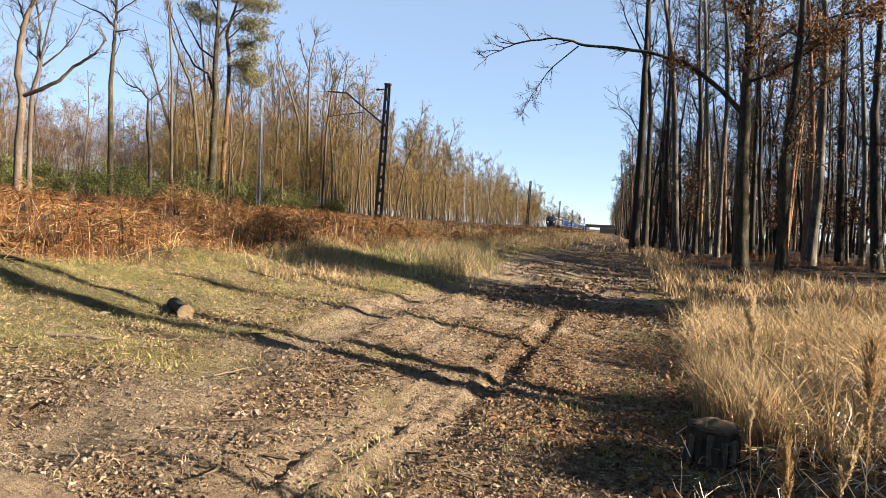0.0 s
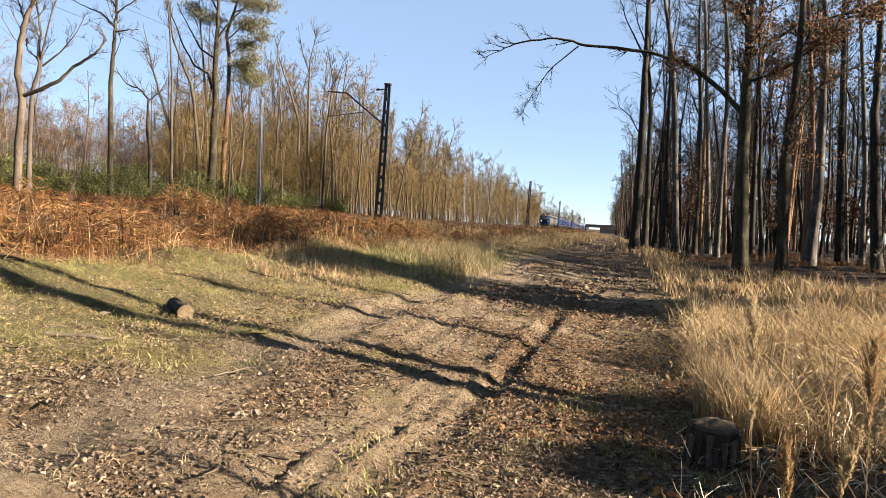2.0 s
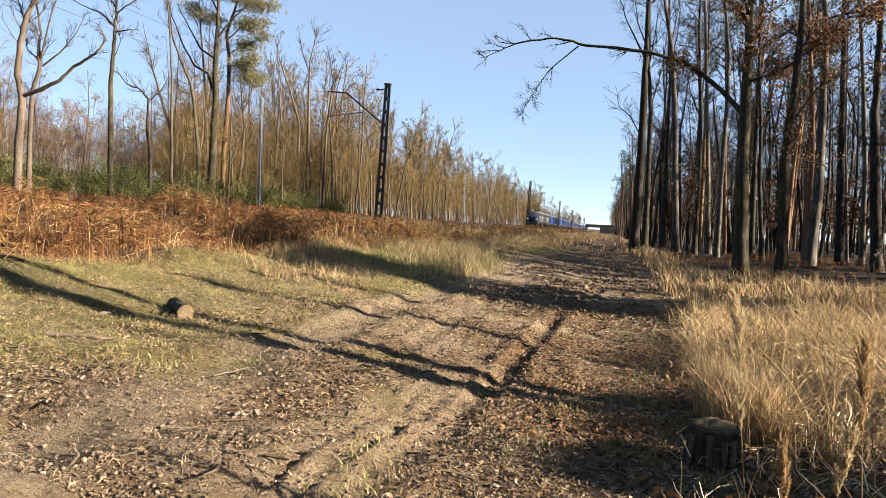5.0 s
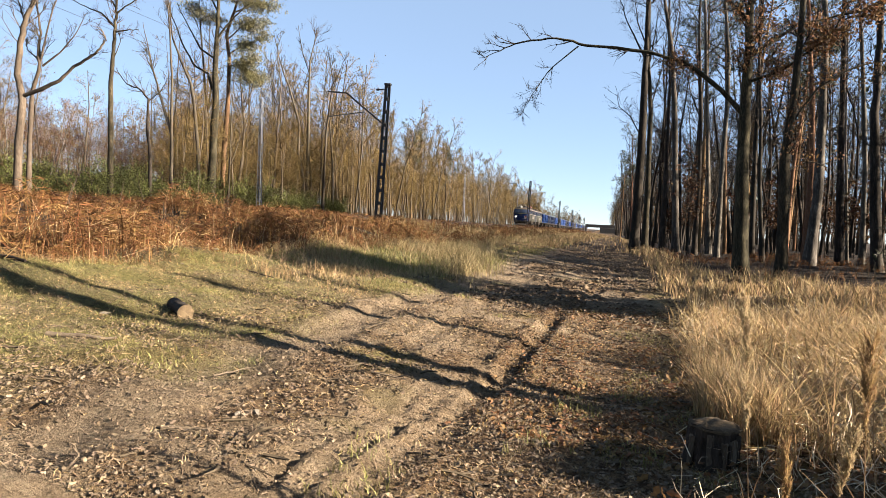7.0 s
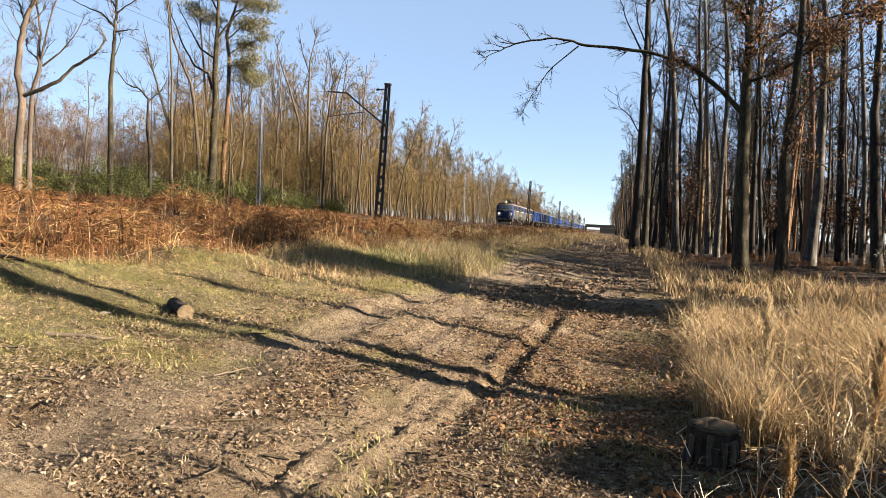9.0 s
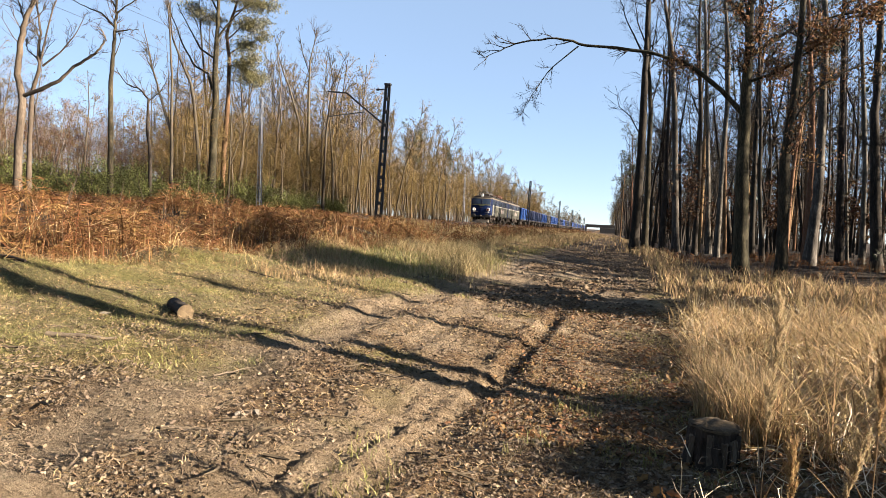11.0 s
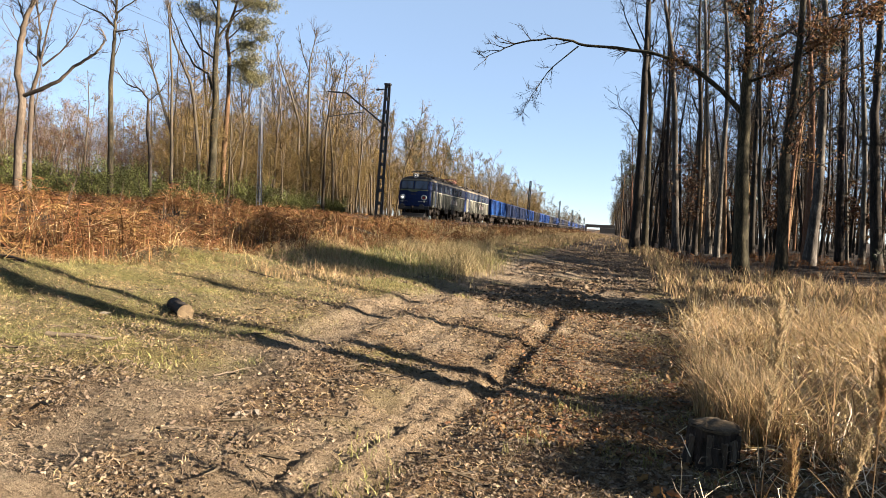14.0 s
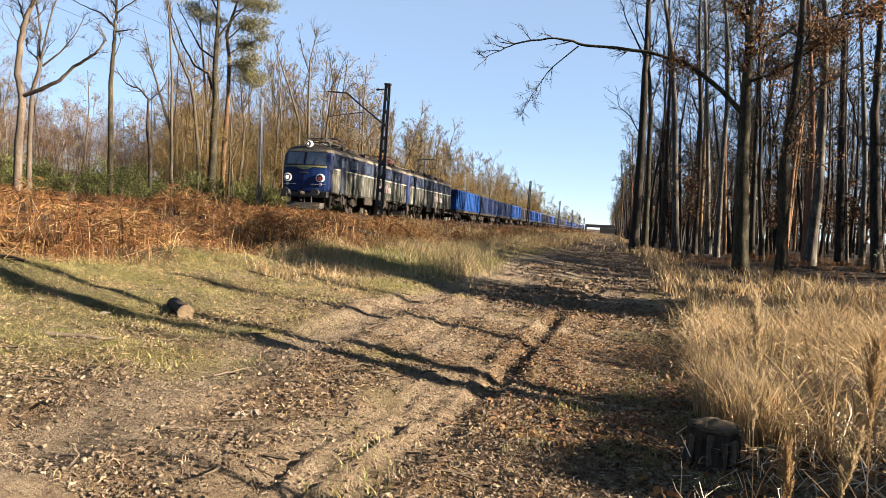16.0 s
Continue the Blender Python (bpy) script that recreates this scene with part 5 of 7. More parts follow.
def tangle(name, rng, x, y, z, length, width, mat, label, rise=0.25, bow=0.5):
    """Thin curved straws lying every way, each a bowed ribbon of two lengths."""
    n = len(x)
    a, e = rng.uniform(0, 6.28, n), rng.normal(rise, 0.45, n)
    d = np.stack([np.cos(a) * np.cos(e), np.sin(a) * np.cos(e), np.sin(e)], 1) * length[:, None]
    P = np.stack([x, y, z], 1)
    w = unit_rows(np.cross(d, rng.normal(0, 1, d.shape))) * width[:, None]
    mid = P + d * 0.5 + UP * (bow * 0.25 * length * rng.uniform(-0.2, 1.0, n))[:, None] + rng.normal(0, 0.1, (n, 3)) * length[:, None]
    tip = P + d - UP * (bow * 0.3 * length * rng.rand(n))[:, None]
    V = np.stack([P - w, P + w, mid + w * 0.8, mid - w * 0.8, tip], 1).reshape(-1, 3)
    i = np.arange(n)[:, None] * 5
    F = np.concatenate([i + np.array([[0, 1, 2]]), i + np.array([[0, 2, 3]]), i + np.array([[3, 2, 4]])])
    tagged(new(name, mesh_of(name, V, [F], [mat])), label, "straw" if "straw" in name else "grass", kind="stuff")


def curled_leaves(name, rng, at, size, mat, label, tilt=0.5):
    """Dry leaves: lobed, folded along the rib and curled up at the ends."""
    n = len(at)
    a = unit_rows(rng.normal(0, 1, (n, 3)) * np.array([1, 1, 0.45 * tilt]))
    b = unit_rows(np.cross(np.array([0, 0, 1.0]) + rng.normal(0, tilt, (n, 3)), a))
    c = np.cross(a, b)
    s = size * rng.uniform(0.55, 1.4, (n, 1))
    curl = rng.uniform(-0.1, 0.4, (n, 1))
    fold = rng.uniform(-0.05, 0.32, (n, 1))
    P = lambda u, v, w: at + s * (a * u + b * v * 0.8 + c * (w + fold * abs(v) * 1.6 + curl * 2.2 * u * u))
    V = np.stack([P(-0.55, 0, 0), P(-0.2, 0.34, 0), P(-0.05, 0.17, 0), P(0.28, 0.36, 0.03), P(0.6, 0, 0), P(0.25, -0.33, 0), P(-0.02, -0.16, 0.02), P(-0.22, -0.35, 0)], 1).reshape(-1, 3)
    F = np.concatenate([np.arange(n)[:, None] * 8 + np.array([t]) for t in ((0, 2, 1), (0, 6, 2), (0, 7, 6), (2, 4, 3), (2, 6, 4), (6, 5, 4))])
    tagged(new(name, mesh_of(name, V, [F], [mat])), label, "leaves", kind="stuff")


def grass_stand():
    """The stand of dry grass beside the stump: leaning culms and a tangle of bent straw."""
    rng = np.random.RandomState(75)
    stand = lambda x, y: sstep(4.95, 5.35, y) * sstep(0.0, 0.4, x - 0.95 + 0.5 * (vnoise(x, y, 0.6, 2) - 0.5) - 0.04 * np.clip(y - 6, 0, 9)) * (0.12 + 0.88 * clump(x, y, 0.42, 1))
    x, y = scatter(rng, 13000, 0.7, 4.4, 4.9, 10.5, stand, 1.1)
    t = rng.uniform(0.2, 0.85, len(x)) * (0.55 + 0.6 * clump(x, y, 0.7, 3))
    blades("grass_stand", rng, x, y, t, np.full(len(x), 0.005), 1.15, DRY_GRASS, "stand of blond dry grass beside the stump", segs=3)
    # the thick edge of the stand, and a taller unseen clump nearer the viewer
    x, y = scatter(rng, 10000, 0.75, 1.4, 5.25, 7.2, lambda x, y: stand(x + 0.1, y) ** 0.4 * sstep(1.5, 1.2, x), 1.0)
    t = rng.uniform(0.28, 0.64, len(x))
    blades("grass_stand", rng, x, y, t, np.full(len(x), 0.0045), 0.7, DRY_GRASS, "thick edge of the dry grass beside the road", segs=3)
    # this clump stands out of view, added to shade the ground by the stump
    x, y = scatter(rng, 6500, 2.35, 3.3, 4.25, 4.85, lambda x, y: 0.4 + 0.6 * clump(x, y, 0.4, 2), 1.0)
    blades("grass_stand", rng, x, y, rng.uniform(0.7, 1.15, len(x)), np.full(len(x), 0.007), 0.3, DRY_GRASS, "unseen clump of high dry grass added for its shadow", segs=3)
    # pale twisted stalks lying before the stand
    x, y = scatter(rng, 420, 0.5, 2.4, 3.4, 5.5, lambda x, y: 0.2 + 0.8 * clump(x, y, 0.4, 1), 1.0)
    tangle("bleached_straw", rng, x, y, height(x, y) + rng.uniform(0.0, 0.12, len(x)), rng.uniform(0.1, 0.34, len(x)), np.full(len(x), 0.0028), STRAW, "bleached twisted stalks lying before the dry grass", 0.5, 0.9)
    x, y = scatter(rng, 14000, 0.7, 4.6, 4.5, 11.5, stand, 1.1)
    tangle("bent_grass", rng, x, y, height(x, y) + 0.42 * rng.rand(len(x)) ** 1.3, rng.uniform(0.1, 0.42, len(x)), np.full(len(x), 0.0045), DRY_GRASS, "tangled bent blades in the dry grass", 0.45, 0.9)
    x, y = scatter(rng, 7000, 0.6, 5.5, 4.6, 13, stand, 1.2)
    tangle("bleached_straw", rng, x, y, height(x, y) + 0.4 * rng.rand(len(x)) ** 1.5, rng.uniform(0.1, 0.35, len(x)), np.full(len(x), 0.0042), STRAW, "bleached whitish straw in the dry grass", 0.35, 0.7)


def fallen_straw():
    """Broken pale culms lying criss-cross in the dry grass."""
    rng = np.random.RandomState(74)
    x, y = scatter(rng, 3600, 0.5, 7.0, 3.3, 13, lambda x, y: sstep(0.5, 1.4, x) * (0.3 + 0.7 * clump(x, y, 0.8, 2)), 1.3)
    tangle("fallen_straw", rng, x, y, height(x, y) + rng.uniform(0.0, 0.1, len(x)), rng.uniform(0.08, 0.3, len(x)), np.full(len(x), 0.003), STRAW, "broken pale straw lying in the dry grass", 0.08, 0.2)
    # brown leaves caught at the foot of the grass
    x, y = scatter(rng, 9000, 0.3, 4.5, 2.7, 9, lambda x, y: 0.15 + 0.85 * sstep(0.6, 1.2, x), 1.4)
    at = np.stack([x, y, height(x, y) + rng.uniform(0.0, 0.06, len(x))], 1)
    curled_leaves("fallen_leaves", rng, at, 0.065, DRY_LEAF, "brown oak leaves caught under the dry grass", 0.7)
    # green shoots in the shade
    x, y = scatter(rng, 9000, -0.6, 1.6, 3.2, 7.5, lambda x, y: sstep(0.56, 0.68, vnoise(x, y, 0.45, 1) * 0.7 + vnoise(x, y, 0.15, 2) * 0.3), 1.2)
    blades("green_shoots", rng, x, y, rng.uniform(0.03, 0.13, len(x)), np.full(len(x), 0.0028), 1.0, GREEN_GRASS, "sparse green shoots at the road edge")


def kept_low(x, y, tall, share=1.0):
    """Growth along the line is cut back to below the rails."""
    room = np.maximum(0.22, 1.78 - 0.0025 * y - height(x, y)) / share
    return np.where((y > 18) & (y < 90) & (x < -6), np.minimum(tall, room), tall)


def bracken_field(name, seed, x, y, tall, label, mat):
    """Collapsed bracken: arching stems, each with paired drooping leaflets."""
    rng = np.random.RandomState(seed)
    n = len(x)
    tall = kept_low(x, y, tall, 0.6)
    a = rng.uniform(0, 2 * np.pi, n)
    out = np.stack([np.cos(a), np.sin(a), np.zeros(n)], 1)
    side = np.stack([-np.sin(a), np.cos(a), np.zeros(n)], 1)
    base = np.stack([x, y, height(x, y) - 0.02], 1)
    h, reach = tall[:, None], (tall * rng.uniform(0.2, 0.7, n))[:, None]
    spine = lambda f: base + UP * h * (1.6 * f - 0.95 * f * f) + out * reach * f ** 1.6
    V, F, k = [], [], 0
    fs = [0, 0.35, 0.7, 1.0]
    w = np.array([0.008, 0.007, 0.005, 0.002])
    for f, s in zip(fs, w):
        V += [spine(f) - side * s, spine(f) + side * s]
    for q in range(3):
        F += [(2 * q, 2 * q + 1, 2 * q + 3), (2 * q, 2 * q + 3, 2 * q + 2)]
    k = 8
    for q in range(9):
        f = 0.26 + 0.72 * q / 8
        L = (0.21 * (1.05 - f) + 0.05) * h / 0.8
        for s in (-1, 1):
            p = spine(f)
            way = side * s + out * 0.45 + UP * rng.uniform(-0.7, 0.25, (n, 1)) + rng.normal(0, 0.3, (n, 3))
            tip = p + way * L
            wide = (out * 0.6 + UP * rng.uniform(-0.6, 0.6, (n, 1))) * 0.0085 * h
            mid = (p + tip) / 2
            V += [p, mid + wide, tip, mid - wide - UP * 0.01]
            F += [(k, k + 1, k + 2), (k, k + 2, k + 3)]
            k += 4
    V = np.stack(V, 1).reshape(-1, 3)
    F = (np.arange(n)[:, None, None] * k + np.array(F)[None]).reshape(-1, 3)
    tagged(new(name, mesh_of(name, V, [F], [mat])), label, "bracken", kind="stuff")


def bracken():
    rng = np.random.RandomState(81)
    keep = lambda x, y: 0.12 + 0.88 * clump(x, y, 1.1, 2)
    tallness = lambda x, y: rng.uniform(0.3, 1.0, len(x)) * (0.45 + 0.85 * clump(x, y, 0.9, 4))
    x, y = scatter(rng, 3800, -12.9, -6.9, 5.5, 26, keep, 1.1)
    bracken_field("bracken", 82, x, y, tallness(x, y), "rust-brown collapsed bracken covering the railway bank", BRACKEN)
    x, y = scatter(rng, 2600, -12.9, -6.9, 5.5, 28, keep, 1.1)
    bracken_field("bracken", 85, x, y, tallness(x, y), "tan withered bracken covering the railway bank", TAN_BRACKEN)
    x, y = scatter(rng, 5000, -12.9, -5.5, 26, 130, keep, 1.4)
    bracken_field("bracken", 83, x, y, tallness(x, y) * (0.9 - 0.5 * sstep(-10.5, -12.0, x)), "rust-brown bracken along the far bank", BRACKEN)
    x, y = scatter(rng, 2600, -12.5, -5.0, 100, 300, keep, 1.3)
    bracken_field("bracken", 87, x, y, rng.uniform(0.5, 1.1, len(x)), "brown bracken on the distant bank", BRACKEN)
    x, y = scatter(rng, 2600, -12.9, -5.5, 26, 110, keep, 1.4)
    bracken_field("bracken", 86, x, y, tallness(x, y) * (0.9 - 0.5 * sstep(-10.5, -12.0, x)), "tan bracken along the far bank", TAN_BRACKEN)
    x, y = scatter(rng, 2600, 3.4, 26, 22, 52, lambda x, y: clump(x, y, 3.0, 3) * sstep(24, 30, y + 0.25 * x), 1.0)
    bracken_field("bracken", 84, x, y, rng.uniform(0.3, 0.7, len(x)), "rust-brown bracken under the forest edge", BRACKEN)
    # the brow of the bank, close along the track
    x, y = scatter(rng, 1500, -13.2, -12.0, 8, 30, lambda x, y: 0.4 + 0.6 * clump(x, y, 1.0, 2), 1.0)
    bracken_field("bracken", 89, x, y, rng.uniform(0.45, 0.85, len(x)), "rust-brown bracken on the brow of the bank", BRACKEN)
    x, y = scatter(rng, 9000, -13.2, -11.8, 7, 32, keep, 1.0)
    tangle("matted_bracken", rng, x, y, height(x, y) + rng.uniform(0.05, 0.38, len(x)), rng.uniform(0.12, 0.4, len(x)), 0.003 + 0.0002 * y, TAN_BRACKEN, "matted tan bracken on the brow of the bank", 0.5, 0.8)
    # straw tussocks in the hollows of the bank
    x, y = scatter(rng, 46000, -11.2, -4.6, 20, 150, lambda x, y: clump(x, y, 1.9, 5) * sstep(-11.2, -9.0, x) * (1 - road_part(x, y)), 1.5)
    blades("bank_tussocks", rng, x, y, rng.uniform(0.2, 0.6, len(x)), 0.0035 + 0.0002 * y, 1.2, TUSSOCK, "straw-coloured tussocks on the far bank")
    # upright brown stems
    x, y = scatter(rng, 5000, -11.5, -6.7, 5.5, 40, keep, 1.3)
    blades("bracken_stems", rng, x, y, kept_low(x, y, rng.uniform(0.3, 0.85, len(x))), 0.0045 + 0.0002 * y, 0.3, BRACKEN, "upright brown bracken stems on the bank", "bracken")
    # the matted wreck of stems between the fronds
    for seed, n, mat, label in ((3, 15000, BRACKEN, "matted rust-brown bracken stems"), (4, 13000, TAN_BRACKEN, "matted tan bracken stems"), (5, 6000, DRY_GRASS, "pale straw matted into the bracken")):
        x, y = scatter(rng, n, -12.9, -6.6, 5.5, 30, keep, 1.2)
        tangle("matted_bracken", rng, x, y, height(x, y) + kept_low(x, y, 0.05 + 0.55 * clump(x, y, 0.9, 4), 1.6) * rng.rand(len(x)), kept_low(x, y, rng.uniform(0.12, 0.5, len(x)), 1.3), 0.003 + 0.0002 * y, mat, label, 0.4, 0.8)
    # bare straw stalks in the bracken
    x, y = scatter(rng, 1700, -12.6, -6.8, 6, 50, keep, 1.3)
    blades("straw_stalks", rng, x, y, kept_low(x, y, rng.uniform(0.4, 1.0, len(x)), 0.9), 0.004 + 0.0002 * y, 0.35, DRY_GRASS, "pale straw stalks among the bracken")


def litter():
    rng = np.random.RandomState(91)
    mask = lambda x, y: 0.05 + 0.95 * sstep(0.4, 0.66, vnoise(x, y, 1.3, 2) * 0.6 + vnoise(x, y, 0.3, 0) * 0.4 + 0.2 * sstep(-2.0, 0.3, x) + 0.16 * sstep(7, 3.5, y)) * (1 - 0.9 * lanes(x, y)) * (1 - 0.92 * mossy(x, y)) * (1 - 0.9 * sstep(-4.4, -5.0, x) * sstep(4.2, 4.8, y))
    x, y = scatter(rng, 58000, -5.0, 2.2, 2.7, 13, mask, 1.35)
    at = np.stack([x, y, height(x, y) + rng.uniform(-0.005, 0.025, len(x))], 1)
    curled_leaves("fallen_leaves", rng, at, 0.031, LITTER, "dry brown leaves scattered over the dirt road", 0.55)
    x, y = scatter(rng, 14000, -4.5, 3.5, 12, 45, mask, 1.4)
    at = np.stack([x, y, height(x, y) + rng.uniform(0.0, 0.03, len(x))], 1)
    tagged(new("fallen_leaves", leaf_mesh("fallen_leaves", rng, at, 0.08, LITTER, flat=True)), "dry brown leaves farther along the dirt road", "leaves", kind="stuff")
    x, y = scatter(rng, 8000, -1.2, 1.3, 4.8, 14, lambda x, y: (0.1 + 0.9 * clump(x, y, 0.8, 3)) * sstep(-1.2, -0.2, x) * (1 - 0.8 * lanes(x, y)), 1.3)
    at = np.stack([x, y, height(x, y) + rng.uniform(0.0, 0.03, len(x))], 1)
    curled_leaves("fallen_leaves", rng, at, 0.046, DRY_LEAF, "red-brown oak leaves along the edge of the road", 0.7)
    # short withered grass and straw pressed into the earth
    x, y = scatter(rng, 52000, -6.0, 1.6, 2.7, 11, lambda x, y: (0.25 + 0.75 * clump(x, y, 0.5, 0)) * (1 - 0.6 * lanes(x, y)), 1.5)
    tangle("pressed_straw", rng, x, y, height(x, y) + rng.uniform(-0.004, 0.012, len(x)), rng.uniform(0.02, 0.085, len(x)), np.full(len(x), 0.0028), LITTER, "short withered straw pressed into the earth", 0.25, 0.4)
    x, y = scatter(rng, 46000, -6.5, 1.6, 2.7, 14, lambda x, y: (0.15 + 0.85 * clump(x, y, 0.6, 3)) * (1 - 0.75 * lanes(x, y)), 1.4)
    tangle("bleached_straw", rng, x, y, height(x, y) + rng.uniform(-0.003, 0.012, len(x)), rng.uniform(0.012, 0.06, len(x)), 0.0012 + 0.0003 * y, DRY_GRASS, "bleached bits of straw strewn over the earth", 0.3, 0.4)
    # broken twigs and bark chips
    pile = Pile()
    x, y = scatter(rng, 900, -5.5, 1.6, 2.9, 12, mask, 1.4)
    for px, py in zip(x, y):
        z = float(height(px, py)) + 0.012
        a, L = rng.uniform(0, 6.28), rng.uniform(0.04, 0.22)
        d = np.array([math.cos(a), math.sin(a), rng.normal(0, 0.12)]) * L
        p = np.array([px, py, z])
        tube(pile, [p, p + d * 0.5 + rng.normal(0, 0.008, 3), p + d], np.array([0.006, 0.007, 0.003]) * rng.uniform(0.6, 1.6), 4)
    tagged(new("broken_twigs", pile.mesh("broken_twigs", TWIG)), "small broken twigs lying in the leaf litter", "twigs", kind="stuff")


def shrub_meshes(seed, tall=2.2, wide=1.5, n=2400, mat=None, leaf_size=0.1):
    rng = np.random.RandomState(seed)
    stems, tips = Pile(), []
    for _ in range(26):
        A, S = limb(rng, (rng.normal(0, 0.25), rng.normal(0, 0.25), -0.1), (rng.normal(0, 0.5), rng.normal(0, 0.5), 1), tall * rng.uniform(0.5, 1.0), 0.02, 0.005, 6, 0.14, 0.05)
        tube(stems, A, S, 3)
        tips += list(A[2:])
        for _ in range(5):
            i = rng.randint(2, 6)
            B, T = limb(rng, A[i], aside(rng, UP, 0.9), wide * rng.uniform(0.25, 0.6), 0.009, 0.004, 3, 0.15, 0.04)
            tube(stems, B, T, 3)
            tips += list(B[1:])
    tp = np.array(tips)
    at = tp[rng.randint(0, len(tp), n)] + rng.normal(0, 0.09, (n, 3)) * tall / 2.2
    return [("branchwork", stems.mesh("branchwork", DARK_TWIG)), ("foliage", leaf_mesh("foliage", rng, at, leaf_size, mat or SHRUB))]


def shrubs():
    rng = np.random.RandomState(95)
    kinds = [shrub_meshes(96, n=4200, leaf_size=0.075), shrub_meshes(97, 1.8, 1.8, 4200, leaf_size=0.075), shrub_meshes(98, 2.6, 1.4, 4200, leaf_size=0.075)]
    for n in range(48):
        y = 21 + 46 * (n / 48) + rng.uniform(-0.8, 0.8)
        x = -26.5 - 9 * rng.rand() ** 1.4 + (1 if n % 3 == 0 else 0)
        plant("evergreen_shrub", kinds[n % 3], at_ground(x, y, rng.uniform(0, 360), rng.uniform(0.95, 1.4)), "low evergreen shrub under the trees across the railway", "shrub", "shrubs across the railway")


woods()
grass_fields()
grass_stand()
fallen_straw()
bracken()
litter()
shrubs()

# ---- things on the ground ----
CUT_WOOD = rough_mat("cut_wood", [(0.3, (0.03, 0.02, 0.011)), (0.55, (0.085, 0.062, 0.036)), (0.75, (0.15, 0.115, 0.075))], 14, 0.9, 0.5)
OLD_WOOD = rough_mat("weathered_wood", [(0.3, (0.0237, 0.0173, 0.0118)), (0.55, (0.0748, 0.0592, 0.0414)), (0.75, (0.142, 0.118, 0.0904))], 9, 0.9, 0.5, (1, 1, 0.4))
STUMP_TOP = rough_mat("stump_top", [(0.3, (0.0138, 0.00986, 0.00592)), (0.5, (0.0473, 0.0347, 0.0205)), (0.7, (0.107, 0.083, 0.0513))], 9, 0.95, 0.8, (0.35, 5, 1))
DARK_BARK = rough_mat("dark_brown_bark", [(0.3, (0.0065, 0.0052, 0.0039)), (0.55, (0.0276, 0.0211, 0.0156)), (0.75, (0.065, 0.052, 0.0374))], 10, 0.95, 1.0, (1, 1, 0.4))
PALE_STONE = rough_mat("pale_stone", [(0.3, (0.0696, 0.0592, 0.0452)), (0.7, (0.146, 0.132, 0.108))], 12, 0.9, 0.4)
CLOD = rough_mat("earth_clod", [(0.3, (0.0434, 0.0307, 0.0189)), (0.55, (0.0945, 0.0707, 0.0454)), (0.75, (0.142, 0.11, 0.0748))], 9, 0.97, 0.5, island=0.35, spread=0.008)
PLUME = rough_mat("grass_plume", [(0.3, (0.2, 0.15, 0.082)), (0.7, (0.34, 0.27, 0.165))], 6, 0.8, 0, island=0.25, translucent=0.45)
BROWN_PLUME = rough_mat("brown_grass_plume", [(0.3, (0.15, 0.095, 0.042)), (0.7, (0.27, 0.185, 0.092))], 6, 0.8, 0, island=0.25, translucent=0.45)


def knobbly_log(name, a, b, r, label, category, bark, ends=True, sides=18, seed=0, bend=0.0):
    """A length of round wood with uneven bark and sawn faces."""
    rng = np.random.RandomState(seed)
    a, b = np.array(a, float), np.array(b, float)
    n = 9
    f = np.linspace(0, 1, n)
    P = a + (b - a) * f[:, None] + np.sin(f * 3.1)[:, None] * np.array([0, 0, bend])
    pile = Pile()
    tube(pile, P - a, np.full(n, r) * (1 + 0.05 * rng.randn(n)), sides)
    V = np.concatenate(pile.V)
    V += rng.normal(0, r * 0.035, V.shape)
    top = new(name)
    top.location = a
    piece("bark", mesh_of("bark", V, [np.concatenate(pile.F4)], [bark], smooth=True), top)
    if ends:
        for q in (0, n - 1):
            rim = V.reshape(n, sides, 3)[q] * 0.985 + (P[q] - a) * 0.015
            mid = rim.mean(0)
            rows = [rim, mid + (rim - mid) * 0.66, mid + (rim - mid) * 0.33]
            W = np.concatenate(rows + [mid[None]])
            F3 = [(2 * sides + i, 2 * sides + (i + 1) % sides, 3 * sides) for i in range(sides)]
            F4 = [(k * sides + i, k * sides + (i + 1) % sides, (k + 1) * sides + (i + 1) % sides, (k + 1) * sides + i) for k in range(2) for i in range(sides)]
            piece("sawn_face", mesh_of("sawn_face", W, [np.array(F3), np.array(F4)], [CUT_WOOD]), top, label="pale sawn end")
    return tagged(top, label, category)


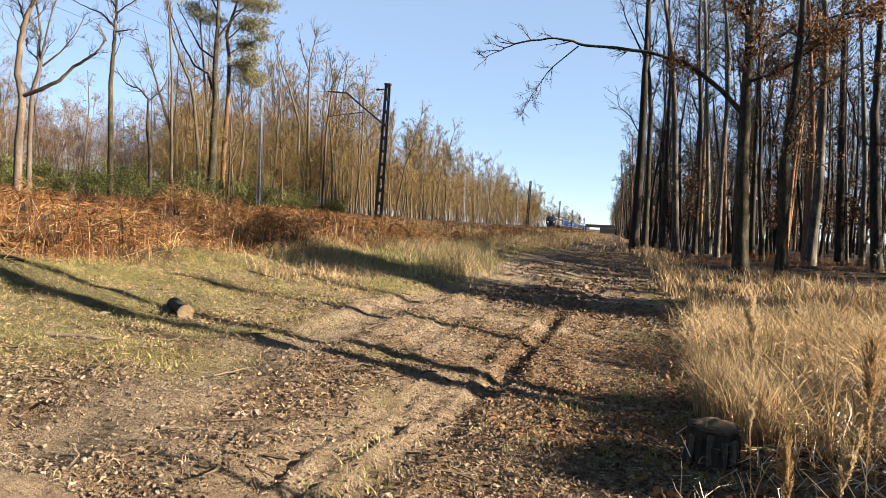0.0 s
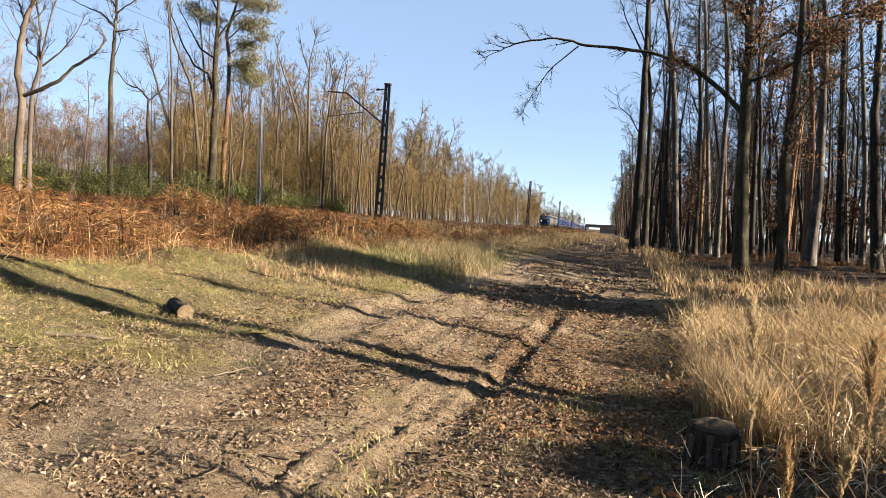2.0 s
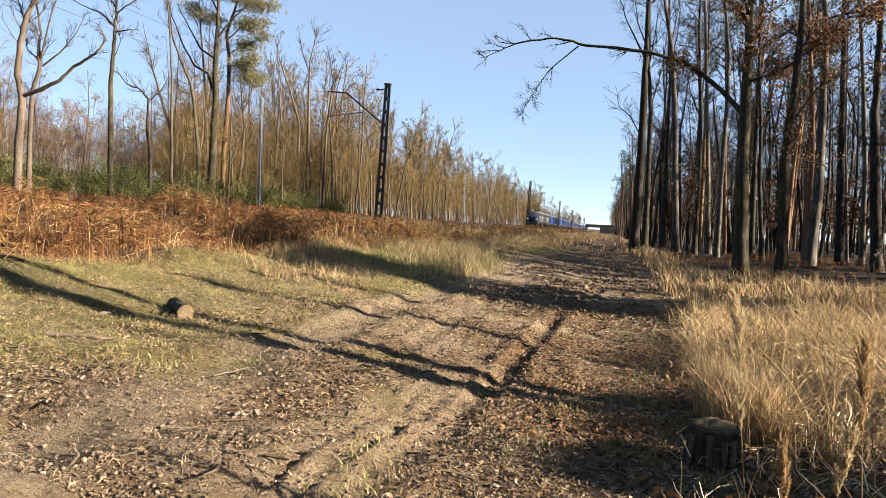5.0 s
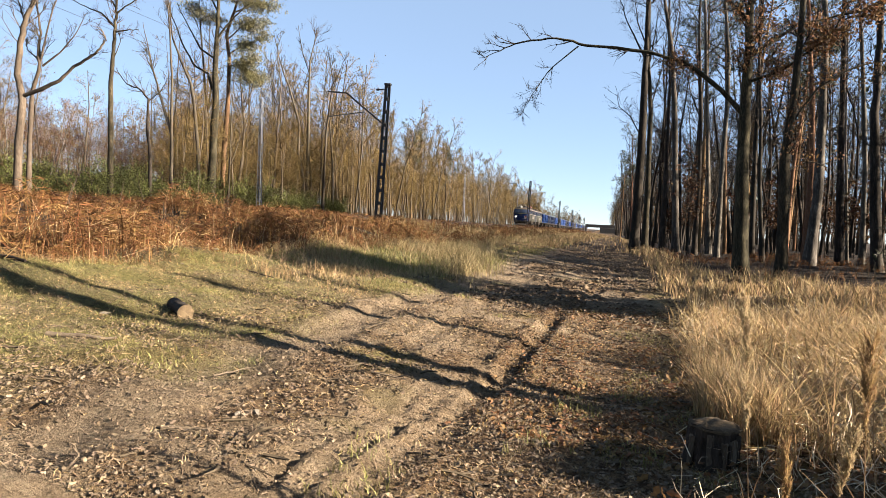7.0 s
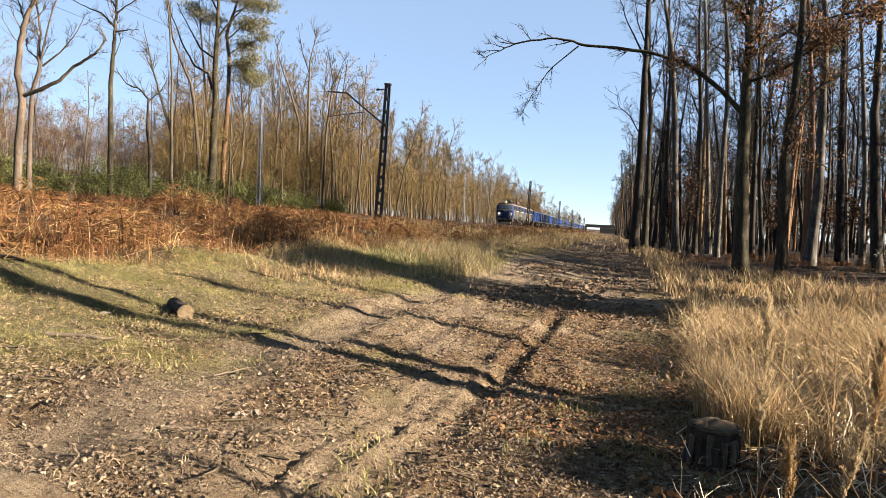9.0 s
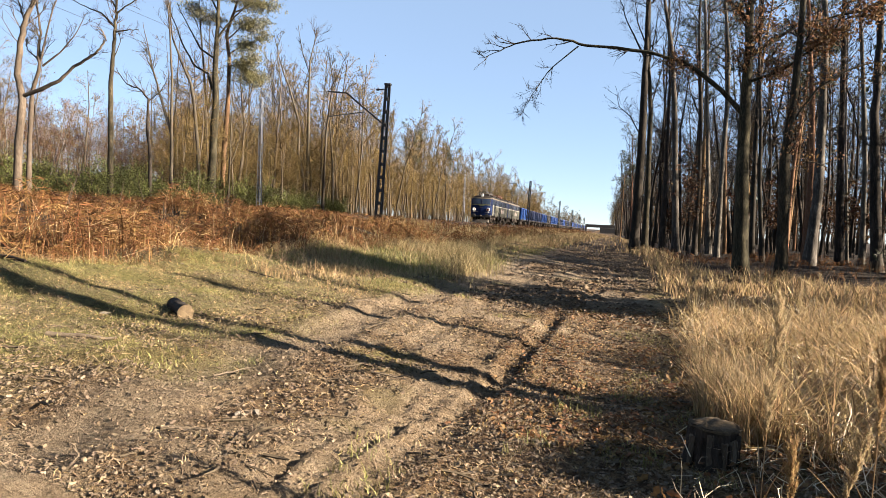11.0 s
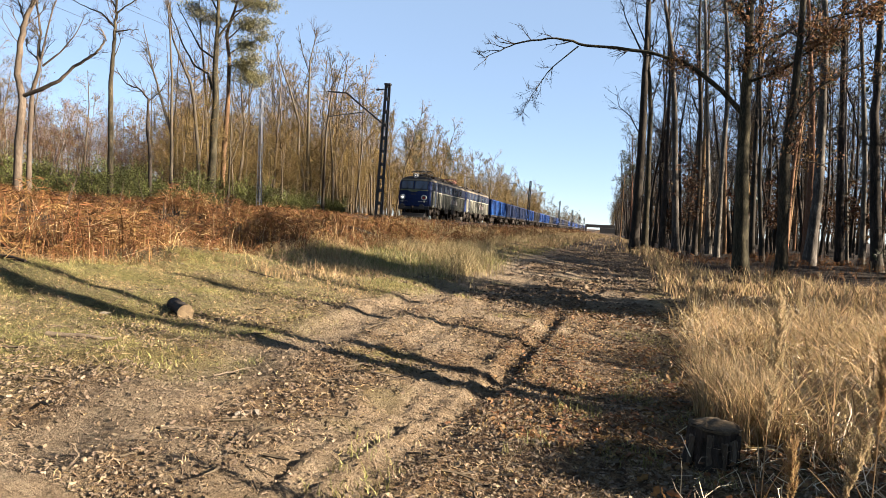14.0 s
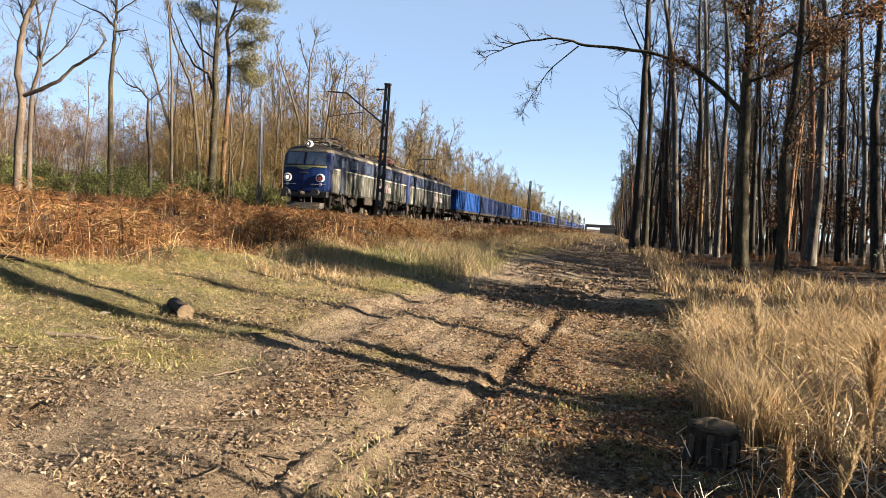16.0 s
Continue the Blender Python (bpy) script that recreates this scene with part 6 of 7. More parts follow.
def build_stump():
    rng = np.random.RandomState(5)
    x, y = 0.79, 4.95
    z = float(height(x, y))
    top = new("tree_stump")
    top.location = (x, y, z)
    sides, rows = 26, 9
    V = []
    for q in range(rows):
        f = q / (rows - 1)
        r0 = 0.158 + 0.06 * (1 - f) ** 3
        for i in range(sides):
            a = i * 2 * math.pi / sides
            r = r0 * (1 + 0.07 * math.sin(3 * a + 1) + 0.05 * math.sin(7 * a + 2 + f) + rng.normal(0, 0.035))
            V.append((r * math.cos(a), r * math.sin(a), -0.06 + 0.335 * f + (0.012 * math.sin(2 * a) if q == rows - 1 else 0)))
    F = [(q * sides + i, q * sides + (i + 1) % sides, (q + 1) * sides + (i + 1) % sides, (q + 1) * sides + i) for q in range(rows - 1) for i in range(sides)]
    piece("bark", mesh_of("bark", V, [np.array(F)], [DARK_BARK], smooth=False), top, label="dark cracked bark")
    rim = np.array(V[-sides:])
    mid = rim.mean(0) + np.array([0.0, 0.0, 0.002])
    lip = mid + (rim - mid) * 1.06
    W = np.concatenate([lip - [0, 0, 0.018], lip + rng.normal(0, 0.006, rim.shape), mid + (rim - mid) * 0.6 + rng.normal(0, 0.009, rim.shape), mid[None] - [0, 0, 0.012]])
    F4 = [(k * sides + i, k * sides + (i + 1) % sides, (k + 1) * sides + (i + 1) % sides, (k + 1) * sides + i) for k in range(2) for i in range(sides)]
    F3 = [(2 * sides + i, 2 * sides + (i + 1) % sides, 3 * sides) for i in range(sides)]
    piece("sawn_face", mesh_of("sawn_face", W, [np.array(F4), np.array(F3)], [STUMP_TOP], smooth=True), top, label="weathered greyish sawn top")
    # loose plates of pale inner bark
    for n, a in enumerate((-2.05, -1.75, -1.5, -1.2, -1.0, -0.75, -0.45, -2.5, -0.2)):
        bm = bmesh.new()
        h = rng.uniform(0.1, 0.2)
        box_into(bm, -0.01, 0.01, -0.012 - 0.01 * (n % 3), 0.012, 0.0, 0.05 + h, 0.005)
        bmesh.ops.transform(bm, verts=bm.verts, matrix=Matrix.Rotation(a, 4, "Z") @ Matrix.Translation((0.175, 0, 0.02)))
        for v in bm.verts:
            v.co += Vector(rng.normal(0, 0.007, 3))
        part("bark_plate", bm, OLD_WOOD if n % 2 else DARK_BARK, top)
    tagged(top, "rotting tree stump with peeling bark in dry grass", "tree stump")


def stone(x, y, size, seed, mat=None, label="pale broken stone on the dirt", name="stone"):
    rng = np.random.RandomState(seed)
    bm = bmesh.new()
    bmesh.ops.create_icosphere(bm, subdivisions=2, radius=1.0)
    axes = rng.uniform(0.6, 1.2, 3) * np.array([1.3, 0.9, 0.5])
    cuts = unit_rows(rng.normal(0, 1, (7, 3)))
    for v in bm.verts:
        c = np.array(v.co)
        for k in cuts:
            d = c @ k
            if d > 0.32:
                c = c - k * (d - 0.32)
        v.co = c * axes * size
    me = bpy.data.meshes.new(name)
    bm.to_mesh(me)
    bm.free()
    me.materials.append(mat or PALE_STONE)
    ob = new(name, me)
    ob.matrix_basis = Matrix.Translation((x, y, float(height(x, y)) + size * 0.3)) @ Matrix.Rotation(rng.rand() * 6, 4, "Z")
    tagged(ob, label, name, "stones on the road")


def stick(a, b, r, label, mat, seed=0, name="stick", lift=0.01, forks=0):
    rng = np.random.RandomState(seed)
    za, zb = float(height(*a)) + r + lift, float(height(*b)) + r + lift
    A, B = np.array([*a, za]), np.array([*b, zb])
    n = 7
    f = np.linspace(0, 1, n)
    P = A + (B - A) * f[:, None] + rng.normal(0, r * 0.35, (n, 3))
    P[:, 2] = np.maximum(P[:, 2], height(P[:, 0], P[:, 1]) + r * 0.5)
    pile = Pile()
    tube(pile, P - A, np.linspace(r, r * 0.55, n), 8, cap=True)
    for _ in range(forks):
        i = rng.randint(2, 6)
        C, S = limb(rng, P[i] - A, aside(rng, unit(B - A), 0.7), np.linalg.norm(B - A) * 0.35, r * 0.5, r * 0.15, 4, 0.15, 0.04)
        tube(pile, C, S, 5)
    ob = new(name, pile.mesh(name, mat, smooth=True))
    ob.location = A
    tagged(ob, label, name, "sticks on the ground")


def plume_thing(x, y, tall, head, wide, tilt, mat, label, seed, count=900, group="grass plumes"):
    """A reed-grass stalk with a feathery head; its origin is at the foot."""
    rng = np.random.RandomState(seed)
    top = new("grass_plume")
    f = np.linspace(0, 1, 10)
    line = lambda q: np.stack([np.sin(q * 1.2) * tilt * tall, 0.02 * np.sin(q * 3), q * tall], -1)
    pile = Pile()
    tube(pile, line(f), np.linspace(0.0035, 0.001, 10), 5)
    piece("stalk", pile.mesh("stalk", DRY_GRASS), top)
    for s in range(3):
        pl = Pile()
        q = np.linspace(0.1 + 0.1 * s, 0.38 + 0.12 * s, 6)
        P = line(q) + np.outer(np.linspace(0, 1, 6) ** 1.5, [rng.normal(0, 0.1), rng.normal(0, 0.08), -0.05])
        tube(pl, P, np.linspace(0.004, 0.0008, 6), 3)
        piece("leaf_blade", pl.mesh("leaf_blade", DRY_GRASS), top)
    # ascending branchlets, uneven in length, each lined with spikelets
    nb = 46
    ub = np.sort(rng.rand(nb)) ** 0.9
    ab = rng.uniform(0, 6.28, nb)
    reach = wide * (0.5 + 1.4 * np.sin(np.clip(ub * 0.95 + 0.05, 0, 1) * np.pi)) * rng.uniform(0.45, 1.5, nb)
    k = rng.randint(0, nb, count)
    v = rng.rand(count)
    out = np.stack([np.cos(ab[k]), np.sin(ab[k]), np.zeros(count)], 1)
    c = line(1 - head * ub[k]) + out * (reach[k] * v * 0.55)[:, None] + UP * (reach[k] * v * 1.7)[:, None] + rng.normal(0, 0.0025, (count, 3))
    d = unit_rows(out * rng.uniform(0.0, 0.9, (count, 1)) + UP + rng.normal(0, 0.35, (count, 3)))
    L = rng.uniform(0.008, 0.024, (count, 1))
    w = unit_rows(np.cross(d, rng.normal(0, 1, d.shape))) * 0.0019
    V = np.stack([c - w, c + w, c + d * L], 1).reshape(-1, 3)
    piece("seed_head", mesh_of("seed_head", V, [np.arange(len(V)).reshape(-1, 3)], [mat]), top, label="feathery seed head")
    top.location = (x, y, float(height(x, y)))
    return tagged(top, label, "grass plume", group)


PLUMES = []  # (thing, how far it sways)


def clods():
    """Crumbs of earth turned up by wheels."""
    rng = np.random.RandomState(101)
    bm = bmesh.new()
    bmesh.ops.create_icosphere(bm, subdivisions=1, radius=1.0)
    oct_v = np.array([v.co[:] for v in bm.verts])
    oct_f = np.array([[v.index for v in f.verts] for f in bm.faces])
    bm.free()
    keep = lambda x, y: road_part(x, y) * (0.12 + 0.88 * clump(x, y, 0.9, 0))
    x, y = scatter(rng, 7000, -5.0, 1.3, 2.7, 9, keep, 1.6)
    n = len(x)
    size = 0.003 + 0.011 * rng.rand(n) ** 3
    V = oct_v[None] * (1 + rng.normal(0, 0.2, (n, 12, 3))) * size[:, None, None] * np.array([1.2, 1.0, 0.6])
    a = rng.uniform(0, 6.28, n)
    c, s = np.cos(a)[:, None], np.sin(a)[:, None]
    V = np.stack([V[..., 0] * c - V[..., 1] * s, V[..., 0] * s + V[..., 1] * c, V[..., 2]], -1)
    V = V + np.stack([x, y, height(x, y) + size * 0.15], 1)[:, None]
    F = (np.arange(n)[:, None, None] * 12 + oct_f[None]).reshape(-1, 3)
    tagged(new("earth_clods", mesh_of("earth_clods", V.reshape(-1, 3), [F], [CLOD])), "crumbled earth on the dirt road", "earth", kind="stuff")


def ground_things():
    z = float(height(-4.3, 6.6))
    knobbly_log("cut_log", (-4.36, 6.55, z + 0.07), (-4.72, 6.86, z + 0.1), 0.08, "short cut log lying in the grass", "log", DARK_BARK, seed=3)
    build_stump()
    stick((-8.4, 6.95), (-6.5, 6.6), 0.032, "dark fallen branch lying in the grass", DARK_BARK, 11, "fallen_branch", 0.03, 3)
    stick((-2.9, 4.75), (-2.8, 5.15), 0.008, "pale split stick on the leaf litter", OLD_WOOD, 13)
    stick((-0.84, 5.69), (-0.66, 5.72), 0.008, "short whitish stick by the rut", PALE_STONE, 14)
    stick((-2.7, 7.65), (-2.45, 7.95), 0.009, "grey broken stick on the sand", OLD_WOOD, 15)
    stick((-4.45, 4.75), (-3.95, 4.95), 0.022, "weathered piece of wood in a hollow", OLD_WOOD, 16, "wood_piece")
    stick((-2.5, 3.55), (-2.2, 3.7), 0.009, "strip of pale bark on the litter", OLD_WOOD, 17, "bark_strip")
    stick((-1.9, 5.6), (-1.6, 5.66), 0.008, "thin grey twig on the sand", OLD_WOOD, 18)
    stick((0.1, 8.0), (0.45, 8.2), 0.008, "pale twig at the road edge", OLD_WOOD, 19)
    stick((-3.4, 9.0), (-3.1, 9.3), 0.009, "grey stick at the road edge", OLD_WOOD, 20)
    stick((-0.3, 9.5), (-0.05, 9.6), 0.007, "pale twig between the ruts", OLD_WOOD, 21)
    stick((-5.7, 10.2), (-5.1, 10.0), 0.011, "grey stick in the verge grass", OLD_WOOD, 22)
    for n, (x, y, s) in enumerate([(-2.28, 4.05, 0.04), (-2.18, 4.12, 0.05), (-2.24, 3.03, 0.035), (-2.05, 2.9, 0.03), (-4.95, 6.05, 0.05), (-4.1, 5.3, 0.03), (-3.2, 5.7, 0.025), (-1.2, 4.2, 0.02), (-2.9, 6.9, 0.025),
                                   (-0.4, 7.4, 0.022), (-3.7, 4.1, 0.03), (-1.75, 3.3, 0.022), (-6.6, 9.8, 0.05), (-7.0, 11.4, 0.06)]):
        stone(x, y, s, 200 + n)
    # lone pale stalks
    rng = np.random.RandomState(7)
    for n, (x, y, h) in enumerate([(-4.75, 10.6, 0.42), (-4.7, 10.7, 0.36), (-4.85, 11.9, 0.4), (-4.0, 9.6, 0.3)]):
        pile = Pile()
        P, R = limb(rng, (0, 0, -0.02), (rng.normal(0, 0.08), 0, 1), h, 0.006, 0.002, 6, 0.05, 0)
        tube(pile, P, R, 4)
        ob = new("dry_stalk", pile.mesh("dry_stalk", DRY_GRASS))
        ob.location = (x, y, float(height(x, y)))
        tagged(ob, "pale dry stalk standing in short grass", "dry stalk", "dry stalks")
    # leaning dead stems on the bank
    for n, (x, y, h, l) in enumerate([(-12.0, 13.2, 1.25, 0.35), (-11.5, 12.6, 1.0, 0.25), (-11.6, 14.4, 1.1, 0.15), (-12.2, 16.3, 1.2, -0.1), (-12.3, 18.9, 1.3, 0.12), (-11.9, 24.0, 1.2, 0.1)]):
        pile = Pile()
        P, R = limb(rng, (0, 0, -0.05), (l, 0, 1), h, 0.014, 0.006, 7, 0.05, 0)
        tube(pile, P, R, 5)
        ob = new("dead_sapling", pile.mesh("dead_sapling", OLD_WOOD))
        ob.location = (x, y, float(height(x, y)))
        tagged(ob, "pale dead sapling leaning out of the bracken", "dead sapling", "dead saplings")
    # dark root plates in the bracken
    for n, (x, y) in enumerate([(-10.6, 15.0), (-11.2, 18.6)]):
        rng2 = np.random.RandomState(40 + n)
        pile = Pile()
        for _ in range(26):
            A, S = limb(rng2, (rng2.normal(0, 0.12), rng2.normal(0, 0.1), 0.0), (rng2.normal(0, 0.6), rng2.normal(0, 0.4), 0.9), rng2.uniform(0.4, 1.0), 0.03, 0.006, 5, 0.22, 0)
            tube(pile, A, S, 5)
        ob = new("dead_bush", pile.mesh("dead_bush", DARK_BARK))
        ob.location = (x, y, float(height(x, y)))
        tagged(ob, "dark dead bush standing in the bracken", "dead bush", "dead bushes")
    for row in [(0.70, 3.08, 1.29, 0.42, 0.034, -0.05, PLUME, "tall blond grass plume swaying beside the stump", 1, 3800, 1.0),
                (1.13, 3.12, 1.13, 0.36, 0.034, -0.02, BROWN_PLUME, "brown grass plume swaying in the wind", 2, 3200, 0.6),
                (0.83, 3.1, 0.66, 0.45, 0.036, -0.04, BROWN_PLUME, "short bushy tan grass plume", 3, 3000, 0.4),
                (0.9, 3.12, 0.74, 0.35, 0.03, 0.24, PLUME, "slanting pale grass plume", 4, 2600, 0.5),
                (1.62, 4.4, 0.95, 0.3, 0.02, -0.06, PLUME, "blond grass plume in the dry grass", 5, 700, 0.5),
                (2.3, 6.2, 1.0, 0.3, 0.022, 0.05, PLUME, "blond grass plume in the dry grass", 6, 600, 0.5),
                (2.6, 9.5, 0.95, 0.35, 0.026, -0.18, PLUME, "bent grass plume in the dry grass", 7, 500, 0.4),
                (3.4, 11.5, 1.0, 0.35, 0.028, -0.2, PLUME, "bent grass plume in the dry grass", 8, 500, 0.4),
                (4.9, 13.6, 1.05, 0.35, 0.03, -0.2, PLUME, "bent grass plume in the dry grass", 9, 500, 0.4),
                (5.4, 15.5, 1.05, 0.35, 0.03, -0.15, PLUME, "bent grass plume in the dry grass", 10, 500, 0.4)]:
        PLUMES.append((plume_thing(*row[:-1]), row[-1]))
    clods()


ground_things()

# ---- train ----
NAVY = rough_mat("navy_paint", [(0.3, (0.002, 0.006, 0.022)), (0.6, (0.004, 0.014, 0.06)), (0.75, (0.01, 0.02, 0.05))], 1.2, 0.45, 0.05)
# both side paints mix grime with upright streaks painted for tree shadows
GREY_PAINT = rough_mat("grimy_shadowed_grey_paint", [(0.42, (0.006, 0.006, 0.005)), (0.52, (0.046, 0.047, 0.038)), (0.66, (0.165, 0.165, 0.138))], 0.9, 0.8, 0.05, (1, 2.2, 0.3))
UPPER_PAINT = rough_mat("grimy_shadowed_blue_paint", [(0.38, (0.0025, 0.0035, 0.007)), (0.52, (0.006, 0.009, 0.022)), (0.66, (0.035, 0.042, 0.05))], 0.9, 0.8, 0.05, (1, 1.6, 0.35))
CREAM = rough_mat("cream_paint", [(0.3, (0.03, 0.023, 0.013)), (0.7, (0.12, 0.098, 0.06))], 2, 0.7, 0.05)
PLOUGH = rough_mat("worn_grey_plough_paint", [(0.3, (0.0197, 0.0177, 0.015)), (0.7, (0.0592, 0.0532, 0.0454))], 4, 0.8, 0.1)
YELLOW = rough_mat("yellow_stripe_paint", [(0.3, (0.05, 0.055, 0.02)), (0.7, (0.105, 0.105, 0.04))], 3, 0.6, 0)
PALE_LINE = rough_mat("pale_stripe_paint", [(0.3, (0.163, 0.155, 0.114)), (0.7, (0.286, 0.269, 0.212))], 3, 0.5, 0)
ROOF_GRIME = rough_mat("sooty_roof", [(0.3, (0.00592, 0.00532, 0.00473)), (0.7, (0.0296, 0.0237, 0.0177))], 3, 0.85, 0.2)
UNDER = rough_mat("brake_dust_steel", [(0.3, (0.004, 0.0032, 0.0025)), (0.5, (0.015, 0.0115, 0.0088)), (0.7, (0.05, 0.04, 0.03))], 5, 0.8, 0.3)
BLACK_RUBBER = rough_mat("black_rubber", [(0.3, (0.00296, 0.00296, 0.00296)), (0.7, (0.00884, 0.00884, 0.00884))], 5, 0.7, 0)
LAMP_RING = rough_mat("lamp_ring_white", [(0.3, (0.3, 0.3, 0.29)), (0.7, (0.45, 0.45, 0.43))], 5, 0.4, 0)
RED_PAINT = rough_mat("red_pantograph_paint", [(0.3, (0.0513, 0.00986, 0.00707)), (0.7, (0.103, 0.0237, 0.0158))], 5, 0.5, 0)
GREASE = rough_mat("greasy_black_steel", [(0.3, (0.004, 0.004, 0.004)), (0.7, (0.02, 0.018, 0.015))], 5, 0.6, 0.1)
RED_LENS = rough_mat("red_lamp_glass", [(0.3, (0.16, 0.01, 0.012)), (0.7, (0.26, 0.02, 0.02))], 8, 0.2, 0)
GRAFFITI = rough_mat("pale_graffiti_paint", [(0.3, (0.07, 0.068, 0.064)), (0.7, (0.17, 0.165, 0.16))], 5, 0.7, 0)
PINK_GRAFFITI = rough_mat("pink_graffiti_paint", [(0.3, (0.08, 0.045, 0.042)), (0.7, (0.16, 0.1, 0.09))], 5, 0.7, 0)
BRASS = rough_mat("pale_metal", [(0.3, (0.23, 0.23, 0.22)), (0.7, (0.299, 0.299, 0.285))], 8, 0.35, 0, metal=0.8)
WAGON_PAINTS = {
    "bright blue": rough_mat("wagon_bright_blue", [(0.38, (0.002, 0.006, 0.02)), (0.52, (0.003, 0.028, 0.12)), (0.68, (0.008, 0.07, 0.25))], 0.8, 0.55, 0.1, (1, 1.8, 0.35)),
    "dark blue": rough_mat("wagon_dark_blue", [(0.38, (0.002, 0.0035, 0.008)), (0.5, (0.003, 0.009, 0.032)), (0.66, (0.006, 0.022, 0.07))], 0.8, 0.6, 0.1, (1, 1.8, 0.35)),
    "sooty grey": rough_mat("wagon_sooty_grey", [(0.3, (0.00576, 0.00624, 0.00864)), (0.5, (0.0168, 0.0178, 0.0216)), (0.7, (0.048, 0.048, 0.048))], 0.8, 0.7, 0.1, (1, 1.5, 0.4)),
}


# dust takes the gloss off the long sides
for mat in list(WAGON_PAINTS.values()) + [GREY_PAINT, UPPER_PAINT, NAVY]:
    mat.node_tree.nodes["Principled BSDF"].inputs["Specular IOR Level"].default_value = 0.12


def glass_material():
    m, nt, p = nodes_of("cab_glass")
    p.inputs["Base Color"].default_value = (0.02, 0.03, 0.05, 1)
    p.inputs["Roughness"].default_value = 0.06
    p.inputs["Specular IOR Level"].default_value = 0.7
    n = add(nt, "ShaderNodeTexNoise", Scale=6.0, Detail=3.0)
    r = add(nt, "ShaderNodeMapRange", To_Min=0.04, To_Max=0.2)
    nt.links.new(n.outputs["Fac"], r.inputs["Value"])
    nt.links.new(r.outputs[0], p.inputs["Roughness"])
    return m


def lamp_material():
    m, nt, p = nodes_of("lit_headlamp")
    p.inputs["Base Color"].default_value = (0.9, 0.88, 0.8, 1)
    p.inputs["Emission Color"].default_value = (1.0, 0.93, 0.8, 1)
    p.inputs["Emission Strength"].default_value = 0.3
    return m


GLASS, LIT = glass_material(), lamp_material()

# height, half width, set-back of the nose at this height
BODY = [(1.06, 1.40, 0.06), (1.14, 1.46, 0.02), (1.75, 1.475, 0.0), (2.42, 1.475, 0.03), (2.52, 1.475, 0.05), (3.12, 1.47, 0.21), (3.3, 1.45, 0.27), (3.47, 1.36, 0.36), (3.62, 1.15, 0.55), (3.74, 0.75, 0.9), (3.79, 0.0, 1.2)]
BODY_LEN = 15.1


def nose(x, z):
    """How far back the nose lies at this place of the front."""
    zs = [b[0] for b in BODY]
    return float(np.interp(z, zs, [b[2] for b in BODY])) + 0.26 * (abs(x) / 1.4) ** 2.4


def ring(zl, w, back):
    """The outline of the body at one height: from the rear along one side, round the nose, back along the other side."""
    pts = [(w, BODY_LEN), (w, 8.0), (w, 1.0)]
    for f in (1.0, 0.93, 0.8, 0.6, 0.35, 0.0, -0.35, -0.6, -0.8, -0.93, -1.0):
        y = back + 0.26 * (abs(f) * w / 1.4) ** 2.4 + (0.22 if abs(f) == 1.0 else 0.05 if abs(f) > 0.9 else 0)
        pts.append((f * w, y))
    pts += [(-w, 1.0), (-w, 8.0), (-w, BODY_LEN)]
    return [(x, y, zl) for x, y in pts]


def nose_paint(ob):
    """The faces of the nose take the second paint."""
    ob.data.materials.append(NAVY)
    for f in ob.data.polygons:
        if max(ob.data.vertices[v].co.y for v in f.vertices) < 0.999:
            f.material_index = 1
    return ob


def body_band(lo, hi):
    """The skin of the body between two of its heights."""
    bm = bmesh.new()
    rows = [[bm.verts.new(p) for p in ring(*BODY[i])] for i in range(lo, hi + 1)]
    for a, b in zip(rows, rows[1:]):
        for q in range(len(a) - 1):
            bm.faces.new((a[q], b[q], b[q + 1], a[q + 1]))
        bm.faces.new((a[-1], b[-1], b[0], a[0]))
    if lo == 0:
        bm.faces.new(rows[0])
    bmesh.ops.remove_doubles(bm, verts=bm.verts, dist=0.0005)
    bmesh.ops.recalc_face_normals(bm, faces=bm.faces)
    return bm


def front_patch(x0, x1, z0, z1, off=0.012, n=6):
    """A plate that follows the nose."""
    bm = bmesh.new()
    rows = []
    for d in (-off, 0.03):
        rows.append([[bm.verts.new((x0 + (x1 - x0) * i / n, nose(x0 + (x1 - x0) * i / n, z) + d, z)) for i in range(n + 1)] for z in (z0, (z0 + z1) / 2, z1)])
    f, b = rows
    for i in range(n):
        for j in range(2):
            bm.faces.new((f[j][i], f[j][i + 1], f[j + 1][i + 1], f[j + 1][i]))
        bm.faces.new((b[0][i], b[0][i + 1], f[0][i + 1], f[0][i]))
        bm.faces.new((f[2][i], f[2][i + 1], b[2][i + 1], b[2][i]))
    for i in (0, n):
        for j in range(2):
            bm.faces.new((f[j][i], b[j][i], b[j + 1][i], f[j + 1][i]))
    bmesh.ops.recalc_face_normals(bm, faces=bm.faces)
    return bm


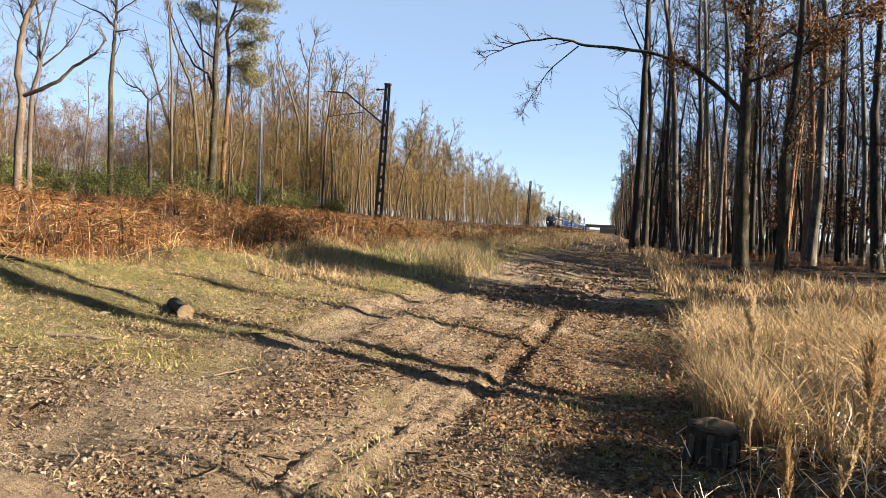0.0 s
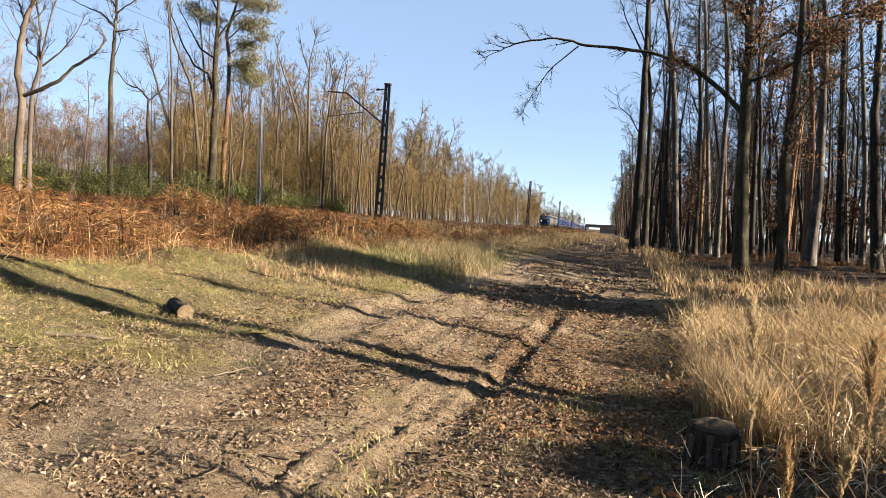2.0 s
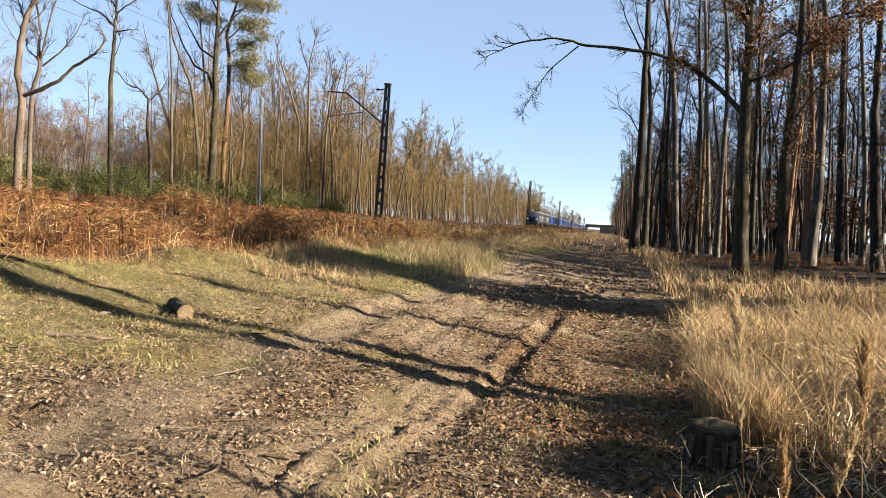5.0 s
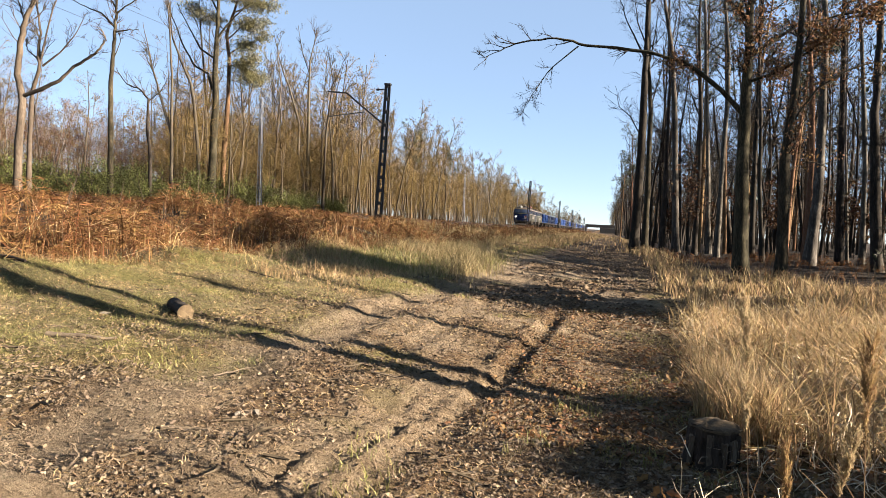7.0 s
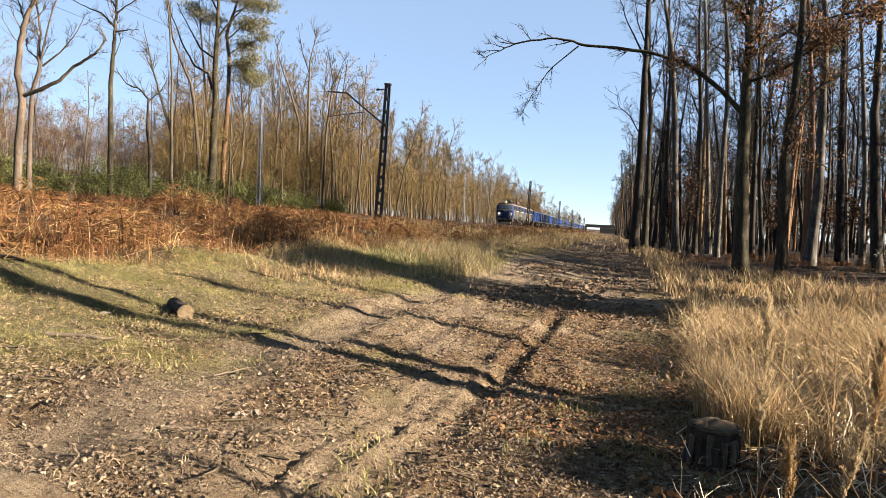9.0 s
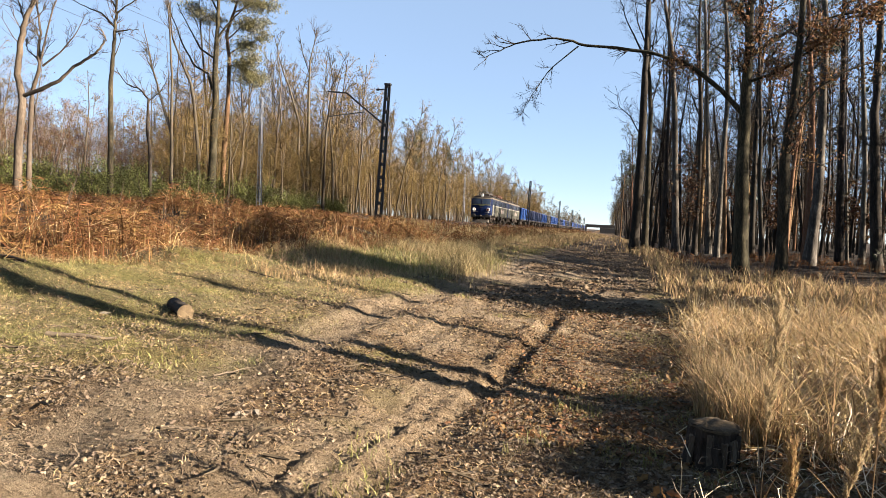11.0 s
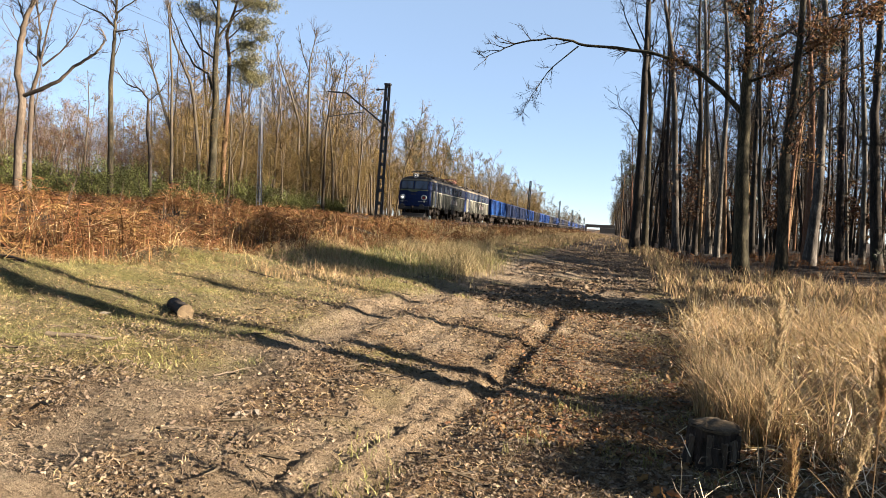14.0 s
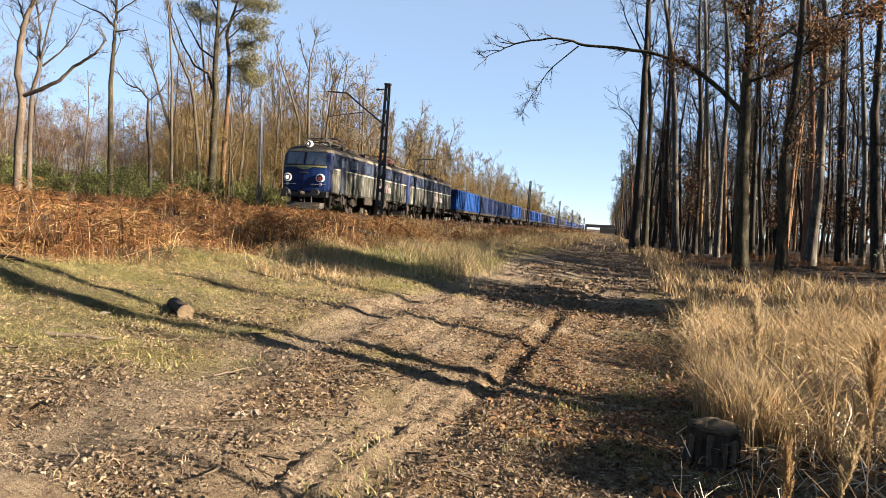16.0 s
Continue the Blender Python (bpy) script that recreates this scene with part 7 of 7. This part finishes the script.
def wheel_mesh(r, gauge=1.5):
    bm = bmesh.new()
    for s in (-1, 1):
        cyl_into(bm, r, 0.13, (s * gauge / 2, 0, 0), "X", 24, bevel=0.02)
        cyl_into(bm, r + 0.03, 0.03, (s * (gauge / 2 - 0.08), 0, 0), "X", 24)
        cyl_into(bm, 0.16, 0.26, (s * gauge / 2, 0, 0), "X", 12)
        for q in range(6):
            a = q * math.pi / 3
            bar_into(bm, (s * (gauge / 2 + 0.08), 0.15 * math.cos(a), 0.15 * math.sin(a)), (s * (gauge / 2 + 0.08), 0.5 * r / 0.6 * math.cos(a), 0.5 * r / 0.6 * math.sin(a)), 0.05)
    cyl_into(bm, 0.08, gauge, (0, 0, 0), "X", 10)
    me = bpy.data.meshes.new("wheelset")
    bm.to_mesh(me)
    bm.free()
    me.materials.append(UNDER)
    return me


WHEEL_BIG, WHEEL_SMALL = wheel_mesh(0.625), wheel_mesh(0.46)


def bogie(parent, y, base, r, wheel, big):
    bm = bmesh.new()
    for s in (-1, 1):
        box_into(bm, s * 1.02 - 0.07, s * 1.02 + 0.07, y - base / 2 - 0.55, y + base / 2 + 0.55, r + 0.02, r + 0.3, 0.03)
        box_into(bm, s * 1.05 - 0.12, s * 1.05 + 0.12, y - 0.45, y + 0.45, r - 0.12, r + 0.42, 0.04)
        for w in (-1, 1):
            box_into(bm, s * 1.06 - 0.13, s * 1.06 + 0.13, y + w * base / 2 - 0.2, y + w * base / 2 + 0.2, r - 0.2, r + 0.22, 0.05)
            for q in (-1, 1):
                cyl_into(bm, 0.1, 0.42, (s * 1.1, y + w * base / 2 + q * 0.42, r + 0.12), "Z", 10)
        if big:
            cyl_into(bm, 0.05, base, (s * 1.2, y, r + 0.42), "Y", 8)
            box_into(bm, s * 1.1 - 0.1, s * 1.1 + 0.1, y - base / 2 - 0.8, y - base / 2 - 0.6, 0.25, r + 0.3, 0.03)
    box_into(bm, -1.0, 1.0, y - 0.25, y + 0.25, r + 0.05, r + 0.35, 0.03)
    b = part("bogie", bm, UNDER, parent)
    sets = []
    for w in (-1, 1):
        sets.append(piece("wheelset", wheel, b, Matrix.Translation((0, y + w * base / 2, r))))
    return sets


def buffers(parent, y, way, mat):
    for s in (-1, 1):
        bm = bmesh.new()
        cyl_into(bm, 0.09, 0.42, (s * 0.875, y + way * 0.21, 1.05), "Y", 12)
        cyl_into(bm, 0.12, 0.2, (s * 0.875, y + way * 0.1, 1.05), "Y", 12)
        cyl_into(bm, 0.23, 0.05, (s * 0.875, y + way * 0.43, 1.05), "Y", 20, bevel=0.015)
        part("buffer", bm, mat, parent)
    bm = bmesh.new()
    box_into(bm, -0.09, 0.09, min(y, y + way * 0.5), max(y, y + way * 0.5), 0.92, 1.1, 0.03)
    bar_into(bm, (0, y + way * 0.45, 1.0), (0, y + way * 0.3, 0.55), 0.09)
    part("coupling", bm, UNDER, parent)


def pantograph(parent, y, raised, mat):
    """A frame on insulators, crossed arms and a collector head."""
    top = 5.52 if raised else 4.32
    mid = (4.85, 1.25) if raised else (4.16, 1.75)
    bm = bmesh.new()
    for s in (-1, 1):
        bar_into(bm, (s * 0.62, y - 1.1, 4.02), (s * 0.62, y + 1.1, 4.02), 0.07)
        bar_into(bm, (-0.585, y + s * 0.9, 4.02), (0.585, y + s * 0.9, 4.02), 0.07)
    frame_part = part("pantograph", bm, mat, parent, "raised pantograph" if raised else "folded pantograph")
    for s in (-1, 1):
        for q in (-1, 1):
            bm = bmesh.new()
            cyl_into(bm, 0.07, 0.28, (s * 0.62, y + q * 0.9, 3.86), "Z", 10)
            part("insulator", bm, mat, frame_part)
            bm = bmesh.new()
            bar_into(bm, (s * 0.6, y + q * 0.45, 4.05), (s * 0.55, y + q * mid[1], mid[0]), 0.06)
            part("lower_arm", bm, mat, frame_part)
            bm = bmesh.new()
            bar_into(bm, (s * 0.55, y + q * mid[1], mid[0]), (s * 0.35, y + q * 0.12, top), 0.045)
            part("upper_arm", bm, mat, frame_part)
    for q in (-1, 1):
        bm = bmesh.new()
        bar_into(bm, (-0.56, y + q * mid[1], mid[0]), (0.56, y + q * mid[1], mid[0]), 0.05)
        part("crossbar", bm, mat, frame_part)
        bm = bmesh.new()
        bar_into(bm, (-0.75, y + q * 0.14, top + 0.03), (0.75, y + q * 0.14, top + 0.03), 0.06)
        for s in (-1, 1):
            bar_into(bm, (s * 0.75, y + q * 0.14, top + 0.03), (s * 0.98, y + q * 0.14, top - 0.14), 0.05)
        part("collector_strip", bm, mat, frame_part)


def side_plate(parent, name, mat, y0, y1, z0, z1, proud=0.012, side=1, label="", bevel=0.006):
    bm = bmesh.new()
    a, b = (1.46, 1.475 + proud) if side > 0 else (-1.475 - proud, -1.46)
    box_into(bm, a, b, y0, y1, z0, z1, bevel)
    return part(name, bm, mat, parent, label)


def build_loco(first, label):
    top = new("locomotive")
    nose_paint(part("lower_body", body_band(0, 3), GREY_PAINT, top, "grimy pale grey lower side panels with painted shadow streaks, navy nose"))
    nose_paint(part("upper_body", body_band(3, 6), UPPER_PAINT, top, "dark blue window band"))
    part("roof_edge", body_band(6, 7), CREAM, top, "cream roof edge")
    part("roof", body_band(7, 10), ROOF_GRIME, top, "sooty curved roof", smooth=True)
    if first:
        for a, b in ((-1.2, -0.05), (0.05, 1.2)):
            w = part("windscreen", front_patch(a, b, 2.62, 3.28, 0.018), GLASS, top, "dark glass windscreen")
            for x in (a, b - 0.05):
                part("frame", front_patch(x, x + 0.05, 2.58, 3.32, 0.03, 2), BLACK_RUBBER, w)
            for z in (2.57, 3.28):
                part("frame", front_patch(a, b, z, z + 0.05, 0.03), BLACK_RUBBER, w)
            bm = bmesh.new()
            xm = (a + b) / 2
            bar_into(bm, (xm, nose(xm, 2.6) - 0.05, 2.6), (xm + 0.3, nose(xm, 3.1) - 0.05, 3.1), 0.025)
            part("wiper", bm, BLACK_RUBBER, top)
        part("stripe", front_patch(-1.25, 1.25, 2.44, 2.53, 0.03, 14), YELLOW, top, "yellow-green stripe")
        bm = front_patch(-0.5, 0.5, 2.3, 2.45, 0.02, 8)
        for v in bm.verts:
            if v.co.z < 2.44:
                v.co.z += 0.14 * min(1, (abs(v.co.x) / 0.5)) ** 1.5 * (2.45 - v.co.z) / 0.15
        part("stripe", bm, YELLOW, top, "yellow-green stripe")
        for s in (-1, 1):
            y = nose(0.96, 1.85)
            bm = bmesh.new()
            cyl_into(bm, 0.235, 0.2, (s * 0.96, y - 0.02, 1.85), "Y", 24, bevel=0.02)
            lamp = part("headlight", bm, LAMP_RING, top, "round headlight in a white ring", smooth=False)
            bm = bmesh.new()
            cyl_into(bm, 0.1, 0.04, (s * 0.96, y - 0.125, 1.85 if s < 0 else 1.81), "Y", 20, bevel=0.01)
            part("lens", bm, LIT if s < 0 else RED_LENS, lamp, "lit lens" if s < 0 else "red lens")
            bm = bmesh.new()
            cyl_into(bm, 0.165, 0.012, (s * 0.96, y - 0.122, 1.85), "Y", 24)
            part("reflector", bm, BLACK_RUBBER, lamp)
            bm = bmesh.new()
            cyl_into(bm, 0.075, 0.12, (s * 0.98, y - 0.02, 1.5), "Y", 14, bevel=0.01)
            part("marker_lamp", bm, BRASS, top)
        bm = bmesh.new()
        cyl_into(bm, 0.18, 0.3, (0, 0.62, 3.78), "Y", 20, bevel=0.02)
        box_into(bm, -0.12, 0.12, 0.5, 1.0, 3.55, 3.75, 0.02)
        lamp = part("top_headlight", bm, LAMP_RING, top, "round headlight on the roof front")
        bm = bmesh.new()
        cyl_into(bm, 0.13, 0.03, (0, 0.46, 3.78), "Y", 20)
        part("lens", bm, GLASS, lamp, "dark lens")
        bm = bmesh.new()
        cyl_into(bm, 0.05, 0.02, (0, 0.44, 3.78), "Y", 16)
        part("bulb", bm, LIT, lamp, "lit bulb")
        bm = bmesh.new()
        box_into(bm, -0.22, 0.22, nose(0, 2.12) - 0.02, nose(0, 2.12) + 0.02, 2.09, 2.16, 0.005)
        part("number_bar", bm, PLOUGH, top)
        for x in (-0.7, 0.15, 0.55):
            bm = bmesh.new()
            cyl_into(bm, 0.028, 0.5, (x, -0.08, 0.78), "Z", 8)
            cyl_into(bm, 0.045, 0.08, (x, -0.08, 0.52), "Z", 8)
            part("brake_hose", bm, BLACK_RUBBER, top)
        for s in (-1, 1):
            bm = bmesh.new()
            bar_into(bm, (s * 0.45, -0.06, 1.5), (s * 1.25, 0.16, 1.5), 0.025)
            part("grab_rail", bm, BRASS, top)
    bm = bmesh.new()
    box_into(bm, -1.38, 1.38, 0.1, 0.45, 0.78, 1.12, 0.04)
    part("buffer_beam", bm, GREASE, top)
    bm = bmesh.new()
    vs = [bm.verts.new(p) for p in ((-1.15, 0.25, 0.16), (1.15, 0.25, 0.16), (1.15, 0.42, 0.5), (-1.15, 0.42, 0.5), (-1.0, -0.12, 0.14), (1.0, -0.12, 0.14), (1.0, 0.1, 0.48), (-1.0, 0.1, 0.48))]
    for f in ((4, 5, 6, 7), (0, 3, 2, 1), (0, 1, 5, 4), (3, 7, 6, 2), (0, 4, 7, 3), (1, 2, 6, 5)):
        bm.faces.new([vs[i] for i in f])
    part("snow_plough", bm, PLOUGH, top, "grey snow plough")
    buffers(top, 0.05, -1, GREASE)
    bm = bmesh.new()
    box_into(bm, -0.55, 0.55, BODY_LEN - 0.02, BODY_LEN + 0.35, 1.1, 3.3, 0.04)
    part("gangway", bm, BLACK_RUBBER, top)
    for s in (1, -1):
        side_plate(top, "side_stripe", PALE_LINE, 0.95, BODY_LEN, 2.4, 2.47, 0.01, s, "pale stripe")
        side_plate(top, "cab_window", GLASS, 0.62, 1.35, 2.6, 3.15, 0.014, s)
        door = side_plate(top, "cab_door", UPPER_PAINT, 1.72, 2.36, 1.15, 3.2, 0.018, s)
        side_plate(door, "door_window", GLASS, 1.83, 2.25, 2.6, 3.1, 0.026, s)
        for y in (1.62, 2.44):
            bm = bmesh.new()
            bar_into(bm, (s * 1.53, y, 1.2), (s * 1.53, y, 2.5), 0.03)
            part("handrail", bm, BRASS, top)
        for n in range(5):
            y = 3.4 + n * 2.2
            w = side_plate(top, "side_window", GLASS, y, y + 1.1, 2.62, 3.12, 0.012, s)
            for z in (2.58, 3.12):
                side_plate(w, "frame", UPPER_PAINT, y - 0.04, y + 1.14, z, z + 0.04, 0.022, s)
        # black upright strips at the seams, 5 to 12 cm wide
        for n in range(7):
            y = 2.6 + n * 1.78
            side_plate(top, "dark_seam_strip", GREASE, y, y + (0.05, 0.12, 0.07)[n % 3], 1.14, 3.28, 0.016, s)
        for n in range(4):
            y = 3.2 + n * 2.9
            bm = bmesh.new()
            box_into(bm, min(s * 1.3, s * 1.44), max(s * 1.3, s * 1.44), y, y + 1.5, 0.62 if n in (1, 2) else 0.95, 1.08, 0.03)
            part("equipment_box", bm, UNDER, top)
        if s > 0:
            for n, (y, w, h) in enumerate(((8.3, 0.5, 0.5), (8.95, 0.35, 0.62), (9.5, 0.55, 0.45), (10.2, 0.3, 0.58), (10.7, 0.6, 0.4))):
                side_plate(top, "graffiti_bar", PINK_GRAFFITI if n % 2 else GRAFFITI, y, y + w, 1.6, 1.6 + h, 0.006, s, "spray-painted bar", 0.002)
        bm = bmesh.new()
        for z in (0.35, 0.65, 0.95):
            box_into(bm, min(s * 1.25, s * 1.5), max(s * 1.25, s * 1.5), 1.78, 2.3, z, z + 0.03)
        for y in (1.78, 2.28):
            box_into(bm, min(s * 1.42, s * 1.46), max(s * 1.42, s * 1.46), y, y + 0.03, 0.35, 1.15)
        part("steps", bm, UNDER, top)
        bm = bmesh.new()
        for n in range(3):
            bar_into(bm, (s * 0.95, 3.0 + n * 3.8, 3.76), (s * 0.95, 5.6 + n * 3.8, 3.76), 0.22, 0.16)
        part("roof_walkway", bm, UNDER, top, "weathered roof boards")
    bm = bmesh.new()
    for n in range(8):
        y = 3.6 + n * 1.15
        box_into(bm, -0.45 - 0.1 * (n % 2), 0.4, y, y + 0.85, 3.7, 3.95 + 0.08 * (n % 3), 0.04)
    for n in range(10):
        cyl_into(bm, 0.05, 0.3, (0.5 if n % 2 else -0.55, 3.2 + n * 1.0, 3.9), "Z", 8)
    part("roof_equipment", bm, ROOF_GRIME, top)
    bm = bmesh.new()
    bar_into(bm, (-0.3, 2.2, 4.1), (-0.3, 13.6, 4.1), 0.04)
    part("roof_busbar", bm, BRASS, top)
    if first:
        pantograph(top, 2.9, False, MAST_DARK)
        pantograph(top, 12.9, False, RED_PAINT)
    else:
        pantograph(top, 11.0, True, MAST_DARK)
    sets = bogie(top, 3.3, 3.05, 0.625, WHEEL_BIG, True) + bogie(top, 11.9, 3.05, 0.625, WHEEL_BIG, True)
    return tagged(top, label, "locomotive", "train"), sets


WAGON_LEN = 14.04


def build_wagon(colour):
    """An open four-axle wagon: ribbed walls, doors, frame, bogies, buffers."""
    mat = WAGON_PAINTS[colour]
    top = new("open_wagon")
    y0, y1 = 0.62, WAGON_LEN - 0.62
    bm = bmesh.new()
    box_into(bm, -1.3, 1.3, y0, y1, 1.08, 1.24, 0.02)
    for s in (-1, 1):
        box_into(bm, s * 1.3 - 0.05, s * 1.3 + 0.05, y0, y1, 0.98, 1.22, 0.02)
    part("underframe", bm, UNDER, top)
    for s in (-1, 1):
        bm = bmesh.new()
        box_into(bm, s * 1.36 - 0.03, s * 1.36 + 0.03, y0, y1, 1.24, 3.18)
        box_into(bm, s * 1.38 - 0.07, s * 1.38 + 0.07, y0, y1, 3.14, 3.26, 0.02)
        box_into(bm, s * 1.38 - 0.06, s * 1.38 + 0.06, y0, y1, 1.22, 1.34, 0.02)
        wall = part("side_wall", bm, mat, top)
        for n in range(15):
            y = y0 + 0.06 + n * (y1 - y0 - 0.12) / 14
            bm = bmesh.new()
            box_into(bm, s * 1.42 - 0.05, s * 1.42 + 0.05, y - 0.06, y + 0.06, 1.3, 3.16, 0.02)
            part("rib", bm, mat, wall)
        for n in range(2):
            bm = bmesh.new()
            y = y0 + 3.4 + n * 4.6
            box_into(bm, s * 1.41 - 0.03, s * 1.41 + 0.03, y, y + 1.6, 1.36, 3.1, 0.015)
            part("door", bm, mat, wall)
    for y, q in ((y0, -1), (y1, 1)):
        bm = bmesh.new()
        box_into(bm, -1.36, 1.36, y - 0.04, y + 0.04, 1.24, 3.18)
        box_into(bm, -1.4, 1.4, y - 0.08, y + 0.08, 3.14, 3.27, 0.02)
        for x in (-1.3, -0.65, 0, 0.65, 1.3):
            box_into(bm, x - 0.06, x + 0.06, y + q * 0.07 - 0.06, y + q * 0.07 + 0.06, 1.1, 3.16, 0.02)
        part("end_wall", bm, mat, top)
    buffers(top, y0, -1, UNDER)
    buffers(top, y1, 1, UNDER)
    sets = bogie(top, 2.6, 1.8, 0.46, WHEEL_SMALL, False) + bogie(top, WAGON_LEN - 2.6, 1.8, 0.46, WHEEL_SMALL, False)
    return tagged(top, f"{colour} ribbed open goods wagon, grimy and dented", "goods wagon", "train"), sets


WAGONS = "bright blue,dark blue,dark blue,bright blue,sooty grey,bright blue,bright blue,sooty grey,dark blue,bright blue,sooty grey,dark blue,sooty grey,sooty grey".split(",")
TRAIN = []  # (thing, metres behind the front)
SPINNING = []


def build_train():
    loco, sets = build_loco(True, "old navy and grey electric locomotive with lit headlights")
    TRAIN.append((loco, 0.0))
    SPINNING.extend((s, 0.625) for s in sets)
    loco, sets = build_loco(False, "second coupled section of a grimy electric locomotive")
    # the second section runs with its blind end first
    TRAIN.append((loco, 15.55))
    SPINNING.extend((s, 0.625) for s in sets)
    made = {}
    for n in range(32):
        c = WAGONS[n % len(WAGONS)]
        if c not in made:
            made[c], sets = build_wagon(c)
            ob = made[c]
            SPINNING.extend((s, 0.46) for s in sets)
        else:
            ob = copy_thing(made[c], Matrix())
        TRAIN.append((ob, 33.3 + n * WAGON_LEN))


build_train()


def motions():
    """The train comes nearer at a steady 11.15 m/s; its wheels turn with it."""
    speed, start = 11.15, 213.6
    times = [0, 2, 4, 6, 8, 10, 12, 14, 16]
    for ob, back in TRAIN:
        rows = []
        for t in times:
            y = start - speed * t + back
            rows.append((t, pose(-16.4, y, float(rail_z(y)), -0.2 if y < 420 else 0)))
        walk(ob, rows)
    # grass plumes bend with the wind: seconds, lean
    wind = [(0, -0.8), (0.5, 0.6), (1, 0.2), (1.5, 0.6), (2, -0.6), (2.5, 0.2), (3, -1.9), (3.5, -3.8), (4, -4.3), (5.2, -3.4), (6.5, -2.8), (7, -1.9), (7.5, 0), (8, 1.5), (8.5, 0.9), (9, 2.1),
            (10.2, 3.4), (11.5, 4.3), (12, 4.3), (12.5, 3.2), (13, 2.3), (13.5, 2.6), (14, 4.2), (14.5, 4.2), (15, 1.9), (15.5, -0.4), (16, 0)]
    for ob, much in PLUMES:
        x, y, z = ob.location
        walk(ob, [(t, pose(x, y, z, 0, a * much, 0)) for t, a in wind])
    for ob, r in SPINNING:
        x, y, z = ob.matrix_basis.translation
        turn = math.degrees(speed / r)
        step = 2 / FPS
        walk(ob, [(n * step, pose(x, y, z, turn * n * step)) for n in range(241)])

motions()
